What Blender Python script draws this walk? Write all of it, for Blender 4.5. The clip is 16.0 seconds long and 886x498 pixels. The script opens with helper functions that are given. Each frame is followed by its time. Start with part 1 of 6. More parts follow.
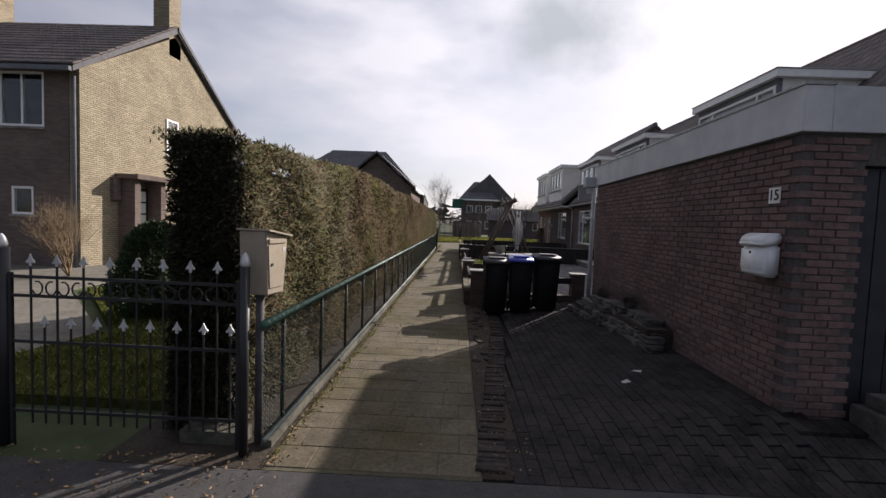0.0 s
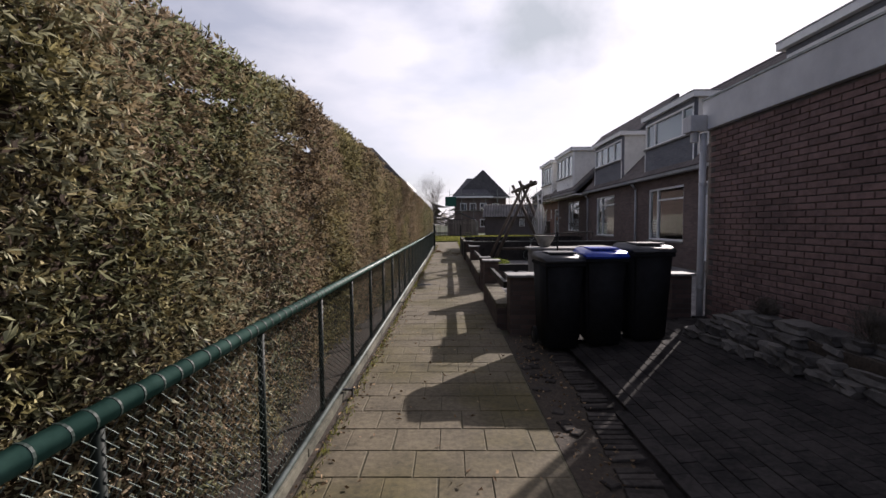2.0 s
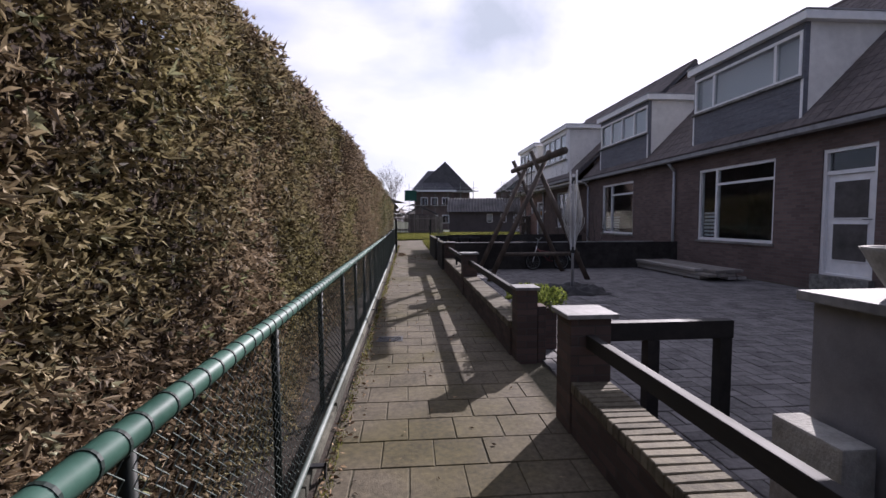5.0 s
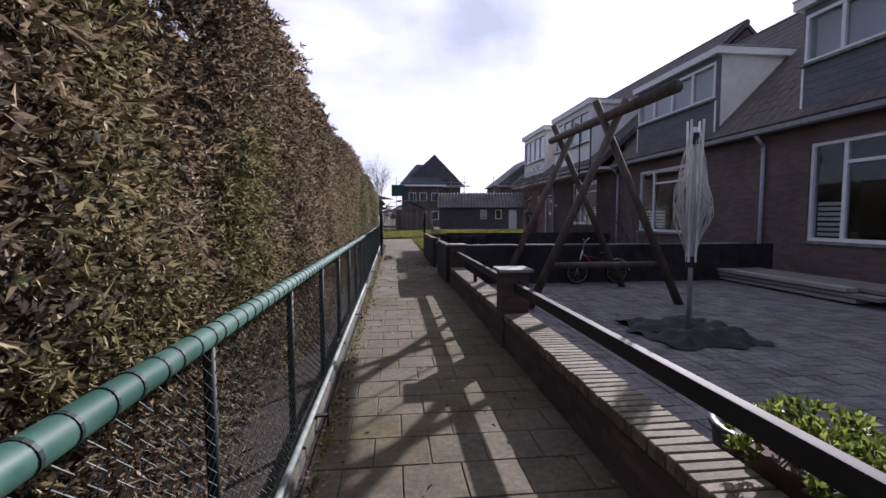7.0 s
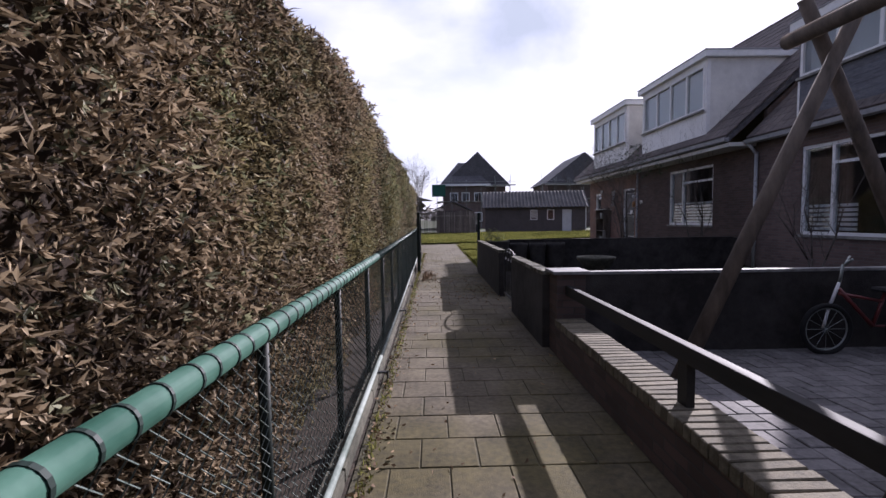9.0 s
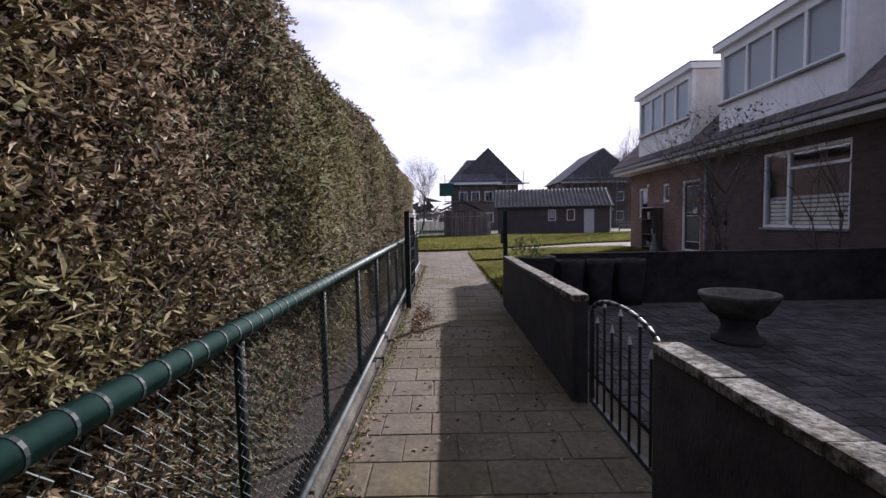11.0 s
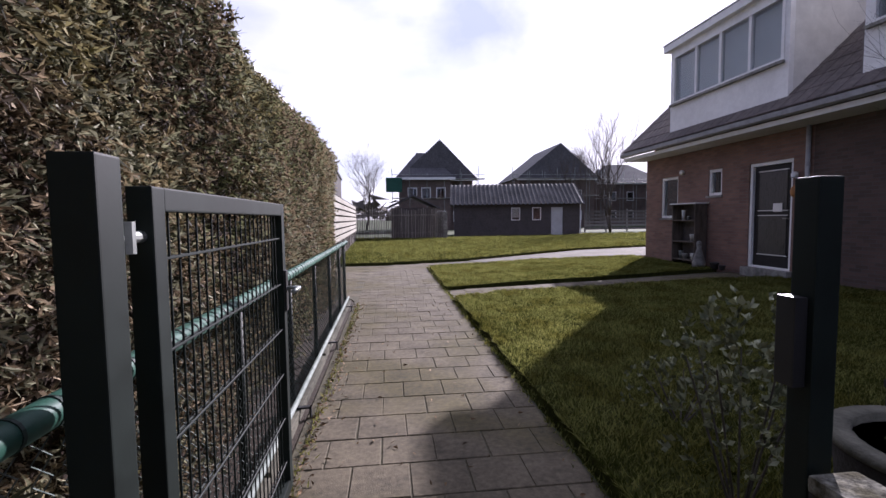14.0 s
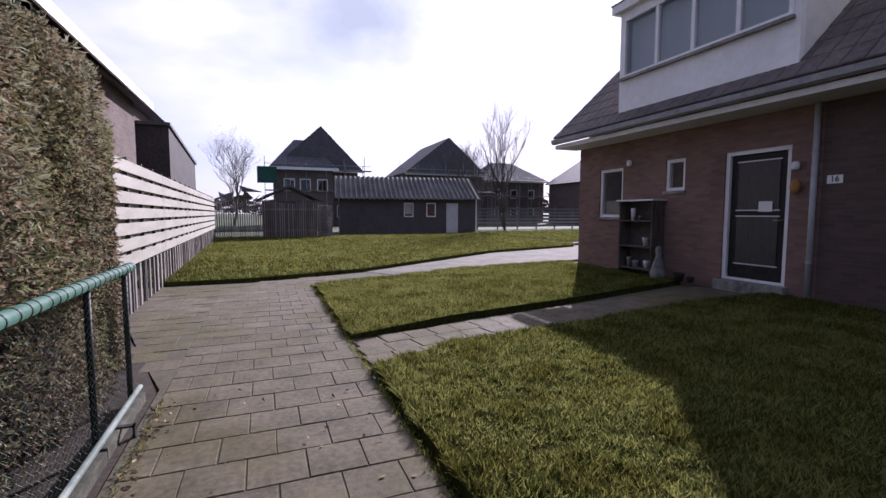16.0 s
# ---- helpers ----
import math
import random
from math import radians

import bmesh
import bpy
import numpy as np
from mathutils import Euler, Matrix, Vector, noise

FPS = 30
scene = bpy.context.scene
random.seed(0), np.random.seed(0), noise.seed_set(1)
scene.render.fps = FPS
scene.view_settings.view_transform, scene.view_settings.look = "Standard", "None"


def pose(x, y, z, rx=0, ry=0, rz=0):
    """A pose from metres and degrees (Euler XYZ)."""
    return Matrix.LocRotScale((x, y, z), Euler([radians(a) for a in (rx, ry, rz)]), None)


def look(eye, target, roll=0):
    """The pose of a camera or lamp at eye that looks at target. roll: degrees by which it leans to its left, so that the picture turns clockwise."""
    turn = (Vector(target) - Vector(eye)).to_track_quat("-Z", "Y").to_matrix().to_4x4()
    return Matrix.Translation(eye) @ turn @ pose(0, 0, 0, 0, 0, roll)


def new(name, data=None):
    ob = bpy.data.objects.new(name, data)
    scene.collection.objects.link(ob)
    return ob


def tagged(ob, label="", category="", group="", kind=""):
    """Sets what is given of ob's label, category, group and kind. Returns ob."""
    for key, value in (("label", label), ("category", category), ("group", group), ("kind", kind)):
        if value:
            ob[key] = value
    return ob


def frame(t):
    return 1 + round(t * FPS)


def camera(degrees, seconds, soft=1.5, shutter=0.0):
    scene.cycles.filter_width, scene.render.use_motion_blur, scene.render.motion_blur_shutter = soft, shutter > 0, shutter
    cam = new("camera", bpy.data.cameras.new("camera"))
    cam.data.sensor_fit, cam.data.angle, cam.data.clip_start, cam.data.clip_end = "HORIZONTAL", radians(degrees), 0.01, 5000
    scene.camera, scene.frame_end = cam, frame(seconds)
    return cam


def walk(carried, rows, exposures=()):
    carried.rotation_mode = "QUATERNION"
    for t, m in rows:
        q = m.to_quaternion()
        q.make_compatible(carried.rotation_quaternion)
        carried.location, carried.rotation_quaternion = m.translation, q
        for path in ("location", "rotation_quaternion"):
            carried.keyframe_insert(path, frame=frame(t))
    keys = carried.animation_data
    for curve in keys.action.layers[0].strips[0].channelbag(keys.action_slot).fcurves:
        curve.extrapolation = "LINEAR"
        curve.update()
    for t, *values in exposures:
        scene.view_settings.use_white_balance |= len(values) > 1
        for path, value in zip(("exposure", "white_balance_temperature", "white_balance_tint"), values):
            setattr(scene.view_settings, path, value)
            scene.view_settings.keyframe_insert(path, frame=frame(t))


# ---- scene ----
cam = camera(88.62, 16.0)
PATH = [
    (0, pose(0.823, 0.000, 1.719, 86.68, -2.18, 1.84)),
    (0.5, pose(0.687, 0.834, 1.662, 86.79, -1.99, 1.26)),
    (1, pose(0.547, 1.759, 1.585, 86.59, -0.80, 2.37)),
    (1.5, pose(0.444, 2.660, 1.501, 86.82, -0.07, 2.52)),
    (2, pose(0.367, 3.551, 1.421, 86.87, 0.38, 0.74)),
    (2.5, pose(0.351, 4.497, 1.349, 86.71, 0.45, -0.41)),
    (3, pose(0.298, 5.398, 1.312, 86.67, 0.12, -0.35)),
    (3.5, pose(0.180, 6.331, 1.325, 86.23, 0.13, -1.25)),
    (4, pose(0.036, 7.214, 1.357, 86.46, 0.31, -2.09)),
    (6.5, pose(-0.017, 11.947, 1.292, 86.18, -0.02, -7.48)),
    (7, pose(-0.035, 12.880, 1.260, 86.02, 0.11, -6.27)),
    (7.5, pose(-0.056, 13.885, 1.229, 85.96, 0.28, -4.68)),
    (8, pose(-0.027, 14.978, 1.241, 86.30, 0.71, -3.22)),
    (8.5, pose(-0.038, 16.108, 1.243, 86.27, 0.67, -2.05)),
    (9, pose(-0.066, 17.163, 1.238, 86.29, 0.73, -1.21)),
    (9.5, pose(-0.056, 18.262, 1.261, 86.32, 0.54, -0.11)),
    (12, pose(0.148, 23.259, 1.263, 86.45, 1.45, -0.56)),
    (12.5, pose(0.133, 24.281, 1.236, 86.25, 1.20, -1.57)),
    (13, pose(0.061, 25.236, 1.265, 86.18, 1.03, -2.98)),
    (13.5, pose(0.022, 26.164, 1.293, 86.18, 0.80, -4.84)),
    (14, pose(0.068, 27.008, 1.299, 86.16, 0.67, -6.78)),
    (14.5, pose(0.122, 27.864, 1.298, 86.28, 0.66, -8.30)),
    (15, pose(0.229, 28.708, 1.284, 86.10, 0.40, -10.31)),
    (15.5, pose(0.248, 29.581, 1.286, 85.83, 0.11, -15.66)),
    (16, pose(0.266, 30.415, 1.322, 85.55, -0.05, -21.54)),
]
walk(cam, PATH, [(0, 0.60, 6400, 17), (3, 0.73, 6200, 22), (7, 0.80, 5700, 26), (12, 0.92, 5750, 28), (14, 0.97, 5700, 29), (16, 0.8, 5600, 30)])

# ---- light ----
CLOUD = (0.207, 0.904, 0.375)  # way to the grey cloud
SUN_EL, SUN_AZ = radians(27.0), radians(39.0)  # azimuth from +y towards +x
sun_way = Vector((math.sin(SUN_AZ) * math.cos(SUN_EL), math.cos(SUN_AZ) * math.cos(SUN_EL), math.sin(SUN_EL)))
sun_data = bpy.data.lights.new("sun", "SUN")
sun_data.energy, sun_data.angle, sun_data.color = 5.0, radians(0.6), (1.0, 0.93, 0.82)
sun = new("sun", sun_data)
sun.matrix_world = look(sun_way * 60, (0, 0, 0))
world = bpy.data.worlds.new("sky")
scene.world = world
world.use_nodes = True
wn, wl = world.node_tree.nodes, world.node_tree.links
wn.clear()
w_out = wn.new("ShaderNodeOutputWorld")
w_bg = wn.new("ShaderNodeBackground")
w_bg.inputs["Strength"].default_value = 0.057
w_sky = wn.new("ShaderNodeTexSky")
w_sky.sky_type, w_sky.sun_disc = "NISHITA", False
w_sky.sun_elevation, w_sky.sun_rotation = SUN_EL, SUN_AZ
w_sky.dust_density, w_sky.air_density = 1.2, 1.0
w_co = wn.new("ShaderNodeTexCoord")
w_map = wn.new("ShaderNodeMapping")
w_map.inputs["Scale"].default_value = (1.0, 1.0, 2.6)
w_noise = wn.new("ShaderNodeTexNoise")
w_noise.inputs["Scale"].default_value, w_noise.inputs["Detail"].default_value = 3.2, 7
w_ramp = wn.new("ShaderNodeValToRGB")
w_ramp.color_ramp.elements[0].position, w_ramp.color_ramp.elements[1].position = 0.36, 0.62
w_ramp.color_ramp.elements[0].color = (0.55, 0.55, 0.55, 1)
w_half = wn.new("ShaderNodeMath")
w_half.operation = "MULTIPLY"
w_half.inputs[1].default_value = 0.95
wl.new(w_co.outputs["Generated"], w_map.inputs["Vector"])
wl.new(w_map.outputs["Vector"], w_noise.inputs["Vector"])
wl.new(w_noise.outputs["Fac"], w_ramp.inputs["Fac"])
wl.new(w_ramp.outputs["Color"], w_half.inputs[0])
# thin cloud is brightest towards the sun
w_dot = wn.new("ShaderNodeVectorMath")
w_dot.operation = "DOT_PRODUCT"
w_dot.inputs[1].default_value = sun_way
w_glow = wn.new("ShaderNodeMapRange")
w_glow.interpolation_type = "SMOOTHSTEP"
w_glow.inputs["From Min"].default_value, w_glow.inputs["From Max"].default_value = 0.05, 0.92
wl.new(w_co.outputs["Generated"], w_dot.inputs[0])
wl.new(w_dot.outputs["Value"], w_glow.inputs["Value"])
w_lit = wn.new("ShaderNodeMixRGB")
w_lit.inputs["Color1"].default_value = (3.7, 4.0, 4.8, 1)
w_lit.inputs["Color2"].default_value = (12.0, 11.95, 12.2, 1)
wl.new(w_glow.outputs[0], w_lit.inputs["Fac"])
w_mix = wn.new("ShaderNodeMixRGB")
wl.new(w_half.outputs["Value"], w_mix.inputs["Fac"])
wl.new(w_sky.outputs["Color"], w_mix.inputs["Color1"])
wl.new(w_lit.outputs["Color"], w_mix.inputs["Color2"])
# one grey cloud high ahead, wider than tall
w_off = wn.new("ShaderNodeVectorMath")
w_off.operation = "SUBTRACT"
w_off.inputs[1].default_value = CLOUD
w_st = wn.new("ShaderNodeVectorMath")
w_st.operation = "MULTIPLY"
w_st.inputs[1].default_value = (1.0, 1.0, 1.9)
w_len = wn.new("ShaderNodeVectorMath")
w_len.operation = "LENGTH"
w_n2 = wn.new("ShaderNodeTexNoise")
w_n2.inputs["Scale"].default_value, w_n2.inputs["Detail"].default_value = 11.0, 7
w_add = wn.new("ShaderNodeMath")
w_add.operation = "MULTIPLY_ADD"
w_add.inputs[1].default_value = 0.26
w_r2 = wn.new("ShaderNodeValToRGB")
w_r2.color_ramp.elements[0].position, w_r2.color_ramp.elements[1].position = 0.16, 0.3
w_r2.color_ramp.elements[0].color, w_r2.color_ramp.elements[1].color = (0.85, 0.85, 0.85, 1), (0, 0, 0, 1)
w_mix2 = wn.new("ShaderNodeMixRGB")
w_mix2.inputs["Color2"].default_value = (5.8, 6.45, 6.7, 1)
wl.new(w_co.outputs["Generated"], w_off.inputs[0])
wl.new(w_off.outputs["Vector"], w_st.inputs[0])
wl.new(w_st.outputs["Vector"], w_len.inputs[0])
wl.new(w_co.outputs["Generated"], w_n2.inputs["Vector"])
wl.new(w_n2.outputs["Fac"], w_add.inputs[0])
wl.new(w_len.outputs["Value"], w_add.inputs[2])
wl.new(w_add.outputs["Value"], w_r2.inputs["Fac"])
wl.new(w_r2.outputs["Color"], w_mix2.inputs["Fac"])
wl.new(w_mix.outputs["Color"], w_mix2.inputs["Color1"])
wl.new(w_mix2.outputs["Color"], w_bg.inputs["Color"])
wl.new(w_bg.outputs["Background"], w_out.inputs["Surface"])

# ---- materials ----
MATS = {}


def surface(name, dark, light, scale=8.0, rough=0.8, bump=0.3, metal=0.0, stain=0.4, per_object=0.0, per_island=0.0, spec=0.3, stretch=(1, 1, 1), bump_scale=None, patch=None, patch_scale=0.6):
    """Two-scale noise between two colours, with stains, relief and a spread between pieces."""
    if name in MATS:
        return MATS[name]
    m = bpy.data.materials.new(name)
    m.use_nodes = True
    n, l = m.node_tree.nodes, m.node_tree.links
    b = n["Principled BSDF"]
    b.inputs["Metallic"].default_value = metal
    b.inputs["Specular IOR Level"].default_value = spec
    co = n.new("ShaderNodeNewGeometry")
    mp = n.new("ShaderNodeMapping")
    mp.inputs["Scale"].default_value = stretch
    l.new(co.outputs["Position"], mp.inputs["Vector"])
    fine, big = n.new("ShaderNodeTexNoise"), n.new("ShaderNodeTexNoise")
    fine.inputs["Scale"].default_value, fine.inputs["Detail"].default_value, fine.inputs["Roughness"].default_value = scale, 6, 0.65
    big.inputs["Scale"].default_value, big.inputs["Detail"].default_value = scale * 0.13, 4
    for t in (fine, big):
        l.new(mp.outputs["Vector"], t.inputs["Vector"])
    mixn = n.new("ShaderNodeMath")
    mixn.operation = "MULTIPLY_ADD"
    mixn.inputs[1].default_value = stain
    sub = n.new("ShaderNodeMath")
    sub.operation = "SUBTRACT"
    sub.inputs[1].default_value = 0.5
    l.new(big.outputs["Fac"], sub.inputs[0])
    l.new(sub.outputs[0], mixn.inputs[0])
    l.new(fine.outputs["Fac"], mixn.inputs[2])
    last = mixn.outputs[0]
    for amount, node, sock in ((per_object, "ShaderNodeObjectInfo", "Random"), (per_island, "ShaderNodeNewGeometry", "Random Per Island")):
        if amount:
            q = n.new(node)
            s2, a2 = n.new("ShaderNodeMath"), n.new("ShaderNodeMath")
            s2.operation, a2.operation = "SUBTRACT", "MULTIPLY_ADD"
            s2.inputs[1].default_value = 0.5
            a2.inputs[1].default_value = amount
            l.new(q.outputs[sock], s2.inputs[0])
            l.new(s2.outputs[0], a2.inputs[0])
            l.new(last, a2.inputs[2])
            last = a2.outputs[0]
    ramp = n.new("ShaderNodeValToRGB")
    ramp.color_ramp.elements[0].position, ramp.color_ramp.elements[1].position = 0.3, 0.72
    ramp.color_ramp.elements[0].color, ramp.color_ramp.elements[1].color = (*dark, 1), (*light, 1)
    l.new(last, ramp.inputs["Fac"])
    shade = ramp.outputs["Color"]
    if patch:
        pn, pr, pm = n.new("ShaderNodeTexNoise"), n.new("ShaderNodeValToRGB"), n.new("ShaderNodeMixRGB")
        pn.inputs["Scale"].default_value, pn.inputs["Detail"].default_value = patch_scale, 5
        pr.color_ramp.elements[0].position, pr.color_ramp.elements[1].position = 0.46, 0.62
        pm.blend_type = "MULTIPLY"
        pm.inputs["Color2"].default_value = (*patch, 1)
        l.new(co.outputs["Position"], pn.inputs["Vector"])
        l.new(pn.outputs["Fac"], pr.inputs["Fac"])
        l.new(pr.outputs["Color"], pm.inputs["Fac"])
        l.new(shade, pm.inputs["Color1"])
        shade = pm.outputs["Color"]
    l.new(shade, b.inputs["Base Color"])
    rr = n.new("ShaderNodeMapRange")
    rr.inputs["To Min"].default_value, rr.inputs["To Max"].default_value = max(0.03, rough - 0.12), min(1, rough + 0.12)
    l.new(fine.outputs["Fac"], rr.inputs["Value"])
    l.new(rr.outputs[0], b.inputs["Roughness"])
    if bump:
        bp = n.new("ShaderNodeBump")
        bp.inputs["Strength"].default_value, bp.inputs["Distance"].default_value = bump, 0.01
        if bump_scale:
            rel = n.new("ShaderNodeTexNoise")
            rel.inputs["Scale"].default_value, rel.inputs["Detail"].default_value = bump_scale, 5
            l.new(mp.outputs["Vector"], rel.inputs["Vector"])
            l.new(rel.outputs["Fac"], bp.inputs["Height"])
        else:
            l.new(fine.outputs["Fac"], bp.inputs["Height"])
        l.new(bp.outputs["Normal"], b.inputs["Normal"])
    MATS[name] = m
    return m


def brick_surface(name, one, two, mortar, length=0.21, course=0.0625, joint=0.011, rough=0.9):
    """Brickwork for walls that stay far: brick bond with relief, on upright walls along x or y."""
    if name in MATS:
        return MATS[name]
    m = bpy.data.materials.new(name)
    m.use_nodes = True
    n, l = m.node_tree.nodes, m.node_tree.links
    b = n["Principled BSDF"]
    b.inputs["Roughness"].default_value = rough
    b.inputs["Specular IOR Level"].default_value = 0.2
    co = n.new("ShaderNodeTexCoord")
    sp, ad, cb = n.new("ShaderNodeSeparateXYZ"), n.new("ShaderNodeMath"), n.new("ShaderNodeCombineXYZ")
    l.new(co.outputs["Object"], sp.inputs[0])
    l.new(sp.outputs["X"], ad.inputs[0])
    l.new(sp.outputs["Y"], ad.inputs[1])
    l.new(ad.outputs[0], cb.inputs["X"])
    l.new(sp.outputs["Z"], cb.inputs["Y"])
    t = n.new("ShaderNodeTexBrick")
    t.inputs["Scale"].default_value = 1.0
    t.inputs["Brick Width"].default_value, t.inputs["Row Height"].default_value = length, course
    t.inputs["Mortar Size"].default_value, t.inputs["Mortar Smooth"].default_value = joint * 0.5, 0.3
    t.inputs["Color1"].default_value, t.inputs["Color2"].default_value, t.inputs["Mortar"].default_value = (*one, 1), (*two, 1), (*mortar, 1)
    l.new(cb.outputs[0], t.inputs["Vector"])
    nz = n.new("ShaderNodeTexNoise")
    nz.inputs["Scale"].default_value, nz.inputs["Detail"].default_value = 1.3, 8
    l.new(co.outputs["Object"], nz.inputs["Vector"])
    hs = n.new("ShaderNodeHueSaturation")
    mr = n.new("ShaderNodeMapRange")
    mr.inputs["From Min"].default_value, mr.inputs["From Max"].default_value = 0.3, 0.7
    mr.inputs["To Min"].default_value, mr.inputs["To Max"].default_value = 0.86, 1.14
    l.new(nz.outputs["Fac"], mr.inputs["Value"])
    l.new(mr.outputs[0], hs.inputs["Value"])
    l.new(t.outputs["Color"], hs.inputs["Color"])
    l.new(hs.outputs[0], b.inputs["Base Color"])
    bp = n.new("ShaderNodeBump")
    bp.invert = True
    bp.inputs["Strength"].default_value, bp.inputs["Distance"].default_value = 0.7, 0.012
    l.new(t.outputs["Fac"], bp.inputs["Height"])
    l.new(bp.outputs["Normal"], b.inputs["Normal"])
    MATS[name] = m
    return m


def glass_surface(name, tint=(0.75, 0.8, 0.82), rough=0.03):
    m = bpy.data.materials.new(name)
    m.use_nodes = True
    b = m.node_tree.nodes["Principled BSDF"]
    b.inputs["Base Color"].default_value = (*tint, 1)
    b.inputs["Roughness"].default_value = rough
    b.inputs["Transmission Weight"].default_value = 1.0
    b.inputs["IOR"].default_value = 1.45
    MATS[name] = m
    return m


TILE = surface("concrete_paver", (0.058, 0.048, 0.032), (0.148, 0.123, 0.082), 26, 0.9, 0.4, stain=0.6, per_object=0.05, bump_scale=160, patch=(0.74, 0.74, 0.48), patch_scale=0.8)
TILE_FAR = surface("concrete_paver_far", (0.058, 0.048, 0.032), (0.148, 0.123, 0.082), 26, 0.9, 0.4, stain=0.6, per_island=0.05, bump_scale=160, patch=(0.74, 0.74, 0.48), patch_scale=0.8)
JOINT = surface("joint_sand", (0.04, 0.036, 0.022), (0.105, 0.095, 0.06), 40, 0.95, 0.5)
SOIL = surface("soil", (0.018, 0.014, 0.010), (0.06, 0.046, 0.034), 30, 0.95, 0.9)
ASPHALT = surface("asphalt", (0.035, 0.034, 0.034), (0.075, 0.07, 0.066), 60, 0.9, 0.5, stain=0.5, bump_scale=220)
FIELD = surface("far_field", (0.03, 0.045, 0.015), (0.07, 0.085, 0.035), 3, 0.95, 0.3)
PAVER = surface("clay_paver", (0.092, 0.087, 0.085), (0.195, 0.184, 0.18), 25, 0.85, 0.3, stain=0.9, per_object=0.25)
PAVER_FAR = surface("clay_paver_far", (0.092, 0.087, 0.085), (0.195, 0.184, 0.18), 25, 0.85, 0.3, stain=0.9, per_island=0.25)
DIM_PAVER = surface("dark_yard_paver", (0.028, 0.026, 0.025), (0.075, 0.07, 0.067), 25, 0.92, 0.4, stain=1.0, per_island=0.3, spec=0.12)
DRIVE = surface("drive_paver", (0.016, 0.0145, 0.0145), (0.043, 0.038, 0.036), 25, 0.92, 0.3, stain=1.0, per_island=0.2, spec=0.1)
PALE_PAVING = surface("pale_paving", (0.105, 0.098, 0.082), (0.2, 0.188, 0.16), 12, 0.9, 0.3, stain=0.7, spec=0.1)
BRICK = surface("dark_red_brick", (0.1, 0.064, 0.058), (0.205, 0.13, 0.117), 18, 0.9, 0.4, stain=0.7, per_object=0.22, bump_scale=90)
BRICK_REST = surface("dark_red_brick_rest", (0.1, 0.064, 0.058), (0.205, 0.13, 0.117), 18, 0.9, 0.4, stain=0.7, per_island=0.22, bump_scale=90)
MORTAR = surface("grey_mortar", (0.06, 0.052, 0.048), (0.12, 0.105, 0.098), 30, 0.95, 0.4)
TERRACE_BRICK = brick_surface("terrace_brick", (0.17, 0.122, 0.108), (0.12, 0.087, 0.078), (0.135, 0.124, 0.116))
END_BRICK = brick_surface("end_house_brick", (0.25, 0.15, 0.118), (0.175, 0.108, 0.088), (0.17, 0.15, 0.135))
DIM_BRICK = brick_surface("dark_house_brick", (0.12, 0.083, 0.07), (0.08, 0.058, 0.05), (0.10, 0.09, 0.082))
YARD_BRICK = brick_surface("yard_wall_brick", (0.115, 0.08, 0.07), (0.07, 0.052, 0.047), (0.075, 0.068, 0.062))
KERB_BRICK = surface("kerb_brick", (0.022, 0.019, 0.017), (0.062, 0.054, 0.048), 25, 0.92, 0.3, spec=0.12, stain=0.9, per_object=0.3)
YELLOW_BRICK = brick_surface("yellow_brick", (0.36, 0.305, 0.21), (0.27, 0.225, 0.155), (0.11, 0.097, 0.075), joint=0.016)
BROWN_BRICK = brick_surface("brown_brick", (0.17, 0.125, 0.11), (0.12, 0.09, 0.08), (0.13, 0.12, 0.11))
COPING = surface("coping_brick", (0.085, 0.073, 0.05), (0.205, 0.18, 0.13), 20, 0.85, 0.4, per_object=0.35, bump_scale=90)
CONCRETE = surface("weathered_concrete", (0.12, 0.115, 0.105), (0.34, 0.33, 0.30), 9, 0.9, 0.5, stain=0.8, bump_scale=70)
MOSSY = surface("mossy_edging", (0.045, 0.045, 0.033), (0.135, 0.128, 0.098), 12, 0.95, 0.5, stain=1.0, bump_scale=70)
RENDERED = surface("grey_render", (0.13, 0.127, 0.13), (0.22, 0.214, 0.217), 5, 0.85, 0.15, stain=0.8, bump_scale=120)
DARK_WALL = surface("mossy_dark_wall", (0.017, 0.015, 0.014), (0.055, 0.05, 0.046), 6, 0.92, 0.5, stain=0.9, bump_scale=60)
LICHEN_TOP = surface("lichen_concrete_top", (0.012, 0.012, 0.009), (0.3, 0.29, 0.245), 55, 0.95, 1.0, stain=0.6, spec=0.1, bump_scale=45, patch=(0.3, 0.28, 0.2), patch_scale=16)
CAP = surface("zinc_grey_cap", (0.13, 0.127, 0.123), (0.30, 0.293, 0.285), 10, 0.7, 0.3, stain=0.9, spec=0.3)
TIMBER_BLACK = surface("black_stained_timber", (0.010, 0.010, 0.010), (0.03, 0.027, 0.025), 14, 0.7, 0.25, stretch=(1, 0.15, 1))
LOG = surface("weathered_log", (0.05, 0.04, 0.032), (0.15, 0.12, 0.095), 12, 0.85, 0.4, stretch=(1, 1, 0.2))
WHITE_PAINT = surface("white_paint", (0.72, 0.715, 0.70), (0.85, 0.845, 0.83), 6, 0.55, 0.05, stain=0.7)
WHITE_PLASTIC = surface("white_plastic", (0.70, 0.70, 0.69), (0.80, 0.80, 0.79), 3, 0.35, 0.02, spec=0.5)
CREAM_WALL = surface("cream_cladding", (0.60, 0.59, 0.56), (0.76, 0.745, 0.71), 4, 0.7, 0.1, stain=0.8)
GREY_FASCIA = surface("grey_fascia", (0.42, 0.42, 0.43), (0.58, 0.58, 0.58), 2.5, 0.6, 0.06, stain=0.9)
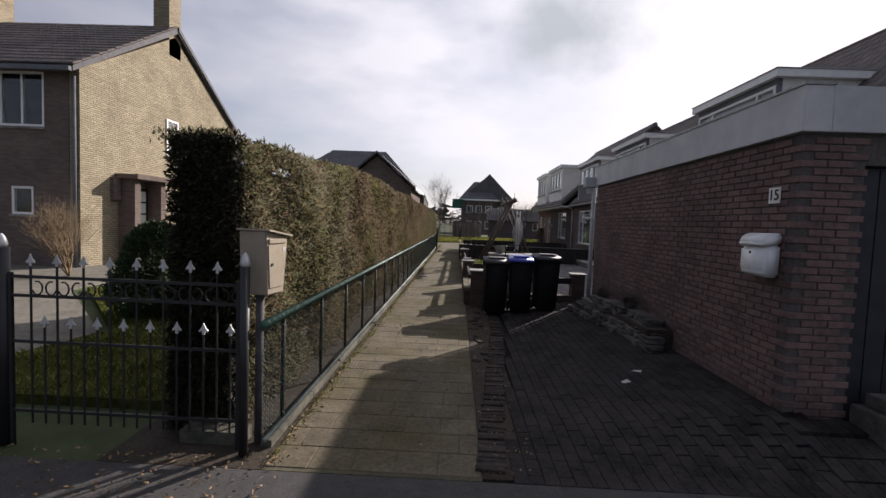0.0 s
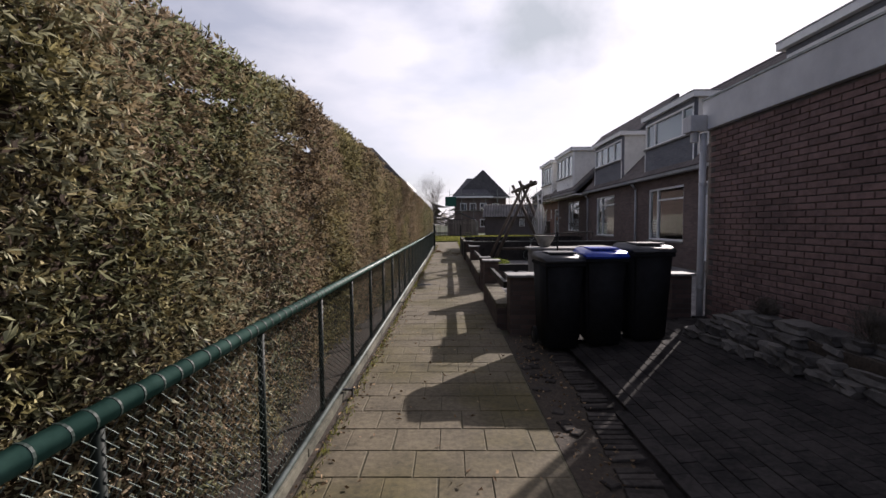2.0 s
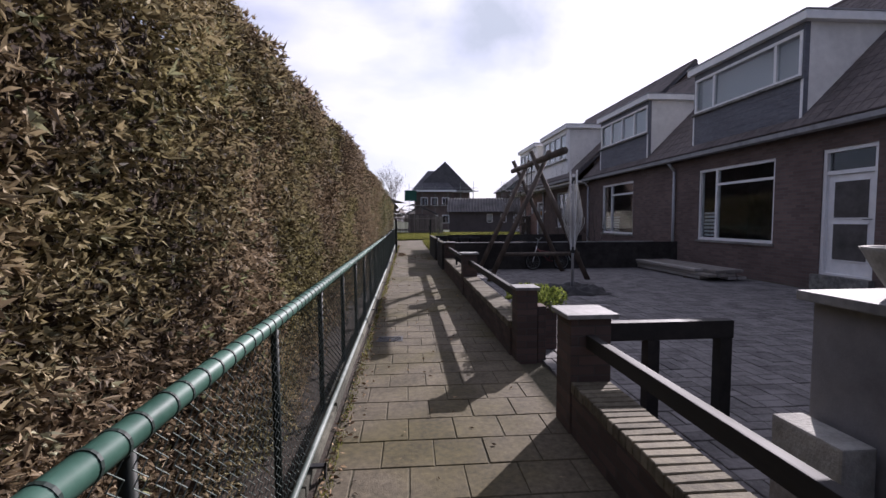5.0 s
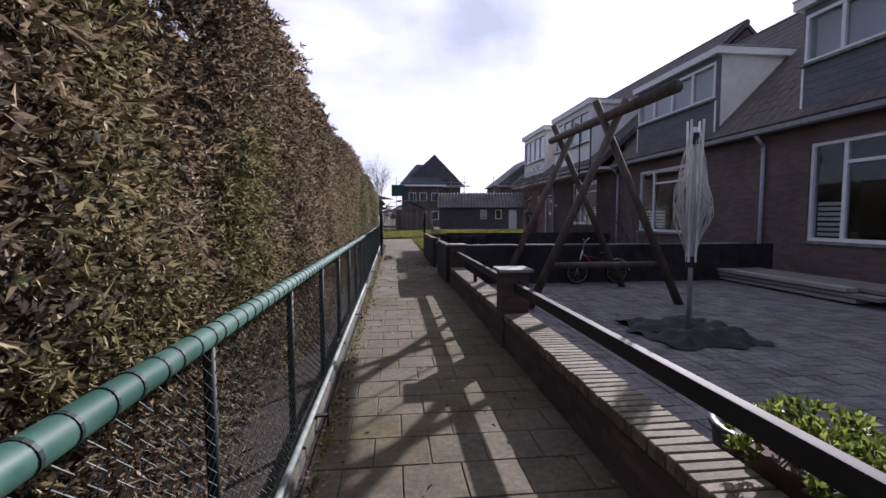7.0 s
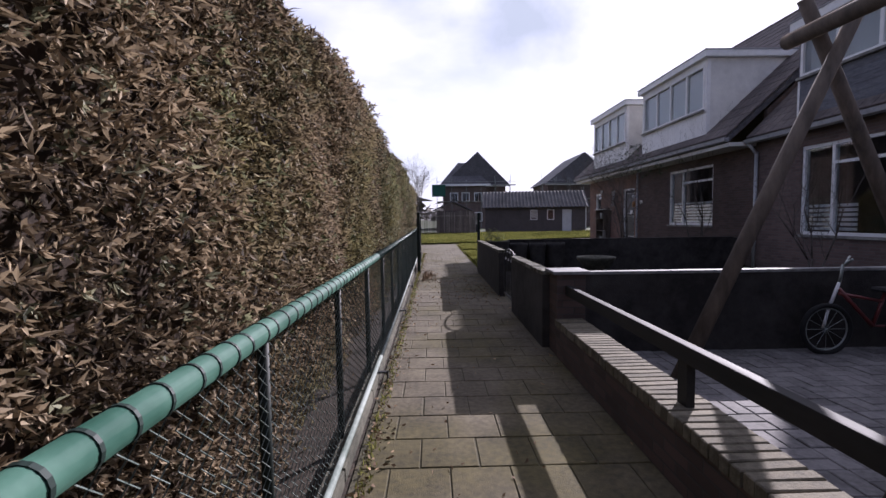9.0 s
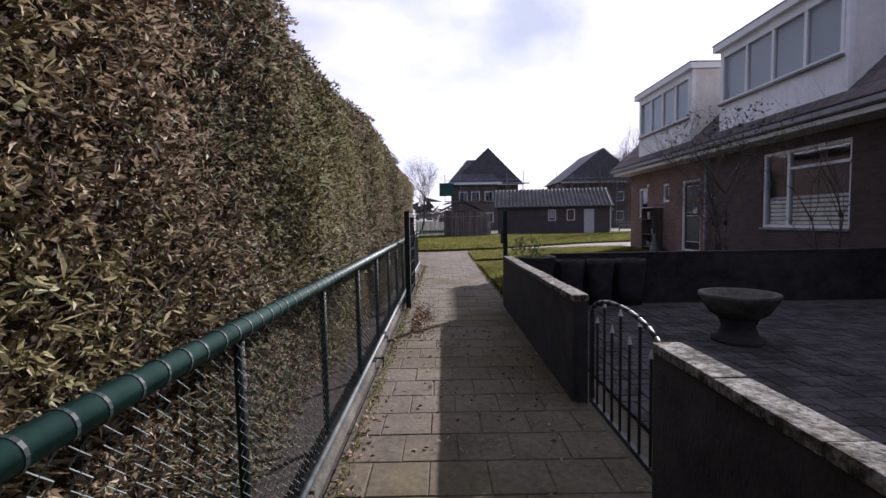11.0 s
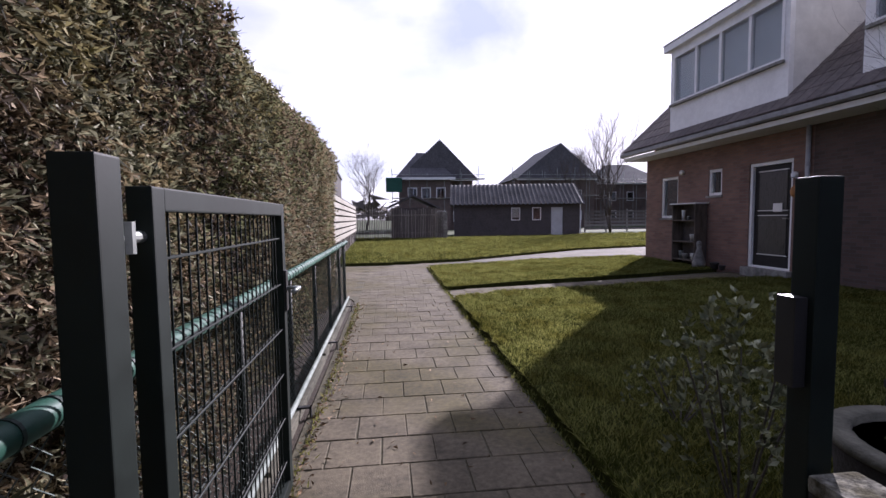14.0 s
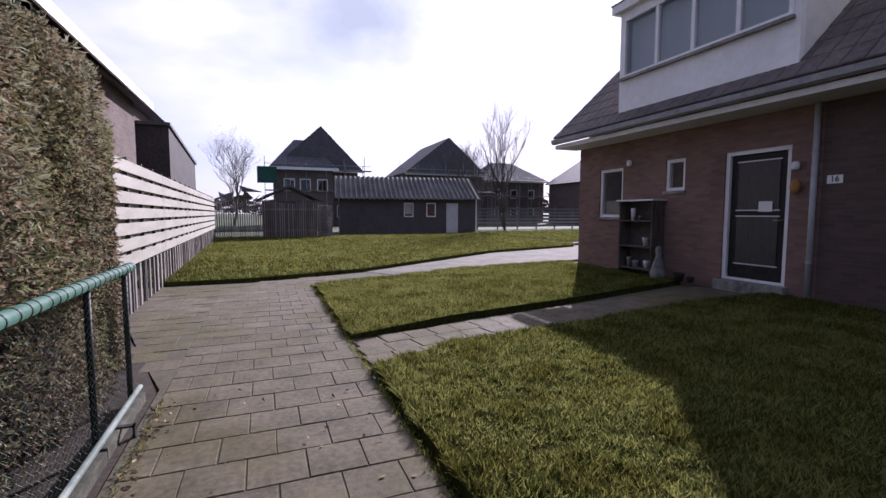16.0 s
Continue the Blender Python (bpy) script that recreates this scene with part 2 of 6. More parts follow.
FENCE_CREAM = surface("cream_fence_paint", (0.27, 0.255, 0.215), (0.39, 0.37, 0.32), 5, 0.8, 0.1, stain=0.8, stretch=(1, 0.2, 1))
DARK_CLAD = surface("slate_cladding", (0.09, 0.093, 0.107), (0.18, 0.184, 0.205), 8, 0.7, 0.2, stretch=(1, 1, 5))
ROOF_TILE = surface("roof_tile", (0.07, 0.06, 0.057), (0.15, 0.125, 0.118), 9, 0.85, 0.3, per_island=0.14, stain=0.6)
ROOF_DARK = surface("anthracite_roof", (0.06, 0.058, 0.064), (0.135, 0.13, 0.138), 7, 0.75, 0.3, per_island=0.25)
GUTTER = surface("zinc_gutter", (0.20, 0.20, 0.207), (0.34, 0.34, 0.35), 7, 0.5, 0.1, spec=0.5)
PIPE_GREY = surface("grey_plastic_pipe", (0.33, 0.33, 0.34), (0.47, 0.47, 0.48), 5, 0.45, 0.04)
GREEN_METAL = surface("green_coated_steel", (0.018, 0.062, 0.044), (0.055, 0.125, 0.094), 9, 0.5, 0.08, stain=1.2, spec=0.3)
DARK_GREEN = surface("dark_green_steel", (0.004, 0.0075, 0.006), (0.009, 0.016, 0.013), 9, 0.6, 0.06, spec=0.25)
BLACK_STEEL = surface("black_steel", (0.008, 0.008, 0.009), (0.02, 0.02, 0.022), 10, 0.5, 0.1, spec=0.5)
RING_DARK = surface("tie_wire_dark", (0.006, 0.015, 0.012), (0.016, 0.03, 0.025), 10, 0.6, 0.0)
GALV = surface("galvanised_steel", (0.16, 0.18, 0.17), (0.34, 0.36, 0.34), 14, 0.45, 0.08, metal=0.6, stain=0.9, spec=0.5)
DULL_TUBE = surface("worn_green_tube", (0.09, 0.115, 0.1), (0.22, 0.25, 0.23), 12, 0.55, 0.08, stain=1.1, spec=0.3)
WIRE = surface("green_grey_wire", (0.045, 0.065, 0.055), (0.16, 0.19, 0.175), 16, 0.5, 0.0, metal=0.2)
SILVER = surface("silver_paint", (0.45, 0.45, 0.45), (0.65, 0.65, 0.65), 8, 0.4, 0.05, metal=0.3)
BEIGE_METAL = surface("beige_steel", (0.29, 0.245, 0.185), (0.38, 0.325, 0.25), 7, 0.5, 0.05, stain=0.6)
BIN_BLACK = surface("black_bin_plastic", (0.009, 0.009, 0.01), (0.018, 0.018, 0.02), 12, 0.85, 0.12, spec=0.1)
LID_GREY = surface("grey_bin_lid", (0.035, 0.035, 0.038), (0.07, 0.07, 0.075), 10, 0.55, 0.1, spec=0.3)
LID_BLUE = surface("blue_bin_lid", (0.01, 0.03, 0.28), (0.02, 0.06, 0.45), 10, 0.3, 0.05, spec=0.6)
RUBBER = surface("rubber", (0.008, 0.008, 0.008), (0.02, 0.02, 0.02), 14, 0.8, 0.1)
STONE = surface("fieldstone", (0.035, 0.032, 0.03), (0.125, 0.114, 0.104), 8, 0.9, 0.5, per_object=0.35, bump_scale=40)
DOOR_DARK = surface("dark_door_paint", (0.012, 0.012, 0.013), (0.03, 0.028, 0.028), 8, 0.5, 0.05, spec=0.2)
GARAGE_DOOR = surface("garage_door_paint", (0.016, 0.017, 0.022), (0.035, 0.036, 0.043), 6, 0.5, 0.1)
INSIDE = surface("dim_interior", (0.06, 0.056, 0.052), (0.14, 0.13, 0.12), 3, 0.9, 0.0)
CURTAIN = surface("white_curtain", (0.55, 0.55, 0.53), (0.75, 0.75, 0.72), 14, 0.9, 0.2, stretch=(1, 8, 0.3))
CANVAS = surface("pale_canvas", (0.42, 0.41, 0.38), (0.62, 0.61, 0.57), 12, 0.9, 0.3, stretch=(6, 6, 0.5))
TARP = surface("dark_cover", (0.010, 0.010, 0.012), (0.03, 0.03, 0.032), 9, 0.75, 0.5)
DECK = surface("grey_deck_board", (0.20, 0.18, 0.16), (0.40, 0.38, 0.35), 10, 0.8, 0.3, stretch=(1, 0.1, 1), per_object=0.4)
SHED_BOARD = surface("tarred_board", (0.04, 0.035, 0.036), (0.095, 0.083, 0.08), 10, 0.8, 0.3, per_island=0.3)
CORRUGATED = surface("corrugated_sheet", (0.045, 0.043, 0.045), (0.11, 0.105, 0.105), 5, 0.85, 0.2, stain=0.8)
PALE_TIMBER = surface("grey_paling", (0.13, 0.115, 0.105), (0.29, 0.265, 0.24), 10, 0.9, 0.3, stretch=(1, 1, 0.1), per_object=0.5)
BARK = surface("bark", (0.05, 0.042, 0.036), (0.15, 0.13, 0.11), 14, 0.95, 0.5)
HEDGE_LEAF = surface("hedge_leaf", (0.05, 0.034, 0.02), (0.41, 0.32, 0.21), 1.1, 0.65, 0.0, stain=0.7, per_island=0.85, spec=0.22, patch=(0.82, 0.94, 0.68), patch_scale=0.8)
HEDGE_GREEN = surface("hedge_leaf_green", (0.036, 0.037, 0.02), (0.38, 0.37, 0.24), 1.1, 0.6, 0.0, stain=0.7, per_island=0.9, spec=0.28, patch=(0.85, 0.92, 0.72), patch_scale=0.9)
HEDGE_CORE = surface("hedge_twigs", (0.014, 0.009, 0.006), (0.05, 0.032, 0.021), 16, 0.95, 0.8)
CONIFER_LEAF = surface("conifer_leaf", (0.012, 0.03, 0.01), (0.05, 0.085, 0.03), 3, 0.6, 0.0, per_island=0.5)
SHRUB_LEAF = surface("shrub_leaf", (0.05, 0.075, 0.012), (0.29, 0.34, 0.075), 5, 0.45, 0.0, per_island=0.6, spec=0.5)
# hedge leaf with the near end's shade put into its colour
SHADED_HEDGE = surface("shaded_hedge_leaf", (0.008, 0.009, 0.005), (0.045, 0.042, 0.022), 2, 0.7, 0.0, per_island=0.6, spec=0.2)
DULL_LEAF = surface("dull_green_leaf", (0.075, 0.085, 0.04), (0.3, 0.31, 0.18), 5, 0.6, 0.0, per_island=0.6)
DRY_TWIG = surface("dry_twig", (0.13, 0.09, 0.05), (0.30, 0.22, 0.13), 7, 0.9, 0.0, per_island=0.5)
GRASS = surface("grass_blade", (0.052, 0.062, 0.012), (0.25, 0.25, 0.075), 1.6, 0.8, 0.0, stain=0.6, per_island=0.75, spec=0.06, patch=(0.72, 0.68, 0.55), patch_scale=2.2)
TURF = surface("turf", (0.022, 0.024, 0.009), (0.07, 0.075, 0.022), 12, 0.98, 0.5, spec=0.0)
DEAD_LEAF = surface("dead_leaf", (0.10, 0.06, 0.03), (0.30, 0.20, 0.11), 5, 0.8, 0.0, per_island=0.7)
PLATE = surface("enamel_plate", (0.70, 0.69, 0.66), (0.80, 0.79, 0.76), 5, 0.4, 0.0)
INK = surface("dark_ink", (0.01, 0.01, 0.012), (0.02, 0.02, 0.022), 5, 0.6, 0.0)
SCAFFOLD_GREEN = surface("green_net", (0.015, 0.06, 0.045), (0.03, 0.11, 0.08), 5, 0.8, 0.2)
REEDED = surface("reeded_dark_glass", (0.02, 0.02, 0.022), (0.05, 0.05, 0.052), 30, 0.3, 0.2, stretch=(1, 6, 0.3), spec=0.5)
GLASS = glass_surface("window_glass")


def let_light_through(m, share):
    """Thin leaves pass part of the sunlight on to their far side."""
    n, l = m.node_tree.nodes, m.node_tree.links
    b, out = n["Principled BSDF"], n["Material Output"]
    thin, mix = n.new("ShaderNodeBsdfTranslucent"), n.new("ShaderNodeMixShader")
    mix.inputs["Fac"].default_value = share
    l.new(b.inputs["Base Color"].links[0].from_socket, thin.inputs["Color"])
    l.new(b.outputs["BSDF"], mix.inputs[1])
    l.new(thin.outputs["BSDF"], mix.inputs[2])
    l.new(mix.outputs["Shader"], out.inputs["Surface"])


for leaf_m, share in ((GRASS, 0.5), (HEDGE_LEAF, 0.3), (HEDGE_GREEN, 0.3), (SHRUB_LEAF, 0.4)):
    let_light_through(leaf_m, share)



# ---- building helpers ----
def part(name, bm, material, parent=None, label="", smooth=False):
    """One mesh object from bm, under parent where one is given."""
    me = bpy.data.meshes.new(name)
    bm.to_mesh(me)
    bm.free()
    me.materials.append(material)
    if smooth:
        me.polygons.foreach_set("use_smooth", [True] * len(me.polygons))
    ob = new(name, me)
    if parent:
        ob.parent = parent
    if label:
        ob["label"] = label
    return ob


def thing(name, label, category, at=(0, 0, 0), rz=0, group="", kind=""):
    ob = new(name)
    ob.empty_display_size = 0.1
    ob.matrix_world = pose(*at, 0, 0, rz)
    return tagged(ob, label, category, group, kind)


def box(bm, x0, y0, z0, x1, y1, z1, bev=0.0):
    made = bmesh.ops.create_cube(bm, size=1, matrix=Matrix.Translation(((x0 + x1) / 2, (y0 + y1) / 2, (z0 + z1) / 2)) @ Matrix.Diagonal((x1 - x0, y1 - y0, z1 - z0, 1)))
    if bev:
        edges = {e for v in made["verts"] for e in v.link_edges}
        bmesh.ops.bevel(bm, geom=list(edges), offset=bev, segments=2, affect="EDGES", profile=0.7)
    return bm


def tube(bm, a, b, r0, r1=None, seg=10):
    a, b = Vector(a), Vector(b)
    r1 = r0 if r1 is None else r1
    turn = (b - a).to_track_quat("Z", "Y").to_matrix().to_4x4()
    bmesh.ops.create_cone(bm, cap_ends=True, segments=seg, radius1=r0, radius2=r1, depth=(b - a).length, matrix=Matrix.Translation((a + b) / 2) @ turn)
    return bm


def lathe(bm, rings, seg=20, centre=(0, 0)):
    """Round body from (radius, height) rings, bottom to top."""
    loops = [[bm.verts.new((centre[0] + r * math.cos(2 * math.pi * i / seg), centre[1] + r * math.sin(2 * math.pi * i / seg), z)) for i in range(seg)] for r, z in rings]
    for lo, hi in zip(loops, loops[1:]):
        for i in range(seg):
            bm.faces.new((lo[i], lo[(i + 1) % seg], hi[(i + 1) % seg], hi[i]))
    bm.faces.new(list(reversed(loops[0])))
    bm.faces.new(loops[-1])
    return bm


def prism(bm, outline, axis, lo, hi):
    """Outline of (u, v) pushed along an axis from lo to hi."""
    place = {"x": lambda u, v, w: (w, u, v), "y": lambda u, v, w: (u, w, v), "z": lambda u, v, w: (u, v, w)}[axis]
    a = [bm.verts.new(place(u, v, lo)) for u, v in outline]
    b = [bm.verts.new(place(u, v, hi)) for u, v in outline]
    n = len(a)
    for i in range(n):
        bm.faces.new((a[i], a[(i + 1) % n], b[(i + 1) % n], b[i]))
    bm.faces.new(list(reversed(a)))
    bm.faces.new(b)
    bmesh.ops.recalc_face_normals(bm, faces=bm.faces)
    return bm


def BM():
    return bmesh.new()


def wall_cells(bm, side, u0, u1, z0, z1, w0, w1, holes):
    """A wall of thickness w0..w1 along x or y (side) with rectangular holes (ua, ub, za, zb)."""
    us = sorted({u0, u1, *[h for q in holes for h in q[:2]]})
    zs = sorted({z0, z1, *[h for q in holes for h in q[2:4]]})
    for ua, ub in zip(us, us[1:]):
        for za, zb in zip(zs, zs[1:]):
            um, zm = (ua + ub) / 2, (za + zb) / 2
            if any(q[0] < um < q[1] and q[2] < zm < q[3] for q in holes):
                continue
            if side == "y":
                box(bm, w0, ua, za, w1, ub, zb)
            else:
                box(bm, ua, w0, za, ub, w1, zb)
    bmesh.ops.remove_doubles(bm, verts=bm.verts, dist=0.0004)
    return bm


def raw(name, verts, faces, material, parent=None, label="", category="", kind="stuff", group=""):
    """One joined mesh from arrays of corners and equal-sized faces."""
    verts, faces = np.asarray(verts, np.float32), np.asarray(faces, np.int32)
    k = faces.shape[1]
    me = bpy.data.meshes.new(name)
    me.vertices.add(len(verts))
    me.vertices.foreach_set("co", verts.ravel())
    me.loops.add(faces.size)
    me.loops.foreach_set("vertex_index", faces.ravel())
    me.polygons.add(len(faces))
    me.polygons.foreach_set("loop_start", np.arange(0, faces.size, k, dtype=np.int32))
    me.update(calc_edges=True)
    me.shade_flat()
    me.materials.append(material)
    ob = new(name, me)
    if parent:
        ob.parent = parent
    return tagged(ob, label, category, group, kind)


BLOCK_FACES = np.array([(0, 1, 5, 4), (1, 2, 6, 5), (2, 3, 7, 6), (3, 0, 4, 7), (4, 5, 9, 8), (5, 6, 10, 9), (6, 7, 11, 10), (7, 4, 8, 11), (8, 9, 10, 11)])


def block_corners(w, d, h, c):
    """A slab w x d x h about its middle, base at 0, with chamfered top edges."""
    low = [(-w / 2, -d / 2), (w / 2, -d / 2), (w / 2, d / 2), (-w / 2, d / 2)]
    top = [(-w / 2 + c, -d / 2 + c), (w / 2 - c, -d / 2 + c), (w / 2 - c, d / 2 - c), (-w / 2 + c, d / 2 - c)]
    return np.array([(x, y, 0) for x, y in low] + [(x, y, h - c) for x, y in low] + [(x, y, h) for x, y in top], float)


def block_mesh(name, w, d, h, c, material):
    me = bpy.data.meshes.new(name)
    me.from_pydata([tuple(v) for v in block_corners(w, d, h, c)], [], [tuple(f) for f in BLOCK_FACES])
    me.materials.append(material)
    return me


def lay(name, poses, size, parent, near_material, far_material, near, limit=300, rest_name="", rest_label=""):
    """Lays like pieces: those for which near() holds become parts (up to limit), the rest one joined part."""
    me = block_mesh(name, *size, near_material)
    corners = np.c_[block_corners(*size), np.ones(12)]
    vs, fs, count = [], [], 0
    for m in poses:
        if count < limit and near(m.translation):
            ob = new(name, me)
            ob.parent = parent
            ob.matrix_basis = m
            count += 1
        else:
            fs.append(BLOCK_FACES + 12 * len(vs))
            vs.append((corners @ np.array(m).T)[:, :3])
    if vs:
        raw(rest_name or name + "_field", np.concatenate(vs), np.concatenate(fs), far_material, parent, rest_label, "", "stuff")


rng = np.random.default_rng(7)


def leaf_cloud(centres, normals, length, width, spread, droop=0.0, blades=3):
    """Sprays of pointed leaves: each a kite of two triangles, fanned round a normal."""
    n = len(centres)
    c = np.repeat(centres, blades, 0)
    d = np.repeat(normals, blades, 0) + rng.normal(0, spread, (n * blades, 3))
    d[:, 2] += droop
    d /= np.linalg.norm(d, axis=1)[:, None]
    side = np.cross(d, rng.normal(0, 1, d.shape))
    side /= np.linalg.norm(side, axis=1)[:, None]
    ln = length * rng.uniform(0.55, 1.35, (len(c), 1))
    wd = width * rng.uniform(0.6, 1.3, (len(c), 1))
    bend = rng.normal(0, 0.18, (len(c), 3)) * ln
    v = np.stack([c, c + d * ln * 0.5 + side * wd, c + d * ln + bend, c + d * ln * 0.5 - side * wd], 1).reshape(-1, 3)
    return v, np.arange(len(v)).reshape(-1, 4)


# ---- ground ----
b = BM()
bmesh.ops.create_grid(b, x_segments=2, y_segments=2, size=1500)
ground = part("ground", b, FIELD)
ground.location = (0, 0, -0.06)
tagged(ground, "flat dark green field that runs to the horizon", "ground", kind="structure")


def slab(name, outline, z0, z1, material, label, category):
    b = BM()
    prism(b, outline, "z", z0, z1)
    return tagged(part(name, b, material), label, category, kind="structure")


slab("road", [(-40, -25), (40, -25), (40, 2.95), (-40, 2.95)], -0.2, -0.004, ASPHALT, "dark worn street surface with scattered dry leaves", "road")
footpath = slab("footpath", [(-0.45, 2.96), (1.06, 2.96), (1.06, 39.0), (3.0, 39.6), (2.4, 40.6), (0.0, 39.8), (-1.9, 39.8), (-1.35, 36.8), (-0.5, 34.3)], -0.2, -0.006, JOINT, "narrow garden path of square grey concrete pavers", "path")
verge = slab("soil_strip", [(-1.6, 2.96), (-0.46, 2.96), (-0.51, 34.25), (-1.3, 36.8), (-2.2, 37.0)], -0.2, -0.006, SOIL, "strip of dark soil under the hedge", "soil")
slab("dirt_strip", [(1.065, 3.0), (1.46, 3.0), (1.46, 9.3), (1.065, 9.3)], -0.1, -0.008, SOIL, "strip of bare dark earth beside the path", "soil")
yard = slab("yard_paving", [(1.07, 2.96), (12, 2.96), (12, 28.0), (1.07, 28.0)], -0.2, -0.03, JOINT, "dark clay paver yard before the terrace", "paving")


def drive_rise(x, y):
    """The drive climbs towards the garage wall."""
    k = min(1.0, max(0.0, (y - 3.0) / 0.9))
    return 0.105 * max(0.0, min(x, 3.8) - 1.3) * k * k * (3 - 2 * k) if y < 9.41 else 0.0


b = BM()
rows = [[b.verts.new((x, y, drive_rise(x, y) - 0.028)) for x in np.linspace(1.3, 3.8, 11)] for y in np.linspace(3.0, 9.405, 30)]
for ra, rb in zip(rows, rows[1:]):
    for k in range(10):
        b.faces.new((ra[k], ra[k + 1], rb[k + 1], rb[k]))
bmesh.ops.solidify(b, geom=list(b.faces), thickness=-0.02)
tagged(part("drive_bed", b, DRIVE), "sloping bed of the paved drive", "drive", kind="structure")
side_path = slab("side_path", [(1.07, 34.2), (2.0, 34.62), (3.55, 34.8), (5.9, 35.25), (8.2, 35.0), (8.2, 36.7), (7.5, 36.68), (4.4, 35.9), (2.4, 35.5), (1.07, 35.02)], -0.2, -0.02, JOINT, "side path of grey pavers to the house door", "path")
cross_path = slab("cross_path", [(3.01, 39.62), (4.4, 40.23), (8.2, 41.1), (14, 42.3), (16, 46.8), (11.9, 45.4), (7.4, 44.0), (2.42, 40.62)], -0.2, 0.004, PALE_PAVING, "pale paved path past the end house", "path")
slab("shed_path", [(13.0, 46.9), (16, 47.6), (16, 47.9), (13.6, 47.6), (13.2, 57.5), (12.6, 57.5)], -0.2, 0.03, PALE_PAVING, "thin pale path to the garden shed", "path")
slab("front_drive", [(-20, 3.6), (-4.2, 3.6), (-4.2, 6.2), (-7.5, 9.5), (-9.5, 24), (-20, 24)], -0.2, 0.0, PALE_PAVING, "pale gravel drive before the brick house", "drive")


# ---- lawns ----
def inside(outline, p):
    x, y = p[:, 0], p[:, 1]
    hit = np.zeros(len(p), bool)
    for (xa, ya), (xb, yb) in zip(outline, outline[1:] + outline[:1]):
        cut = (ya > y) != (yb > y)
        hit ^= cut & (x < (xb - xa) * (y - ya) / (yb - ya + 1e-9) + xa)
    return hit


def lawn(outline, density, height, top=0.05, blade=0.006):
    turf = slab("lawn", outline, -0.2, top, TURF, "short ragged grass with bare soil edges", "lawn")
    xs, ys = [p[0] for p in outline], [p[1] for p in outline]
    p = np.c_[rng.uniform(min(xs), max(xs), int(density * (max(xs) - min(xs)) * (max(ys) - min(ys)))), np.zeros(int(density * (max(xs) - min(xs)) * (max(ys) - min(ys))))]
    p[:, 1] = rng.uniform(min(ys), max(ys), len(p))
    p = p[inside(outline, p)]
    lump = np.array([noise.noise((a * 2.1, b2 * 2.1, 0)) for a, b2 in p])
    tuft = np.array([noise.noise((a * 9.0, b2 * 9.0, 4.0)) for a, b2 in p])
    h = height * np.clip(1 + 0.6 * lump + 0.9 * tuft, 0.45, 2.2) * rng.uniform(0.55, 1.5, len(p))
    a = rng.uniform(0, 2 * math.pi, len(p))
    lean = rng.normal(0, 0.55, (len(p), 2)) * h[:, None]
    if density > 2000:
        # blades hang over the cut edge in uneven tufts
        middle = np.mean(outline, 0)
        for (xa, ya), (xb, yb) in zip(outline, outline[1:] + outline[:1]):
            k = int(math.hypot(xb - xa, yb - ya) * 420)
            t = rng.uniform(0, 1, (k, 1))
            e = np.array([[xa, ya]]) * (1 - t) + np.array([[xb, yb]]) * t
            e = e[np.array([noise.noise((q[0] * 6, q[1] * 6, 9.0)) for q in e]) > -0.12]
            out = np.array([yb - ya, xa - xb]) / (math.hypot(xb - xa, yb - ya) + 1e-9)
            if np.dot(out, np.array([(xa + xb) / 2, (ya + yb) / 2]) - middle) < 0:
                out = -out
            fringe_h = height * rng.uniform(0.4, 1.5, len(e))
            p, h = np.r_[p, e - out * 0.006], np.r_[h, fringe_h]
            lean = np.r_[lean, out * rng.uniform(0.2, 1.5, (len(e), 1)) * fringe_h[:, None] + rng.normal(0, 0.4, (len(e), 2)) * fringe_h[:, None]]
        a = rng.uniform(0, 2 * math.pi, len(p))
    base = np.c_[p, np.full(len(p), top - 0.004)]
    off = np.c_[np.cos(a) * blade, np.sin(a) * blade, np.zeros(len(p))]
    tip = base + np.c_[lean, h]
    v = np.stack([base - off, base + off, tip], 1).reshape(-1, 3)
    raw("grass", v, np.arange(len(v)).reshape(-1, 3), GRASS, turf, "short tufted grass blades")
    return turf


lawn([(1.11, 28.38), (7.75, 28.38), (7.75, 35.2), (5.9, 35.15), (3.55, 34.7), (2.03, 34.53), (1.11, 34.1)], 6500, 0.036)
lawn([(1.09, 35.12), (2.4, 35.6), (4.4, 36.0), (7.7, 36.8), (7.75, 40.6), (4.4, 40.12), (3.0, 39.5), (1.12, 38.85)], 4200, 0.038)
lawn([(-1.9, 39.9), (0.0, 39.92), (2.4, 40.7), (7.3, 44.1), (11.9, 45.5), (12.9, 46.9), (12.5, 57.0), (-2.3, 57.0)], 700, 0.05, 0.07, 0.012)
lawn([(13.7, 47.7), (30, 47.9), (30, 60), (13.4, 60)], 120, 0.06, 0.04, 0.02)
lawn([(-9, 3.9), (-1.7, 3.9), (-1.7, 9.8), (-7.2, 9.6), (-4.0, 6.2), (-4.4, 4.0)], 700, 0.04, 0.03, 0.01)


# ---- hedge beside the path ----
HX, HTOP, HY0, HY1 = -0.80, 2.52, 3.5, 34.9
hedge = thing("hedge", "tall clipped conifer hedge with brown and green patches", "hedge", (HX - 0.4, 3.5, 0))
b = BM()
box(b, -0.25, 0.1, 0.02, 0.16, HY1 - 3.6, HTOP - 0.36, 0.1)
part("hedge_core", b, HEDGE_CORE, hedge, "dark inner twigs")


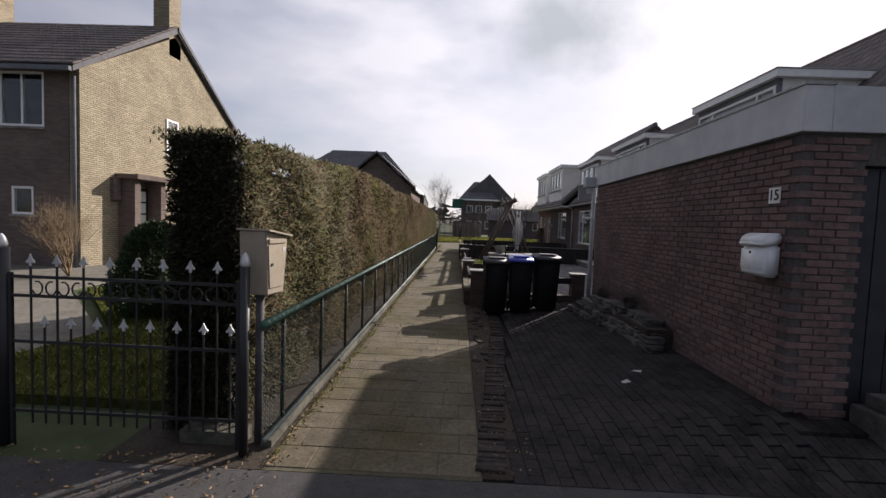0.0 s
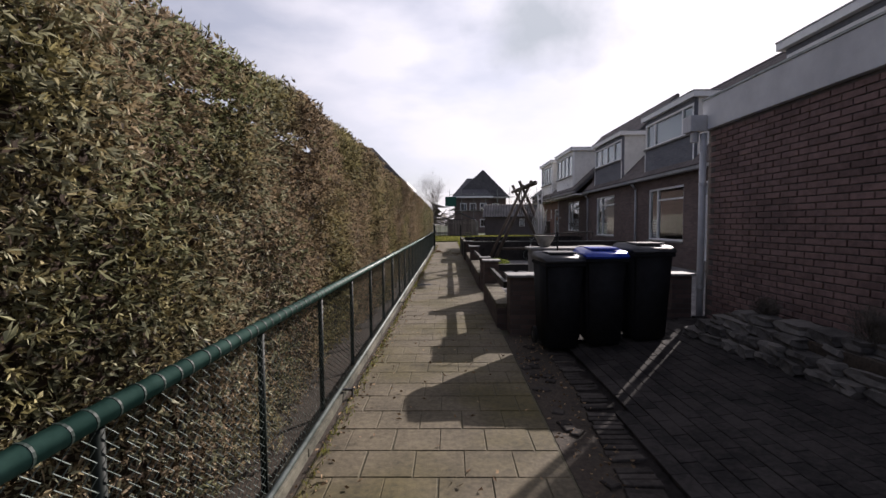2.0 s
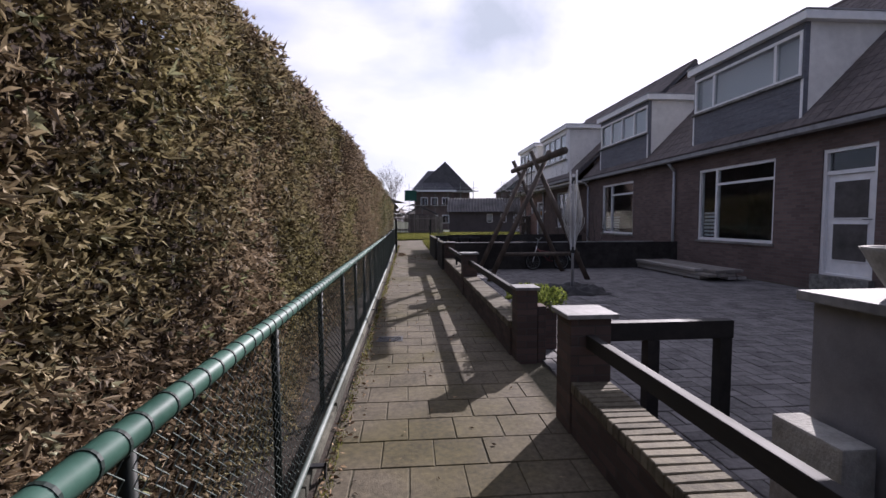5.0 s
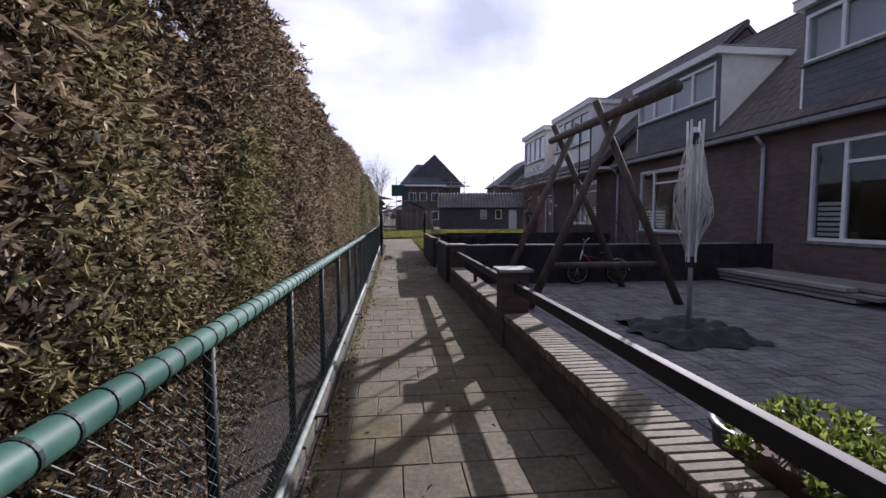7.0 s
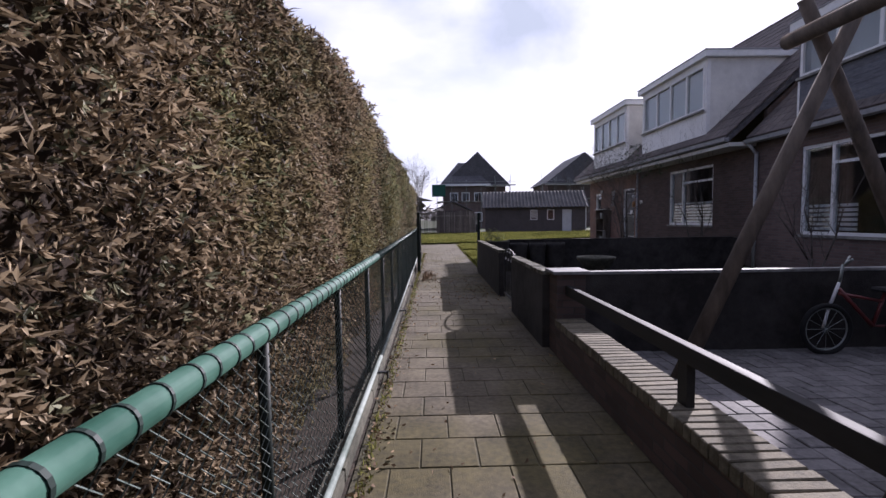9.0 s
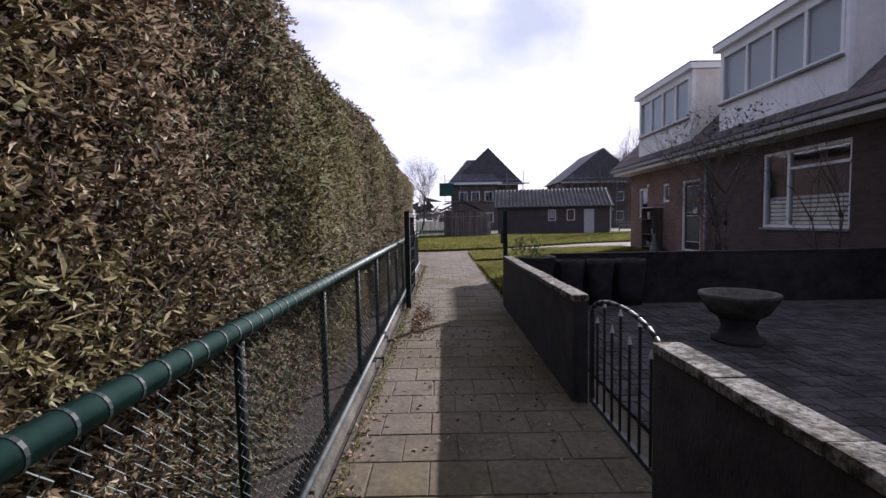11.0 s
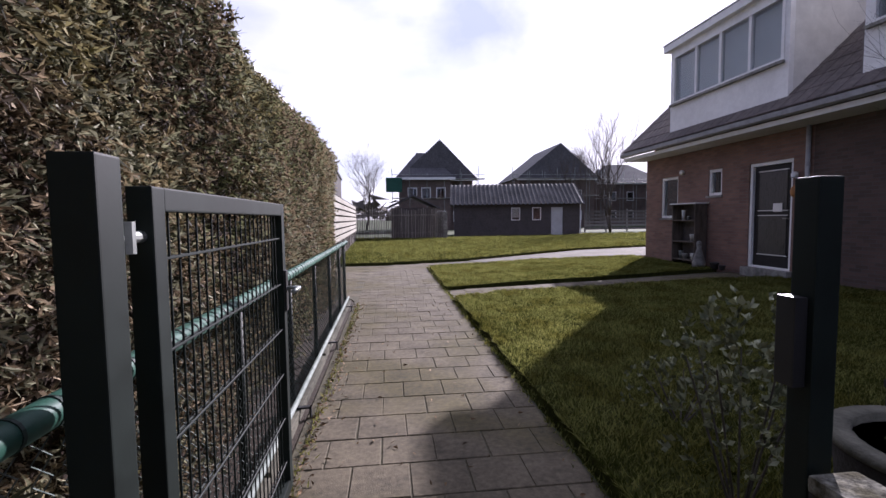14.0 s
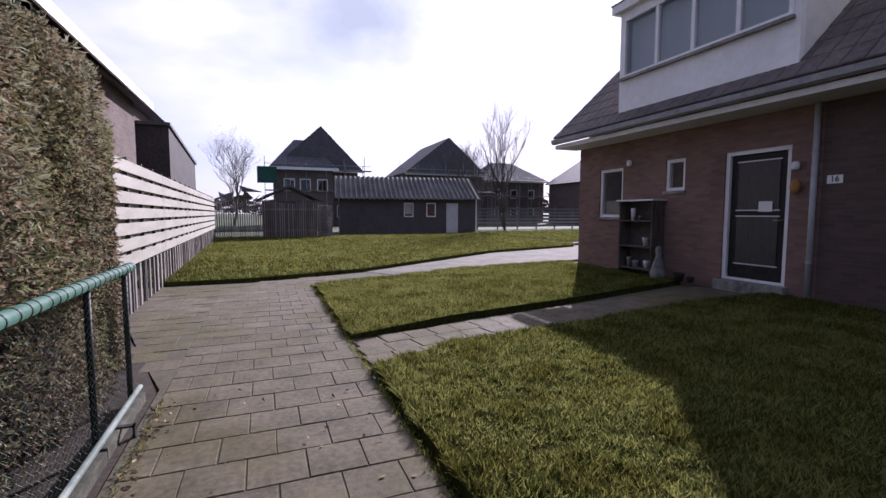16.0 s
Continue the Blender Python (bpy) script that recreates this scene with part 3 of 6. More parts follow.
def hedge_face(count, y0, y1):
    """Points and normals over the path face, rounded top edge and near end of the hedge."""
    y = rng.uniform(y0, y1, count)
    s = (HTOP + 0.48) * rng.uniform(0, 1, count) ** 0.78
    z = np.minimum(s, HTOP)
    over = np.maximum(s - HTOP, 0)
    bulge = 0.07 * np.sin(y * 1.7) * np.sin(z * 2.1 + y * 0.6) + 0.04 * np.sin(y * 4.3 + z * 3)
    bulge += 0.055 * np.sin(y * 19 + 3 * np.sin(z * 7)) * np.sin(z * 17 + 2.5 * np.sin(y * 9)) + 0.035 * np.sin(y * 41 + 2 * z) * np.sin(z * 37 - y * 3)
    x = HX + bulge - over + rng.uniform(-0.12, 0.04, count)
    round_off = np.clip((z - (HTOP - 0.25)) / 0.25, 0, 1) ** 2 * 0.14
    x -= round_off + 0.07 * np.clip((0.95 - z) / 0.3, 0, 1)
    z = z * (1 - 0.075 * np.clip((8 - y) / 4, 0, 1) - 0.05 * np.clip((y - 27) / 5, 0, 1)) + 0.03 * np.sin(y * 0.9) + np.where(over > 0, rng.uniform(-0.05, 0.05, count) - over * over * 0.1, 0)
    tail = np.clip((y - (HY1 - 1.3)) / 1.3, 0, 1) ** 2.5
    z *= 1 - 0.2 * tail
    x -= 0.16 * tail
    nrm = np.c_[np.where(over > 0, 0.1, 1.0), rng.normal(0, 0.1, count), np.where(over > 0, 1.0, 0.05) + round_off * 4]
    return np.c_[x, y, z] - np.array([HX - 0.4, 3.5, 0]), nrm


for y0, y1, brown, green in ((HY0, 7, 5000, 3200), (7, 12, 7600, 700), (12, 18, 7900, 300), (18, 23, 7400, 800), (23, 28.5, 5400, 2700), (28.5, HY1, 5000, 3200)):
    for dens, m, ln, wd, lab in ((brown, HEDGE_LEAF, 0.033, 0.0057, "dense small brown sprays"), (green, HEDGE_GREEN, 0.035, 0.0057, "flat green sprays"), (420, HEDGE_LEAF if brown > 6000 else HEDGE_GREEN, 0.058, 0.006, "long loose frond tips")):
        c, nrm = hedge_face(int(dens * (y1 - y0)), y0, y1)
        if ln > 0.05:
            c[:, 0] += 0.01
        v, f = leaf_cloud(c, nrm + rng.normal(0, 0.45, nrm.shape), ln, wd, 0.72 if ln < 0.05 else 0.42, -0.1, 5 if ln < 0.05 else 4)
        raw("foliage", v, f, m, hedge, lab)
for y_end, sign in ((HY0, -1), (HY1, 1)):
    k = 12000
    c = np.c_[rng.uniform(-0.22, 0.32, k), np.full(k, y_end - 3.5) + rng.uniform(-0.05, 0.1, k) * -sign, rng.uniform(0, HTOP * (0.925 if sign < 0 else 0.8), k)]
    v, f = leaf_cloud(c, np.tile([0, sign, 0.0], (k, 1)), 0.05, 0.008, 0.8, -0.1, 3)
    # same hedge: the near end gets near-black leaves to paint in its shade
    raw("foliage", v, f, SHADED_HEDGE if sign < 0 else HEDGE_LEAF, hedge, "dense clipped end of the hedge")

# ---- chain-link fence along the path ----
FX = -0.55


def fence_x(y):
    return FX - 0.0038 * max(0.0, y - 21.0)


def chain_fence(y0, y1, posts, label):
    f = thing("chain_link_fence", label, "fence", (FX, y0, 0))
    ln = y1 - y0
    part("top_rail", tube(BM(), (0, 0, 0.93), (0, ln, 0.93), 0.031, seg=20), GREEN_METAL, f, "green coated round rail", True)
    part("bottom_rail", tube(BM(), (0.02, 0, 0.075), (0.02, ln, 0.075), 0.017, seg=12), DULL_TUBE, f, "worn grey-green tube", True)
    for p in posts:
        part("post", tube(BM(), (-0.032, p - y0, 0), (-0.032, p - y0, 0.91), 0.018, seg=12), DARK_GREEN, f, "", True)
    ring = BM()
    tube(ring, (0, -0.004, 0), (0, 0.004, 0), 0.0335, seg=16)
    first = part("tie_wire", ring, RING_DARK, f)
    first.matrix_basis = pose(0, 0.05, 0.93)
    for i in range(1, int(ln / 0.088)):
        o = new("tie_wire", first.data)
        o.parent = f
        o.matrix_basis = pose(0, 0.05 + i * 0.088 + random.uniform(-0.012, 0.012), 0.93, random.uniform(-9, 9))
    # wire mesh of slanting strands, each a thin three-sided rod bent at every crossing
    vs, fs, cell, r = [], [], 0.08, 0.0016
    levels = [0.09 + i * cell / 2 for i in range(int(0.83 / (cell / 2)) + 1)]
    for i in range(int(ln / cell)):
        for flip in (0, 1):
            pts = [(0.004 * (1 if (j + flip) % 2 else -1), (i + 0.5 * ((j + flip) % 2)) * cell, z) for j, z in enumerate(levels)]
            base = len(vs)
            for x, y, z in pts:
                vs += [(x - r, y - r, z), (x + r, y - r, z), (x, y + 1.4 * r, z)]
            for j in range(len(pts) - 1):
                a = base + 3 * j
                fs += [(a + k, a + (k + 1) % 3, a + 3 + (k + 1) % 3, a + 3 + k) for k in range(3)]
    raw("wire_mesh", vs, fs, WIRE, f, "diamond wire mesh")
    return f


chain_fence(3.2, 20.99, [3.67 + 1.06 * i for i in range(17)], "green chain-link fence with a round top rail along the hedge")
far_run = chain_fence(21.0, 34.12, [21.7 + 1.06 * i for i in range(12)] + [34.08], "green chain-link fence with a round top rail past the gate")
far_run.matrix_basis = pose(FX, 21.0, 0, 0.1, 0, 0.218)
for y0 in np.arange(3.25, 34.0, 1.0):
    b = BM()
    ex = fence_x(y0)
    box(b, ex - 0.035, y0 + 0.01, -0.05, ex + 0.05, min(y0 + 0.99, 34.1), 0.055 + random.uniform(-0.012, 0.01), 0.008)
    tagged(part("edging_board", b, MOSSY), "low mossy concrete edging board under the fence", "edging", "fence edging boards")
for y0 in (7.2, 11.4, 15.6, 18.5, 20.6, 23.0, 25.2, 30.0, 31.6, 33.5):
    b = BM()
    ex = fence_x(y0)
    box(b, ex + 0.03, y0, 0.06, ex + 0.12, y0 + 0.035, 0.072)
    box(b, ex + 0.108, y0, -0.01, ex + 0.12, y0 + 0.035, 0.072)
    tagged(part("rail_bracket", b, BLACK_STEEL), "small black angle bracket holding the bottom rail", "bracket", "bottom rail brackets")

# ---- gate in the path ----
gate = thing("garden_gate", "dark green welded-mesh garden gate standing open", "gate", (-0.42, 27.97, 0))
part("gate_post", box(BM(), -0.035, -0.19, -0.1, 0.035, -0.12, 1.41, 0.004), DARK_GREEN, gate)
leaf = part("gate_frame", box(box(box(box(BM(), -0.025, 0.0, 0.08, 0.025, 0.05, 1.37, 0.004), -0.025, 1.08, 0.08, 0.025, 1.13, 1.37, 0.004), -0.025, 0.05, 1.32, 0.025, 1.08, 1.37, 0.004), -0.025, 0.05, 0.08, 0.025, 1.08, 0.13, 0.004), DARK_GREEN, gate, "square steel tube frame")
for i in range(1, 21):
    part("vertical_wire", tube(BM(), (0.006, 0.05 + i * 0.049, 0.12), (0.006, 0.05 + i * 0.049, 1.33), 0.0028, seg=6), DARK_GREEN, leaf)
for i in range(6):
    part("double_wire", tube(tube(BM(), (0.012, 0.04, 0.22 + i * 0.2), (0.012, 1.09, 0.22 + i * 0.2), 0.0035, seg=6), (0.0, 0.04, 0.22 + i * 0.2), (0.0, 1.09, 0.22 + i * 0.2), 0.0035, seg=6), DARK_GREEN, leaf)
for z in (0.3, 1.27):
    part("hinge", tube(tube(BM(), (0, -0.13, z), (0, 0.01, z), 0.012), (0.0, -0.06, z - 0.03), (0.0, -0.06, z + 0.03), 0.02), GALV, gate, "galvanised hinge bolt")
b = BM()
box(b, -0.03, 1.085, 0.9, 0.035, 1.125, 1.08, 0.004)
part("lock_case", b, BLACK_STEEL, leaf)
part("handle", tube(tube(BM(), (0.03, 1.105, 1.0), (0.085, 1.105, 1.0), 0.009), (0.085, 1.105, 1.0), (0.085, 0.99, 1.0), 0.009), GALV, leaf, "bare metal lever handle", True)
catch = thing("gate_catch_post", "dark steel gate post with a catch plate", "post", (1.0, 27.9, 0))
part("post", box(BM(), -0.03, -0.03, -0.1, 0.03, 0.03, 1.38, 0.004), DARK_GREEN, catch)
part("catch_plate", box(BM(), -0.065, -0.02, 0.92, -0.034, 0.03, 1.12, 0.003), BLACK_STEEL, catch)

# ---- low front walls with piers and rails ----
WX0, WX1, LEDGE = 1.0, 1.27, 0.34


def pier(x0, y0, x1, y1, top=0.765, lip=0.035, group="brick piers of the yard wall"):
    p = thing("brick_pier", "dark brick pier with a flat zinc-grey cap", "pier", ((x0 + x1) / 2, (y0 + y1) / 2, 0), group=group)
    w, d = (x1 - x0) / 2, (y1 - y0) / 2
    part("shaft", box(BM(), -w, -d, -0.1, w, d, top - 0.03, 0.006), YARD_BRICK, p)
    part("cap", box(BM(), -w - lip, -d - lip, top - 0.03, w + lip, d + lip, top, 0.008), CAP, p, "flat grey cap")
    return p


def low_wall(x0, y0, x1, y1, top, material, label):
    b = BM()
    box(b, x0, y0, -0.1, x1, y1, top)
    return tagged(part("low_wall", b, material), label, "wall")


def rail(x0, y0, x1, y1, z0, z1, label="black-stained timber rail between brick piers"):
    b = BM()
    box(b, x0, y0, z0, x1, y1, z1, 0.006)
    return tagged(part("timber_rail", b, TIMBER_BLACK), label, "rail", "rails of the yard wall")


for px, py, half, top in ((1.32, 9.52, 0.17, 0.765), (1.14, 11.9, 0.13, 0.765), (1.14, 13.36, 0.1, 0.71), (1.13, 17.22, 0.13, 0.765), (1.16, 21.3, 0.13, 0.765)):
    pier(px - half, py - half, px + half, py + half, top, 0.02 if half < 0.12 else 0.035)
runs = [(9.56, 11.9), (13.33, 17.22), (17.22, 21.3)]
coping = []
for ya, yb in runs:
    w = low_wall(WX0 + 0.02, ya + 0.135, WX1 - 0.02, yb - 0.135, LEDGE - 0.065, YARD_BRICK, "low brick wall with a course of brick headers on top")
    k = int((yb - ya - 0.3) / 0.0625)
    lay("coping_brick", [pose((WX0 + WX1) / 2 + random.uniform(-0.004, 0.004), ya + 0.14 + (i + 0.5) * (yb - ya - 0.28) / k, LEDGE - 0.063, random.uniform(-1, 1), random.uniform(-1, 1), random.uniform(-1.2, 1.2)) for i in range(k)],
        (0.25, (yb - ya - 0.28) / k - 0.009, 0.063, 0.005), w, COPING, COPING, lambda p: True)
    rail(1.105, ya + 0.135, 1.155, yb - 0.135, 0.55, 0.635)
    if yb - ya > 4:
        b = BM()
        box(b, 1.11, (ya + yb) / 2 - 0.04, LEDGE, 1.15, (ya + yb) / 2 + 0.04, 0.549)
        tagged(part("rail_post", b, TIMBER_BLACK), "short black timber post under the rail", "post")
# returns of the wall at the two entrances
rail(1.271, 11.86, 2.15, 11.94, 0.56, 0.68)
for px in (1.6, 2.1):
    b = BM()
    box(b, px - 0.04, 11.86, -0.05, px + 0.04, 11.94, 0.559)
    tagged(part("rail_post", b, TIMBER_BLACK), "short black timber post under the rail", "post")
w = low_wall(1.495, 9.44, 3.24, 9.6, 0.30, YARD_BRICK, "low brick front wall behind the wheelie bins")
rail(1.495, 9.48, 3.24, 9.54, 0.54, 0.66)
for px in (2.03, 2.72):
    b = BM()
    box(b, px - 0.045, 9.46, 0.302, px + 0.045, 9.56, 0.538)
    tagged(part("rail_post", b, CONCRETE), "pale concrete post under the rail", "post")
pier(3.245, 9.42, 3.5, 9.68)

# rough dark wall with a pale lichen-covered top
for wy0, wy1 in ((21.44, 23.16), (24.33, 27.86)):
    b = BM()
    box(b, 0.965, wy0, -0.1, 1.065, wy1, 0.7)
    dark_wall = tagged(part("garden_wall", b, DARK_WALL), "rough dark garden wall with a pale lichen-covered top", "wall")
    k = round((wy1 - wy0) / 0.49)
    for i in range(k):
        b = BM()
        box(b, 0.955, wy0 + i * (wy1 - wy0) / k + 0.004, 0.7, 1.075, wy0 + (i + 1) * (wy1 - wy0) / k - 0.004, 0.742 + random.uniform(-0.006, 0.006), 0.01)
        part("coping_stone", b, LICHEN_TOP, dark_wall, "lichen-covered concrete coping")
yard_gate = thing("yard_gate", "low black steel yard gate with a curved top", "gate", (1.03, 23.2, 0), 0)
part("gate_frame", box(box(box(BM(), -0.012, 0.0, 0.08, 0.012, 0.03, 0.66), -0.012, 0.93, 0.08, 0.012, 0.96, 0.66), -0.012, 0.03, 0.08, 0.012, 0.93, 0.11), BLACK_STEEL, yard_gate)
b = BM()
arc = [(0.48 + 0.465 * math.cos(a), 0.66 + 0.13 * math.sin(a)) for a in np.linspace(0, math.pi, 13)]
for (ya, za), (yb, zb) in zip(arc, arc[1:]):
    tube(b, (0, ya, za), (0, yb, zb), 0.012, seg=8)
part("curved_top", b, BLACK_STEEL, yard_gate, "", True)
for i in range(1, 8):
    part("bar", tube(BM(), (0, i * 0.12, 0.1), (0, i * 0.12, 0.62 if i % 2 else 0.74), 0.008, seg=8), BLACK_STEEL, yard_gate)
    part("bar_tip", tube(BM(), (0, i * 0.12, 0.62 if i % 2 else 0.74), (0, i * 0.12, 0.66 if i % 2 else 0.78), 0.013, 0.002, 8), SILVER, yard_gate)
urn = thing("garden_urn", "large weathered stone urn on a tall foot", "urn", (3.05, 25.8, -0.01))
part("foot", lathe(BM(), [(0.24, 0), (0.24, 0.05), (0.18, 0.08), (0.15, 0.16), (0.18, 0.25)], 24), DARK_WALL, urn, "", True)
part("bowl", lathe(BM(), [(0.18, 0.251), (0.26, 0.3), (0.33, 0.42), (0.36, 0.47), (0.36, 0.5), (0.31, 0.5), (0.29, 0.44), (0.02, 0.4)], 28), MOSSY, urn, "", True)

# walls between the yards
for y0, x0, x1, top, thick, m, lab in ((21.25, 1.30, 7.6, 0.72, 0.07, DARK_WALL, "dark low wall between two yards"), (28.24, 1.75, 7.6, 0.70, 0.1, DARK_WALL, "dark low wall at the end of the yard")):
    b = BM()
    box(b, x0, y0, -0.1, x1, y0 + thick, top)
    w = tagged(part("dividing_wall", b, m), lab, "wall")
    for i in range(int((x1 - x0) / 0.8)):
        b = BM()
        box(b, x0 + i * 0.8 + 0.003, y0 - 0.012, top, x0 + i * 0.8 + 0.797, y0 + thick + 0.012, top + 0.028, 0.005)
        part("coping_stone", b, DARK_WALL if y0 > 28 else CAP, w)
block = thing("masonry_block", "grey rendered garden block with a pale slab top", "masonry block", (2.19, 10.55, 0))
part("body", box(BM(), -0.57, -0.3, -0.1, 0.57, 0.19, 1.02, 0.008), RENDERED, block)
for i, (xa, xb) in enumerate(((-0.62, -0.2), (-0.19, 0.2), (0.21, 0.62))):
    part("top_slab", box(BM(), xa, -0.33, 1.021, xb, 0.22, 1.06 + (0.012 if i == 2 else 0), 0.006), CAP, block, "pale slab")
b = BM()
box(b, 1.47, 10.45, -0.05, 1.6, 10.75, 0.56, 0.01)
tagged(part("concrete_post", b, CONCRETE), "short pale concrete block beside the garden block", "block")


# ---- houses of the terrace ----
FACE = 7.9


def window(parent, y0, y1, z0, z1, x=FACE, bars=(), transom=None, depth=0.09, blind=0.0, name="window", slats=None):
    """A framed window in a wall that faces -x, with panes set back and bars at given shares of its width."""
    w = part(name, wall_cells(BM(), "y", y0, y1, z0, z1, x - 0.02, x + depth, [(y0 + 0.065, y1 - 0.065, z0 + 0.065, z1 - 0.065)]), WHITE_PAINT, parent, "white painted frame")
    edges = [y0 + 0.065] + [y0 + (y1 - y0) * s for s in bars] + [y1 - 0.065]
    for s in bars:
        yy = y0 + (y1 - y0) * s
        part("mullion", box(BM(), x - 0.01, yy - 0.035, z0 + 0.066, x + depth - 0.01, yy + 0.035, z1 - 0.066), WHITE_PAINT, w)
    for ya, yb in zip(edges, edges[1:]):
        ob = part("pane", box(BM(), x + 0.035, ya + 0.001, z0 + 0.066, x + 0.043, yb - 0.001, z1 - 0.066), GLASS, w)
        ob.visible_shadow = False
    if transom:
        part("transom", box(BM(), x - 0.008, edges[0] + 0.001, transom - 0.03, x + 0.03, edges[1] - 0.036, transom + 0.03), WHITE_PAINT, w)
    part("sill", box(BM(), x - 0.09, y0 - 0.04, z0 - 0.055, x - 0.021, y1 + 0.04, z0 - 0.002, 0.006), CONCRETE, w)
    if slats:
        sa, sb, s0, s1 = slats
        n = int((s1 - s0) / 0.095)
        for i in range(n):
            part("blind_slat", box(BM(), x + 0.1, sa, s0 + i * 0.095, x + 0.112, sb, s0 + i * 0.095 + 0.06), WHITE_PAINT, w, "white blind slat")
    if blind:
        # pale sheet added behind the glass to paint in the sky's reflection
        part("curtain", box(BM(), x + 0.16, y1 - 0.07 - blind * (y1 - y0), z0 + 0.07, x + 0.18, y1 - 0.07, z1 - 0.07), CURTAIN, w, "pale sheet in place of sky reflected in the pane")
    return w


def terraced_house(y0, y1, dormer, holes, label, gable=(), EAVE_X=7.2, EAVE_Z=3.2, RIDGE_X=12.6, RIDGE_Z=8.2, dx=7.42, panes=(0.25, 0.5, 0.74), brick=None):
    """holes: (kind, ya, yb, za, zb). dormer: (ya, yb, top, white)."""
    h = thing("terraced_house", label, "house", (0, 0, 0), group="houses of the terrace")
    wall = part("wall", wall_cells(BM(), "y", y0, y1, -0.1, 3.05, FACE, FACE + 0.25, [q[1:5] for q in holes]), brick or TERRACE_BRICK, h, "dark red-brown brick front")
    part("back_room", wall_cells(BM(), "y", y0, y1, -0.1, 3.0, FACE + 2.2, FACE + 2.3, []), INSIDE, h, "dim interior wall")
    part("floor_slab", box(BM(), FACE + 0.251, y0 + 0.121, -0.1, 14.0, y1 - 0.121, 0.15), INSIDE, h)
    for yy in (y0, y1 - 0.12):
        prism_b = BM()
        rise = (RIDGE_Z - EAVE_Z) / (RIDGE_X - EAVE_X)
        low = RIDGE_Z - 0.25 - rise * (RIDGE_X - FACE - 0.251)
        prism(prism_b, [(FACE + 0.251, -0.1), (2 * RIDGE_X - FACE - 0.251, -0.1), (2 * RIDGE_X - FACE - 0.251, low), (RIDGE_X, RIDGE_Z - 0.25), (FACE + 0.251, low)], "y", yy, yy + 0.12)
        part("gable_wall", prism_b, brick or TERRACE_BRICK, h)
    # roof deck of both slopes
    b = BM()
    over = 0.15 if gable else 0.0
    prism(b, [(EAVE_X, EAVE_Z), (RIDGE_X, RIDGE_Z), (2 * RIDGE_X - EAVE_X, EAVE_Z), (2 * RIDGE_X - EAVE_X, EAVE_Z - 0.14), (RIDGE_X, RIDGE_Z - 0.16), (EAVE_X + 0.02, EAVE_Z - 0.14)], "y", y0 + 0.002, y1 - 0.002 + over)
    roof = part("roof", b, ROOF_DARK, h, "steep roof of dark tiles")
    rows, cols = 18, int((y1 - y0 + over) / 0.26)
    pitch = math.degrees(math.atan2(RIDGE_Z - EAVE_Z, RIDGE_X - EAVE_X))
    step, wide = math.hypot(RIDGE_X - EAVE_X, RIDGE_Z - EAVE_Z) / rows, (y1 - y0 + over) / cols
    corners = np.c_[block_corners(step + 0.05, wide - 0.006, 0.035, 0.012), np.ones(12)]
    vs, fs = [], []
    for r in range(rows):
        for c in range(cols):
            m = pose(EAVE_X + (r + 0.5) * step * math.cos(radians(pitch)) - 0.02, y0 + (c + 0.5) * wide, EAVE_Z + (r + 0.5) * step * math.sin(radians(pitch)) + 0.012, random.uniform(-0.6, 0.6), -pitch + 1.6)
            fs.append(BLOCK_FACES + 12 * len(vs))
            vs.append((corners @ np.array(m).T)[:, :3])
    raw("roof_tiles", np.concatenate(vs), np.concatenate(fs), ROOF_TILE, roof, "", "", "stuff")
    part("ridge_tiles", tube(BM(), (RIDGE_X, y0, RIDGE_Z - 0.01), (RIDGE_X, y1 + over, RIDGE_Z - 0.01), 0.11, seg=10), ROOF_TILE, roof)
    # eaves: boarded soffit, gutter
    if EAVE_X < 7.5:
        part("soffit", box(BM(), EAVE_X + 0.03, y0 + 0.001, 2.95, FACE - 0.001, y1 - 0.001 + over, 3.045), CREAM_WALL, h, "pale boarded eaves")
    g = BM()
    prism(g, [(EAVE_X - 0.11, EAVE_Z - 0.03), (EAVE_X - 0.10, EAVE_Z - 0.12), (EAVE_X - 0.03, EAVE_Z - 0.15), (EAVE_X + 0.02, EAVE_Z - 0.14), (EAVE_X + 0.02, EAVE_Z - 0.03), (EAVE_X, EAVE_Z - 0.03), (EAVE_X - 0.01, EAVE_Z - 0.11), (EAVE_X - 0.09, EAVE_Z - 0.03)], "y", y0, y1 + over)
    part("gutter", g, GUTTER, h, "grey half-round gutter")
    # dormer, its front straight above the eaves
    ya, yb, top, white = dormer
    rise = (RIDGE_Z - EAVE_Z) / (RIDGE_X - EAVE_X)
    foot = EAVE_Z + 0.06
    front_m = WHITE_PAINT if white else DARK_CLAD
    wz0, wz1 = 4.16, top - 0.34
    side = 0.1 if white else 0.05
    dorm = part("dormer", wall_cells(BM(), "y", ya, yb, foot, top - 0.2, dx, dx + 0.1, [(ya + side, yb - side, wz0, wz1)]), front_m, h, "white panelled dormer front" if white else "dormer with dark boarded front")
    back = EAVE_X + (top - 0.2 - EAVE_Z) / rise
    for yy in (ya, yb - 0.08):
        b = BM()
        prism(b, [(dx + 0.101, EAVE_Z + (dx + 0.101 - EAVE_X) * rise - 0.1), (dx + 0.101, top - 0.2), (back + 0.1, top - 0.2)], "y", yy, yy + 0.08)
        part("cheek", b, CREAM_WALL, dorm, "cream boarded cheek")
    part("dormer_roof", box(BM(), dx - 0.13, ya - 0.14, top - 0.199, back + 0.35, yb + 0.14, top - 0.03, 0.012), WHITE_PAINT, dorm, "flat roof with a white fascia")
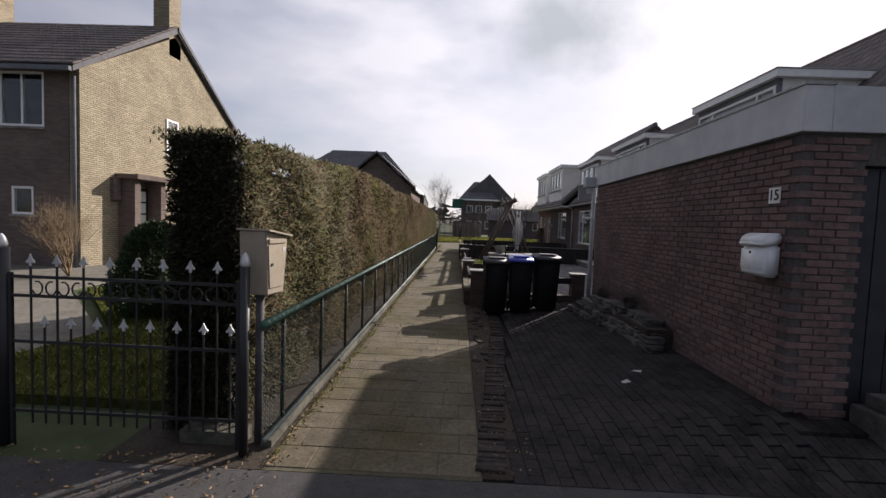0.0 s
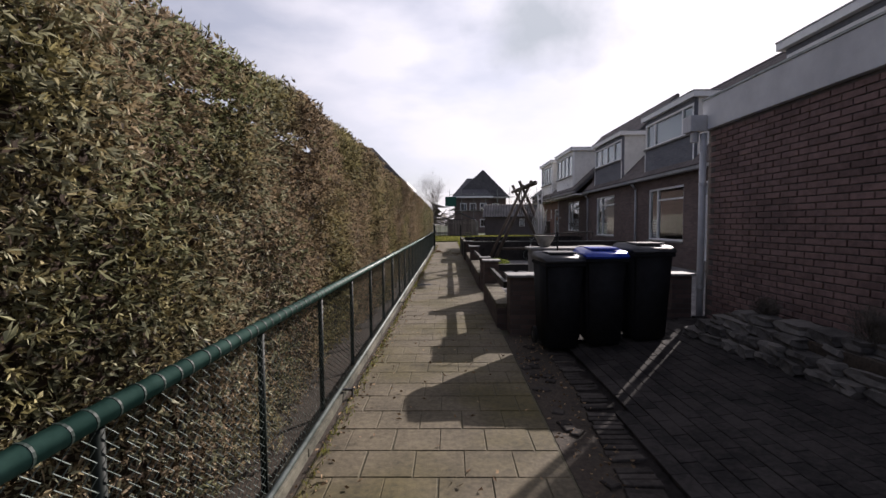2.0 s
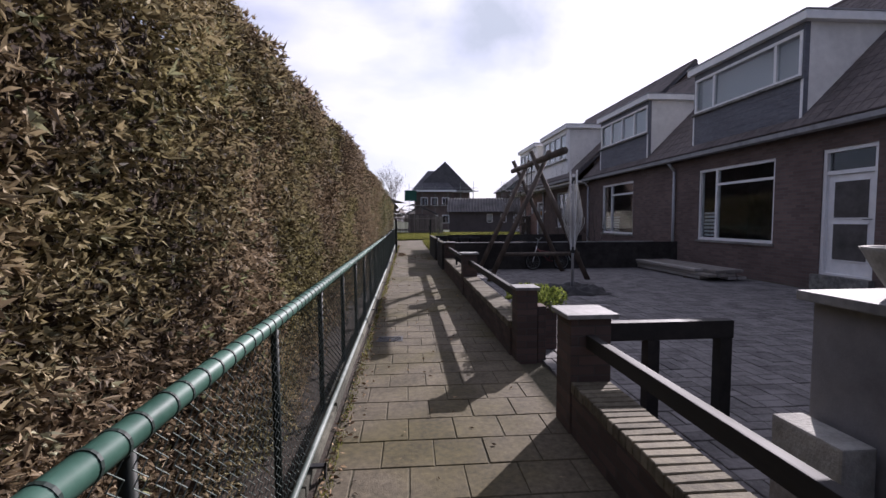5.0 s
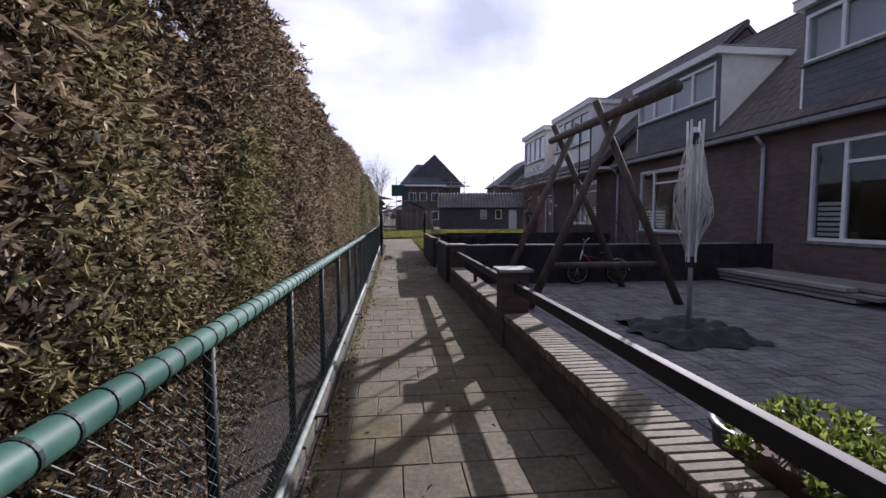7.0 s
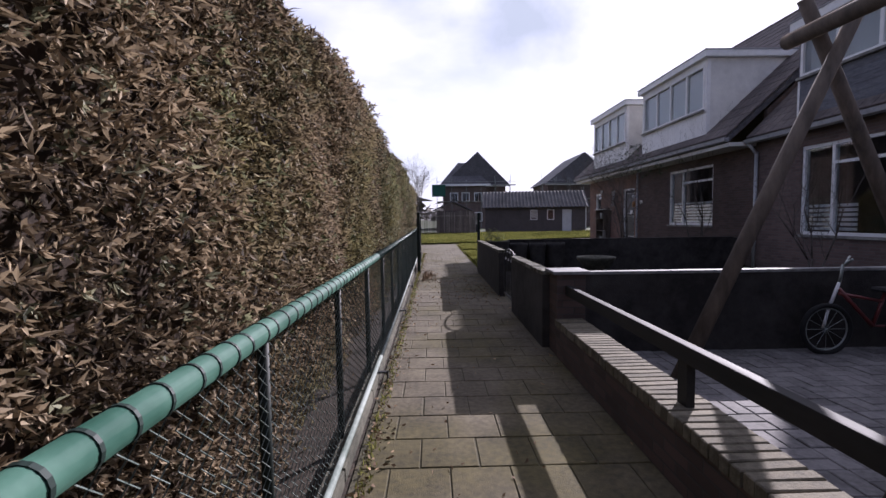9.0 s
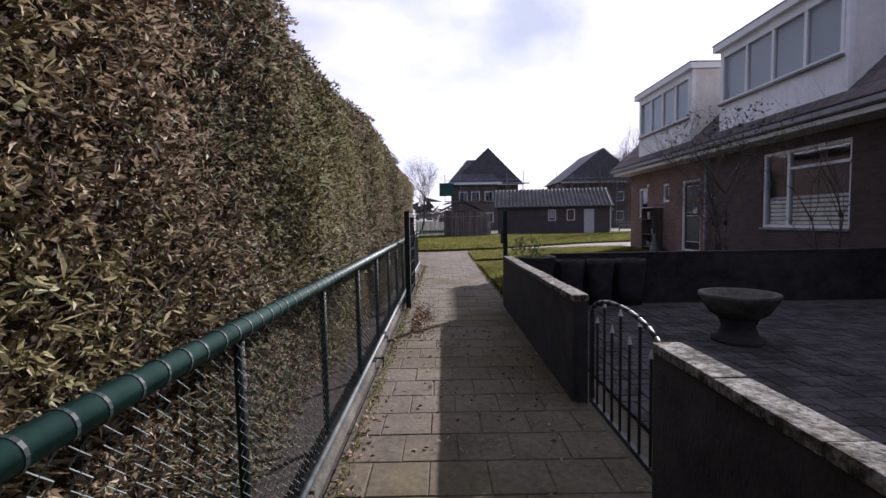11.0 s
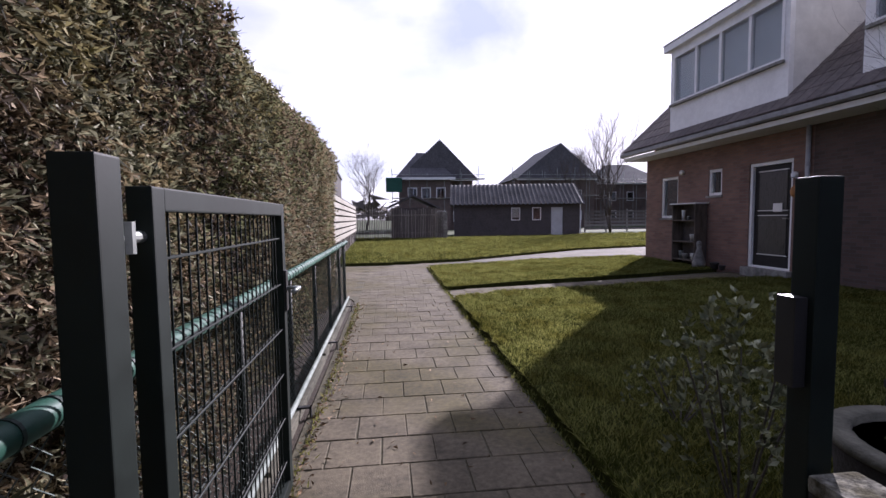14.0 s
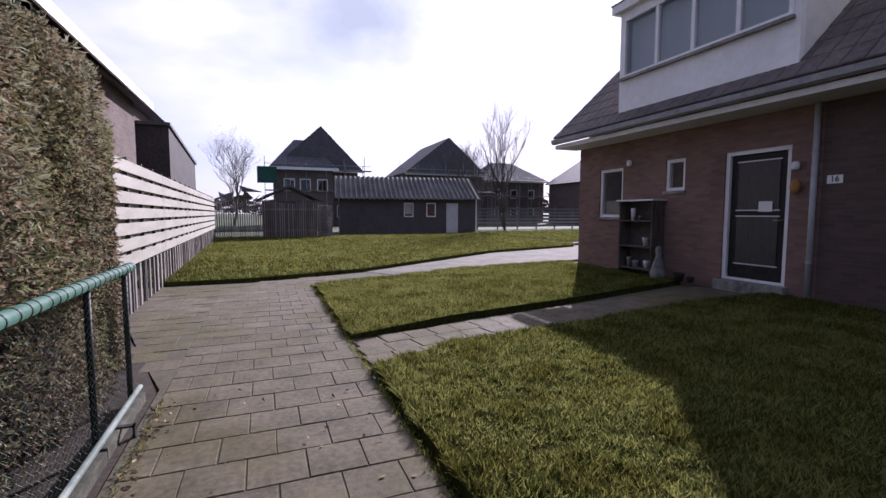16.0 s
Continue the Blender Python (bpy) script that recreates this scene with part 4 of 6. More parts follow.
    part("roof_trim", box(BM(), dx - 0.145, ya - 0.155, top - 0.029, back + 0.36, yb + 0.155, top, 0.006), GUTTER, dorm, "thin grey roof edge")
    part("dormer_back", box(BM(), dx + 1.2, ya + 0.1, foot + 1.6, dx + 1.25, yb - 0.1, top - 0.21), INSIDE, dorm)
    # nearly full-width pale sheet brightens the panes like reflected sky
    window(dorm, ya + side, yb - side, wz0, wz1, dx, panes, name="dormer_window", blind=0.94)
    if not white:
        for yy in (ya + 0.001, yb - 0.051):
            part("corner_board", box(BM(), dx - 0.02, yy, foot, dx - 0.001, yy + 0.05, wz0 - 0.06), WHITE_PAINT, dorm, "white corner board")
        part("foot_board", box(BM(), dx - 0.022, ya + 0.052, foot, dx - 0.001, yb - 0.052, foot + 0.05), WHITE_PAINT, dorm, "white foot board")
        n = 6
        for i in range(n):
            hgt = (wz0 - 0.06 - foot - 0.05) / n
            part("board", box(BM(), dx - 0.014, ya + 0.052, foot + 0.051 + i * hgt, dx - 0.001, yb - 0.052, foot + 0.051 + (i + 1) * hgt - 0.006), DARK_CLAD, dorm)
    for q in holes:
        kind, a, c, za, zb = q[:5]
        if kind == "window":
            window(h, a + 0.001, c - 0.001, za + 0.001, zb - 0.001, FACE + 0.05, q[5] if len(q) > 5 else (0.72,), zb - 0.42 if zb - za > 1.5 else None, blind=q[6] if len(q) > 6 else 0, slats=q[7] if len(q) > 7 else None)
        else:
            dm = WHITE_PAINT if kind == "white_door" else DOOR_DARK
            d = part("door", box(BM(), FACE + 0.09, a + 0.071, za + 0.04, FACE + 0.13, c - 0.071, (zb if kind == "dark_door" else zb - 0.42) - 0.07), dm, h, "panelled white door" if kind == "white_door" else "dark door with two reeded glass panels")
            part("door_frame", wall_cells(BM(), "y", a + 0.001, c - 0.001, za, zb - 0.001, FACE + 0.03, FACE + 0.14, [(a + 0.07, c - 0.07, za + 0.039, zb - 0.07)]), WHITE_PAINT, d, "white painted frame")
            lo = za + 0.3
            hi = (zb if kind == "dark_door" else zb - 0.42) - 0.2
            mid = (lo + hi) / 2
            for pa, pb in ((lo, mid - 0.06), (mid + 0.06, hi)):
                part("door_panel", box(BM(), FACE + 0.078, a + 0.2, pa, FACE + 0.089, c - 0.2, pb, 0.003), REEDED if kind == "dark_door" else INSIDE, d)
                for za2, zb2 in ((pa - 0.02, pa - 0.001), (pb + 0.001, pb + 0.02)):
                    part("bead", box(BM(), FACE + 0.072, a + 0.18, za2, FACE + 0.0895, c - 0.18, zb2), dm if kind == "white_door" else CREAM_WALL, d)
            part("door_handle", tube(tube(BM(), (FACE + 0.03, a + 0.13, za + 1.05), (FACE + 0.088, a + 0.13, za + 1.05), 0.009), (FACE + 0.03, a + 0.13, za + 1.05), (FACE + 0.03, a + 0.24, za + 1.05), 0.009), GALV, d, "metal lever handle")
            if kind == "white_door":
                part("fanlight", box(BM(), FACE + 0.1, a + 0.071, zb - 0.41, FACE + 0.108, c - 0.071, zb - 0.071), GLASS, d)
                part("rail", box(BM(), FACE + 0.04, a + 0.071, zb - 0.485, FACE + 0.135, c - 0.071, zb - 0.412), WHITE_PAINT, d)
            part("doorstep", box(BM(), FACE - 0.12, a - 0.05, -0.1, FACE + 0.029, c + 0.05, za, 0.01), CONCRETE, d, "concrete step")
    return h


def downpipe(x, y, top, swan=0.0):
    p = thing("downpipe", "grey downpipe from gutter to ground", "downpipe", (x, y, 0), group="downpipes")
    part("pipe", tube(BM(), (0, 0, -0.05), (0, 0, top), 0.04, seg=14), PIPE_GREY, p, "", True)
    if swan:
        part("offset_bend", tube(tube(BM(), (0, 0, top - 0.03), (-swan, 0, top + 0.2), 0.04, seg=14), (-swan, 0, top + 0.18), (-swan, 0, 3.06), 0.042, seg=14), PIPE_GREY, p, "", True)
    for z in (0.6, top * 0.75):
        part("pipe_clip", box(tube(BM(), (0, 0, z - 0.02), (0, 0, z + 0.02), 0.046, seg=14), -0.015, -0.02, z - 0.015, 0.05, 0.02, z + 0.015), PIPE_GREY, p)
    return p


terraced_house(8.7, 15.58, (10.55, 13.9, 5.42, False), [("window", 12.6, 15.1, 1.0, 2.62, (0.75,))], "dark brick terraced house behind the garage", (), EAVE_X=7.68, EAVE_Z=3.12, RIDGE_X=11.5, RIDGE_Z=6.97, dx=7.84, panes=(0.2, 0.78))
terraced_house(15.58, 21.9, (17.6, 21.04, 5.4, False), [("white_door", 16.14, 17.17, 0.28, 2.64), ("window", 18.28, 20.84, 0.8, 2.65, (0.74,), 0.0, (20.25, 20.76, 0.9, 1.6))], "dark brick terraced house with a white door", (), EAVE_X=7.68, EAVE_Z=3.12, RIDGE_X=11.5, RIDGE_Z=6.97, dx=7.84, panes=(0.2, 0.78))
terraced_house(21.9, 28.3, (23.38, 26.98, 5.38, False), [("window", 24.4, 26.9, 0.82, 2.7, (0.7,), 0.0, (25.7, 26.82, 0.92, 1.55))], "dark brick terraced house with curtained window", (), EAVE_X=7.68, EAVE_Z=3.12, RIDGE_X=11.5, RIDGE_Z=6.97, dx=7.84, panes=(0.25, 0.5, 0.75))
terraced_house(28.3, 34.62, (29.6, 33.4, 5.72, True), [("window", 30.0, 32.4, 0.97, 2.72, (0.68,), 0.0, (30.1, 32.3, 1.05, 1.8))], "dark brick terraced house with a white dormer", brick=DIM_BRICK)
terraced_house(34.62, 40.12, (34.74, 38.28, 5.72, True), [("dark_door", 35.05, 36.14, 0.17, 2.4), ("window", 36.96, 37.42, 1.78, 2.41, ()), ("window", 38.6, 39.36, 1.24, 2.37, ())], "dark red brick end house with a white dormer", gable=(1,), brick=END_BRICK)
downpipe(7.84, 21.88, 2.78, 0.2)
downpipe(7.84, 34.69, 2.95)
downpipe(7.84, 28.2, 2.78, 0.2)

def number_plate(text, at, rz, w, h):
    p = thing("number_plate", "white house number plate reading " + text + " on brick", "sign", at, rz)
    part("plate", box(BM(), -w / 2, -0.006, -h / 2, w / 2, 0.006, h / 2, 0.004), PLATE, p)
    cu = bpy.data.curves.new("numeral", "FONT")
    cu.body, cu.size, cu.align_x, cu.align_y, cu.extrude, cu.offset = text, h * 0.95, "CENTER", "CENTER", 0.001, 0.002
    t = new("numeral", cu)
    dg = bpy.context.evaluated_depsgraph_get()
    me = bpy.data.meshes.new_from_object(t.evaluated_get(dg))
    bpy.data.objects.remove(t)
    me.materials.append(INK)
    ob = new("numeral", me)
    ob.parent = p
    ob.matrix_basis = pose(0, -0.0085, 0, 90)
    return p


number_plate("16", (FACE - 0.008, 34.45, 1.82), -90, 0.2, 0.12)

# ---- garage ----
GX, GY0, GY1, GH, GF = 3.63, 3.86, 9.36, 2.57, 2.94
garage = thing("garage", "dark brick garage with a grey flat-roof fascia", "garage", (0, 0, 0))
gwall = part("side_wall", box(BM(), GX + 0.012, GY0 + 0.012, -0.1, GX + 0.22, GY1, GH), MORTAR, garage, "dark red brick side wall")
part("back_wall", box(BM(), GX + 0.221, GY1 - 0.2, -0.1, 7.85, GY1, GH), TERRACE_BRICK, garage)
part("far_wall", box(BM(), 7.65, GY0, -0.1, 7.85, GY1 - 0.201, GH), TERRACE_BRICK, garage)
front = part("front_wall", box(box(BM(), GX + 0.221, GY0 + 0.012, -0.1, GX + 0.52, GY0 + 0.22, GH), GX + 0.52, GY0 + 0.012, 2.32, 7.65, GY0 + 0.22, GH), MORTAR, garage)
part("flat_roof", box(BM(), GX + 0.2, GY0 + 0.2, GH, 7.8, GY1, GF - 0.08), ROOF_DARK, garage)
part("fascia", box(BM(), GX - 0.05, GY0 - 0.05, GH + 0.002, GX + 0.18, GY1 + 0.05, GF, 0.008), GREY_FASCIA, garage, "wide grey fascia board")
part("fascia", box(BM(), GX + 0.181, GY0 - 0.05, GH + 0.002, 7.9, GY0 + 0.18, GF, 0.008), GREY_FASCIA, garage, "wide grey fascia board")
part("roof_edge", box(BM(), GX - 0.06, GY0 - 0.06, GF + 0.001, GX + 0.19, GY1 + 0.06, GF + 0.024, 0.004), GALV, garage)
gdoor = part("garage_door", box(BM(), GX + 0.53, GY0 + 0.1, 0.0, 7.64, GY0 + 0.14, 2.31), GARAGE_DOOR, garage, "dark up-and-over garage door")
for i in range(20):
    part("board", box(BM(), GX + 0.55 + i * 0.17, GY0 + 0.088, 0.02, GX + 0.55 + i * 0.17 + 0.158, GY0 + 0.099, 2.29), GARAGE_DOOR, gdoor)
downpipe(GX - 0.07, GY1 - 0.02, GH - 0.04)
b = BM()
box(b, -0.1, -0.1, 0, 0.1, 0.1, 0.2, 0.01)
tube(b, (0, 0, -0.12), (0, 0, 0.02), 0.05)
hopper = part("rain_hopper", b, PIPE_GREY)
hopper.location = (GX - 0.16, GY1 + 0.02, GH - 0.02)
tagged(hopper, "grey rainwater hopper on the garage corner", "hopper")
number_plate("15", (GX - 0.012, 4.13, 2.07), -90, 0.14, 0.14)
mb = thing("mailbox", "white plastic mailbox with rounded lid on brick wall", "mailbox", (GX - 0.004, 4.17, 1.35))
b = BM()
prism(b, [(0, 0), (-0.12, 0.0), (-0.145, 0.05), (-0.145, 0.255), (0, 0.29)], "y", -0.17, 0.17)
bmesh.ops.bevel(b, geom=list(b.edges), offset=0.02, segments=3, affect="EDGES")
part("body", b, WHITE_PLASTIC, mb, "", True)
b = BM()
prism(b, [(0.0, 0.294), (-0.16, 0.26), (-0.165, 0.305), (-0.13, 0.365), (-0.05, 0.39), (0, 0.38)], "y", -0.175, 0.175)
bmesh.ops.bevel(b, geom=list(b.edges), offset=0.015, segments=3, affect="EDGES")
part("lid", b, WHITE_PLASTIC, mb, "", True)
part("lock", tube(BM(), (-0.15, 0.02, 0.21), (-0.14, 0.02, 0.21), 0.012), INK, mb)


# ---- wheelie bins ----
def wheelie_bin(at, rz, lid_m, label):
    w = thing("wheelie_bin", label, "wheelie bin", at, rz, "wheelie bins")
    b = BM()
    lo = [(-0.235, -0.27), (0.235, -0.27), (0.235, 0.25), (-0.235, 0.25)]
    hi = [(-0.28, -0.36), (0.28, -0.36), (0.28, 0.30), (-0.28, 0.30)]
    vl, vh = [b.verts.new((x, y, 0.04)) for x, y in lo], [b.verts.new((x, y, 0.98)) for x, y in hi]
    for i in range(4):
        b.faces.new((vl[i], vl[(i + 1) % 4], vh[(i + 1) % 4], vh[i]))
    b.faces.new(list(reversed(vl)))
    b.faces.new(vh)
    bmesh.ops.bevel(b, geom=list(b.edges), offset=0.03, segments=3, affect="EDGES")
    body = part("body", b, BIN_BLACK, w, "black plastic body", True)
    part("rim", box(BM(), -0.295, -0.375, 0.945, 0.295, 0.315, 0.985, 0.012), BIN_BLACK, w)
    b = BM()
    prism(b, [(-0.40, 0.985), (-0.40, 1.02), (-0.30, 1.055), (0.20, 1.085), (0.33, 1.05), (0.36, 0.99)], "x", -0.305, 0.305)
    bmesh.ops.bevel(b, geom=list(b.edges), offset=0.015, segments=2, affect="EDGES")
    lid = part("lid", b, lid_m, w, "", True)
    part("lid_ridge", box(BM(), -0.2, -0.25, 1.068, 0.2, 0.1, 1.092, 0.01), lid_m, lid)
    part("grip_bar", tube(BM(), (-0.26, 0.37, 0.99), (0.26, 0.37, 0.99), 0.017), BIN_BLACK, w)
    for s in (-1, 1):
        wh = part("wheel", tube(BM(), (s * 0.24, 0.24, 0.1), (s * 0.29, 0.24, 0.1), 0.1, seg=20), RUBBER, w)
        part("hub", tube(BM(), (s * 0.292, 0.24, 0.1), (s * 0.297, 0.24, 0.1), 0.045, seg=14), LID_GREY, wh)
    w.scale = (0.75, 0.84, 1.0)
    return w


wheelie_bin((1.58, 8.66, drive_rise(1.58, 8.6) - 0.01), 4, LID_GREY, "black wheelie bin with a grey lid before the yard wall")
wheelie_bin((2.05, 8.64, drive_rise(2.05, 8.6) - 0.015), -3, LID_BLUE, "black wheelie bin with a bright blue lid")
wheelie_bin((2.53, 8.67, drive_rise(2.53, 8.6) - 0.015), 2, LID_GREY, "black wheelie bin with a grey lid near the garage")

# ---- left front garden ----
def sweep(b, pts, r, seg=6):
    """One unbroken tube along points of an upright plane facing y."""
    rings = []
    for i, p in enumerate(pts):
        d = (Vector(pts[min(i + 1, len(pts) - 1)]) - Vector(pts[max(i - 1, 0)])).normalized()
        u = d.cross(Vector((0, 1, 0)))
        rings.append([b.verts.new(Vector(p) + r * (math.cos(q) * u + math.sin(q) * Vector((0, 1, 0)))) for q in np.linspace(0, 2 * math.pi, seg, endpoint=False)])
    for ra, rb in zip(rings, rings[1:]):
        for q in range(seg):
            b.faces.new((ra[q], ra[(q + 1) % seg], rb[(q + 1) % seg], rb[q]))
    return b


def spear_fence(x0, x1, y):
    """Ornamental railing between x0 and x1 with long and short spear bars."""
    f = thing("spear_railing", "black ornamental garden railing with silver spear tips", "railing", (x0, y, 0))
    ln = x1 - x0
    for z in (0.2, 0.72, 1.06, 1.2):
        part("cross_bar", box(BM(), 0, -0.008, z, ln, 0.008, z + 0.022), BLACK_STEEL, f)
    for x in (0.012, ln - 0.012):
        part("end_bar", box(BM(), x - 0.012, -0.012, -0.06, x + 0.012, 0.012, 1.24), BLACK_STEEL, f)
    pitch = 0.198
    n = int(ln / pitch)
    tip = BM()
    prism(tip, [(0, 0.09), (-0.014, 0.055), (-0.034, 0.03), (-0.03, 0.02), (-0.012, 0.03), (-0.008, 0.0), (0.008, 0.0), (0.012, 0.03), (0.03, 0.02), (0.034, 0.03), (0.014, 0.055)], "y", -0.005, 0.005)
    tip_ob = None
    for i in range(n):
        for gap, top in ((0.17, 1.29), (0.07, 0.84)):
            x = ln - gap - i * pitch
            part("bar", tube(BM(), (x, 0, 0.12), (x, 0, top), 0.008, seg=8), BLACK_STEEL, f)
            if tip_ob is None:
                tip_ob = part("spear_tip", tip, SILVER, f, "silver spear tip")
                tip_ob.matrix_basis = pose(x, 0, top)
            else:
                t = new("spear_tip", tip_ob.data)
                t.parent, t["label"] = f, "silver spear tip"
                t.matrix_basis = pose(x, 0, top)
        for s in (-1, 1):
            pts = [(ln - 0.07 - i * pitch + s * (0.012 + 0.04 * (1 - math.cos(a))), 0, 1.13 + 0.05 * math.sin(a)) for a in np.linspace(-math.pi * 0.9, math.pi * 0.6, 9)]
            part("scroll", sweep(BM(), pts, 0.006), BLACK_STEEL, f)
    return f


spear_fence(-2.44, -0.72, 3.2)
spear_fence(-8.2, -2.54, 3.2)
for px, py, r, top in ((-0.65, 3.12, 0.032, 1.36), (-2.49, 3.2, 0.045, 1.42)):
    p = thing("railing_post", "round black steel post with a silver bud finial", "post", (px, py, 0), group="railing posts")
    part("shaft", tube(BM(), (0, 0, -0.05), (0, 0, top), r, seg=16), BLACK_STEEL, p, "", True)
    part("finial", lathe(BM(), [(0.03, top), (0.036, top + 0.02), (0.03, top + 0.05), (0.018, top + 0.08), (0.004, top + 0.1)], 14), SILVER, p, "silver bud finial", True)
low_wall(-1.2, 3.26, -0.72, 3.42, 0.09, MOSSY, "short mossy concrete kerb at the foot of the hedge")
lb = thing("letterbox", "beige steel letterbox with a slanted top on a grey pipe", "letterbox", (-0.60, 3.32, 1.15), -8)
b = BM()
prism(b, [(-0.12, 0.0), (0.1, 0.0), (0.15, 0.42), (-0.15, 0.46)], "x", -0.11, 0.1)
bmesh.ops.bevel(b, geom=list(b.edges), offset=0.006, segments=2, affect="EDGES")
part("body", b, BEIGE_METAL, lb)
part("top", prism(BM(), [(-0.165, 0.464), (0.165, 0.42), (0.165, 0.432), (-0.165, 0.476)], "x", -0.12, 0.135), BEIGE_METAL, lb, "overhanging sloped lid")
lb_door = part("door", prism(BM(), [(-0.1, 0.05), (0.085, 0.05), (0.125, 0.36), (-0.125, 0.36)], "x", 0.101, 0.108), BEIGE_METAL, lb)
part("slot_flap", box(BM(), 0.101, -0.12, 0.373, 0.112, 0.12, 0.405, 0.003), BEIGE_METAL, lb)
part("lock", tube(BM(), (0.108, -0.08, 0.22), (0.115, -0.08, 0.22), 0.011), BLACK_STEEL, lb_door)
part("name_tag", box(BM(), 0.1085, 0.06, 0.31, 0.1105, 0.1, 0.34), SILVER, lb_door)
part("pipe_post", tube(BM(), (-0.03, 0, -1.2), (-0.03, 0, -0.001), 0.03, seg=14), CORRUGATED, lb, "dull grey pipe post", True)


def conifer(at, r, h):
    c = thing("conifer_bush", "small dark green clipped conifer bush on the lawn", "bush", at)
    part("trunk", tube(BM(), (0, 0, -0.05), (0, 0, h * 0.8), 0.06, 0.02), BARK, c)
    k = 9000
    z = rng.uniform(0, 1, k) ** 0.9
    rad = r * np.sqrt(np.clip(1 - z ** 2.2, 0.02, 1)) * np.clip(0.65 + z * 2, 0, 1) * rng.uniform(0.72, 1.06, k)
    a = rng.uniform(0, 2 * math.pi, k)
    rad *= 1 + 0.12 * np.sin(a * 3 + z * 9)
    cts = np.c_[rad * np.cos(a), rad * np.sin(a), z * h]
    v, f = leaf_cloud(cts, np.c_[np.cos(a), np.sin(a), np.full(k, 0.8)], 0.07, 0.011, 0.5, 0, 3)
    raw("crown", v, f, CONIFER_LEAF, c, "dense dark green sprays")
    return c


conifer((-4.1, 7.3, 0.02), 0.62, 1.5)
conifer((-8.6, 7.0, 0.02), 0.55, 1.1)


def branchy(name, label, category, at, height, spread, levels, twigs, material, seed, lean=0.35, trunk=0.05, stems=1):
    """A leafless tree or shrub: tapering limbs that fork, each thinner than the last."""
    rnd = random.Random(seed)
    t = thing(name, label, category, at)
    bm, fine_v, fine_f = BM(), [], []

    def rod(a, b2, ra, rb):
        k = len(fine_v)
        d = (b2 - a).normalized()
        s = d.orthogonal().normalized()
        u = d.cross(s)
        for q, r in ((a, ra), (b2, rb)):
            for j in range(3):
                fine_v.append(q + r * (s * math.cos(j * 2.094) + u * math.sin(j * 2.094)))
        fine_f.extend([(k + j, k + (j + 1) % 3, k + 3 + (j + 1) % 3, k + 3 + j) for j in range(3)])

    def grow(a, d, ln, r, lev):
        steps = 3
        for i in range(steps):
            d = (d + Vector((rnd.gauss(0, 0.13), rnd.gauss(0, 0.13), rnd.gauss(0.05, 0.08)))).normalized()
            b2 = a + d * ln / steps
            r2 = r * 0.82
            if lev == 0:
                tube(bm, a, b2, r, r2, 8)
            else:
                rod(a, b2, r, r2)
            a, r = b2, r2
            if lev < levels:
                for _ in range(twigs if i else 1):
                    side = Vector((rnd.gauss(0, 1), rnd.gauss(0, 1), rnd.uniform(0.1, 0.9))).normalized()
                    grow(a, (d * (1 - spread) + side * spread * 1.4).normalized(), ln * rnd.uniform(0.45, 0.75), r * 0.6, lev + 1)

    for _ in range(stems):
        grow(Vector((0, 0, -0.05)), Vector((rnd.gauss(0, lean * 0.4), rnd.gauss(0, lean * 0.4), 1)).normalized(), height * 0.55, trunk, 0)
    part("trunk", bm, material, t, "", True)
    raw("crown", fine_v, fine_f, material, t, "bare thin branches", "", "")
    return t


branchy("dry_shrub", "leafless brown shrub beside the house wall", "shrub", (-9.0, 11.2, 0), 1.9, 0.5, 3, 3, DRY_TWIG, 5, 0.7, 0.02, 7)

# left brick house
house = thing("brick_house", "two-storey yellow brick house with a tiled gable roof", "house", (0, 0, 0))
LX, LY0, LY1, LR = -10.2, 12.95, 21.8, 17.37
b = BM()
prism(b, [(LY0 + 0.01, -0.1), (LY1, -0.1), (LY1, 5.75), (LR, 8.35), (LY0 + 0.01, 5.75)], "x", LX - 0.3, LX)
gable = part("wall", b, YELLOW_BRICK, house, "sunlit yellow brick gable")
# front of the same yellow house, its shade painted as browner brick
part("wall", wall_cells(BM(), "x", -24, LX - 0.31, -0.1, 5.8, LY0, LY0 + 0.3, [(-12.6, -11.25, 4.05, 5.62), (-12.27, -11.6, 1.5, 2.32), (-16, -14, 1, 2.6)]), BROWN_BRICK, house, "brick front coloured browner than the gable for its shade")
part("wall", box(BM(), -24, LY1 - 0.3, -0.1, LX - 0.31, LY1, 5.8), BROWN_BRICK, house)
part("room", box(BM(), -24, LY0 + 1.5, -0.1, LX - 0.31, LY0 + 1.6, 5.7), INSIDE, house)
b = BM()
prism(b, [(LY0 - 0.35, 5.72), (LR, 8.72), (LY1 + 0.35, 5.72), (LY1 + 0.35, 5.56), (LR, 8.5), (LY0 - 0.35, 5.56)], "x", -25, LX + 0.12)
lroof = part("roof", b, ROOF_DARK, house, "dark pantile roof")
vs, fs = [], []
slope = math.degrees(math.atan2(3.0, LR - LY0 + 0.35))
corners = np.c_[block_corners(0.27, 0.36, 0.05, 0.02), np.ones(12)]
for i in range(54):
    for j in range(15):
        s = (j + 0.5) / 15
        m = pose(LX + 0.0 - i * 0.28, LY0 - 0.35 + s * (LR - LY0 + 0.35), 5.74 + s * 3.0, slope - 3, random.uniform(-2, 2))
        fs.append(BLOCK_FACES + 12 * len(vs))
        vs.append((corners @ np.array(m).T)[:, :3])
raw("roof_tiles", np.concatenate(vs), np.concatenate(fs), ROOF_TILE, lroof)
part("gutter", box(BM(), -25, LY0 - 0.47, 5.55, LX + 0.1, LY0 - 0.352, 5.67), DARK_CLAD, house)
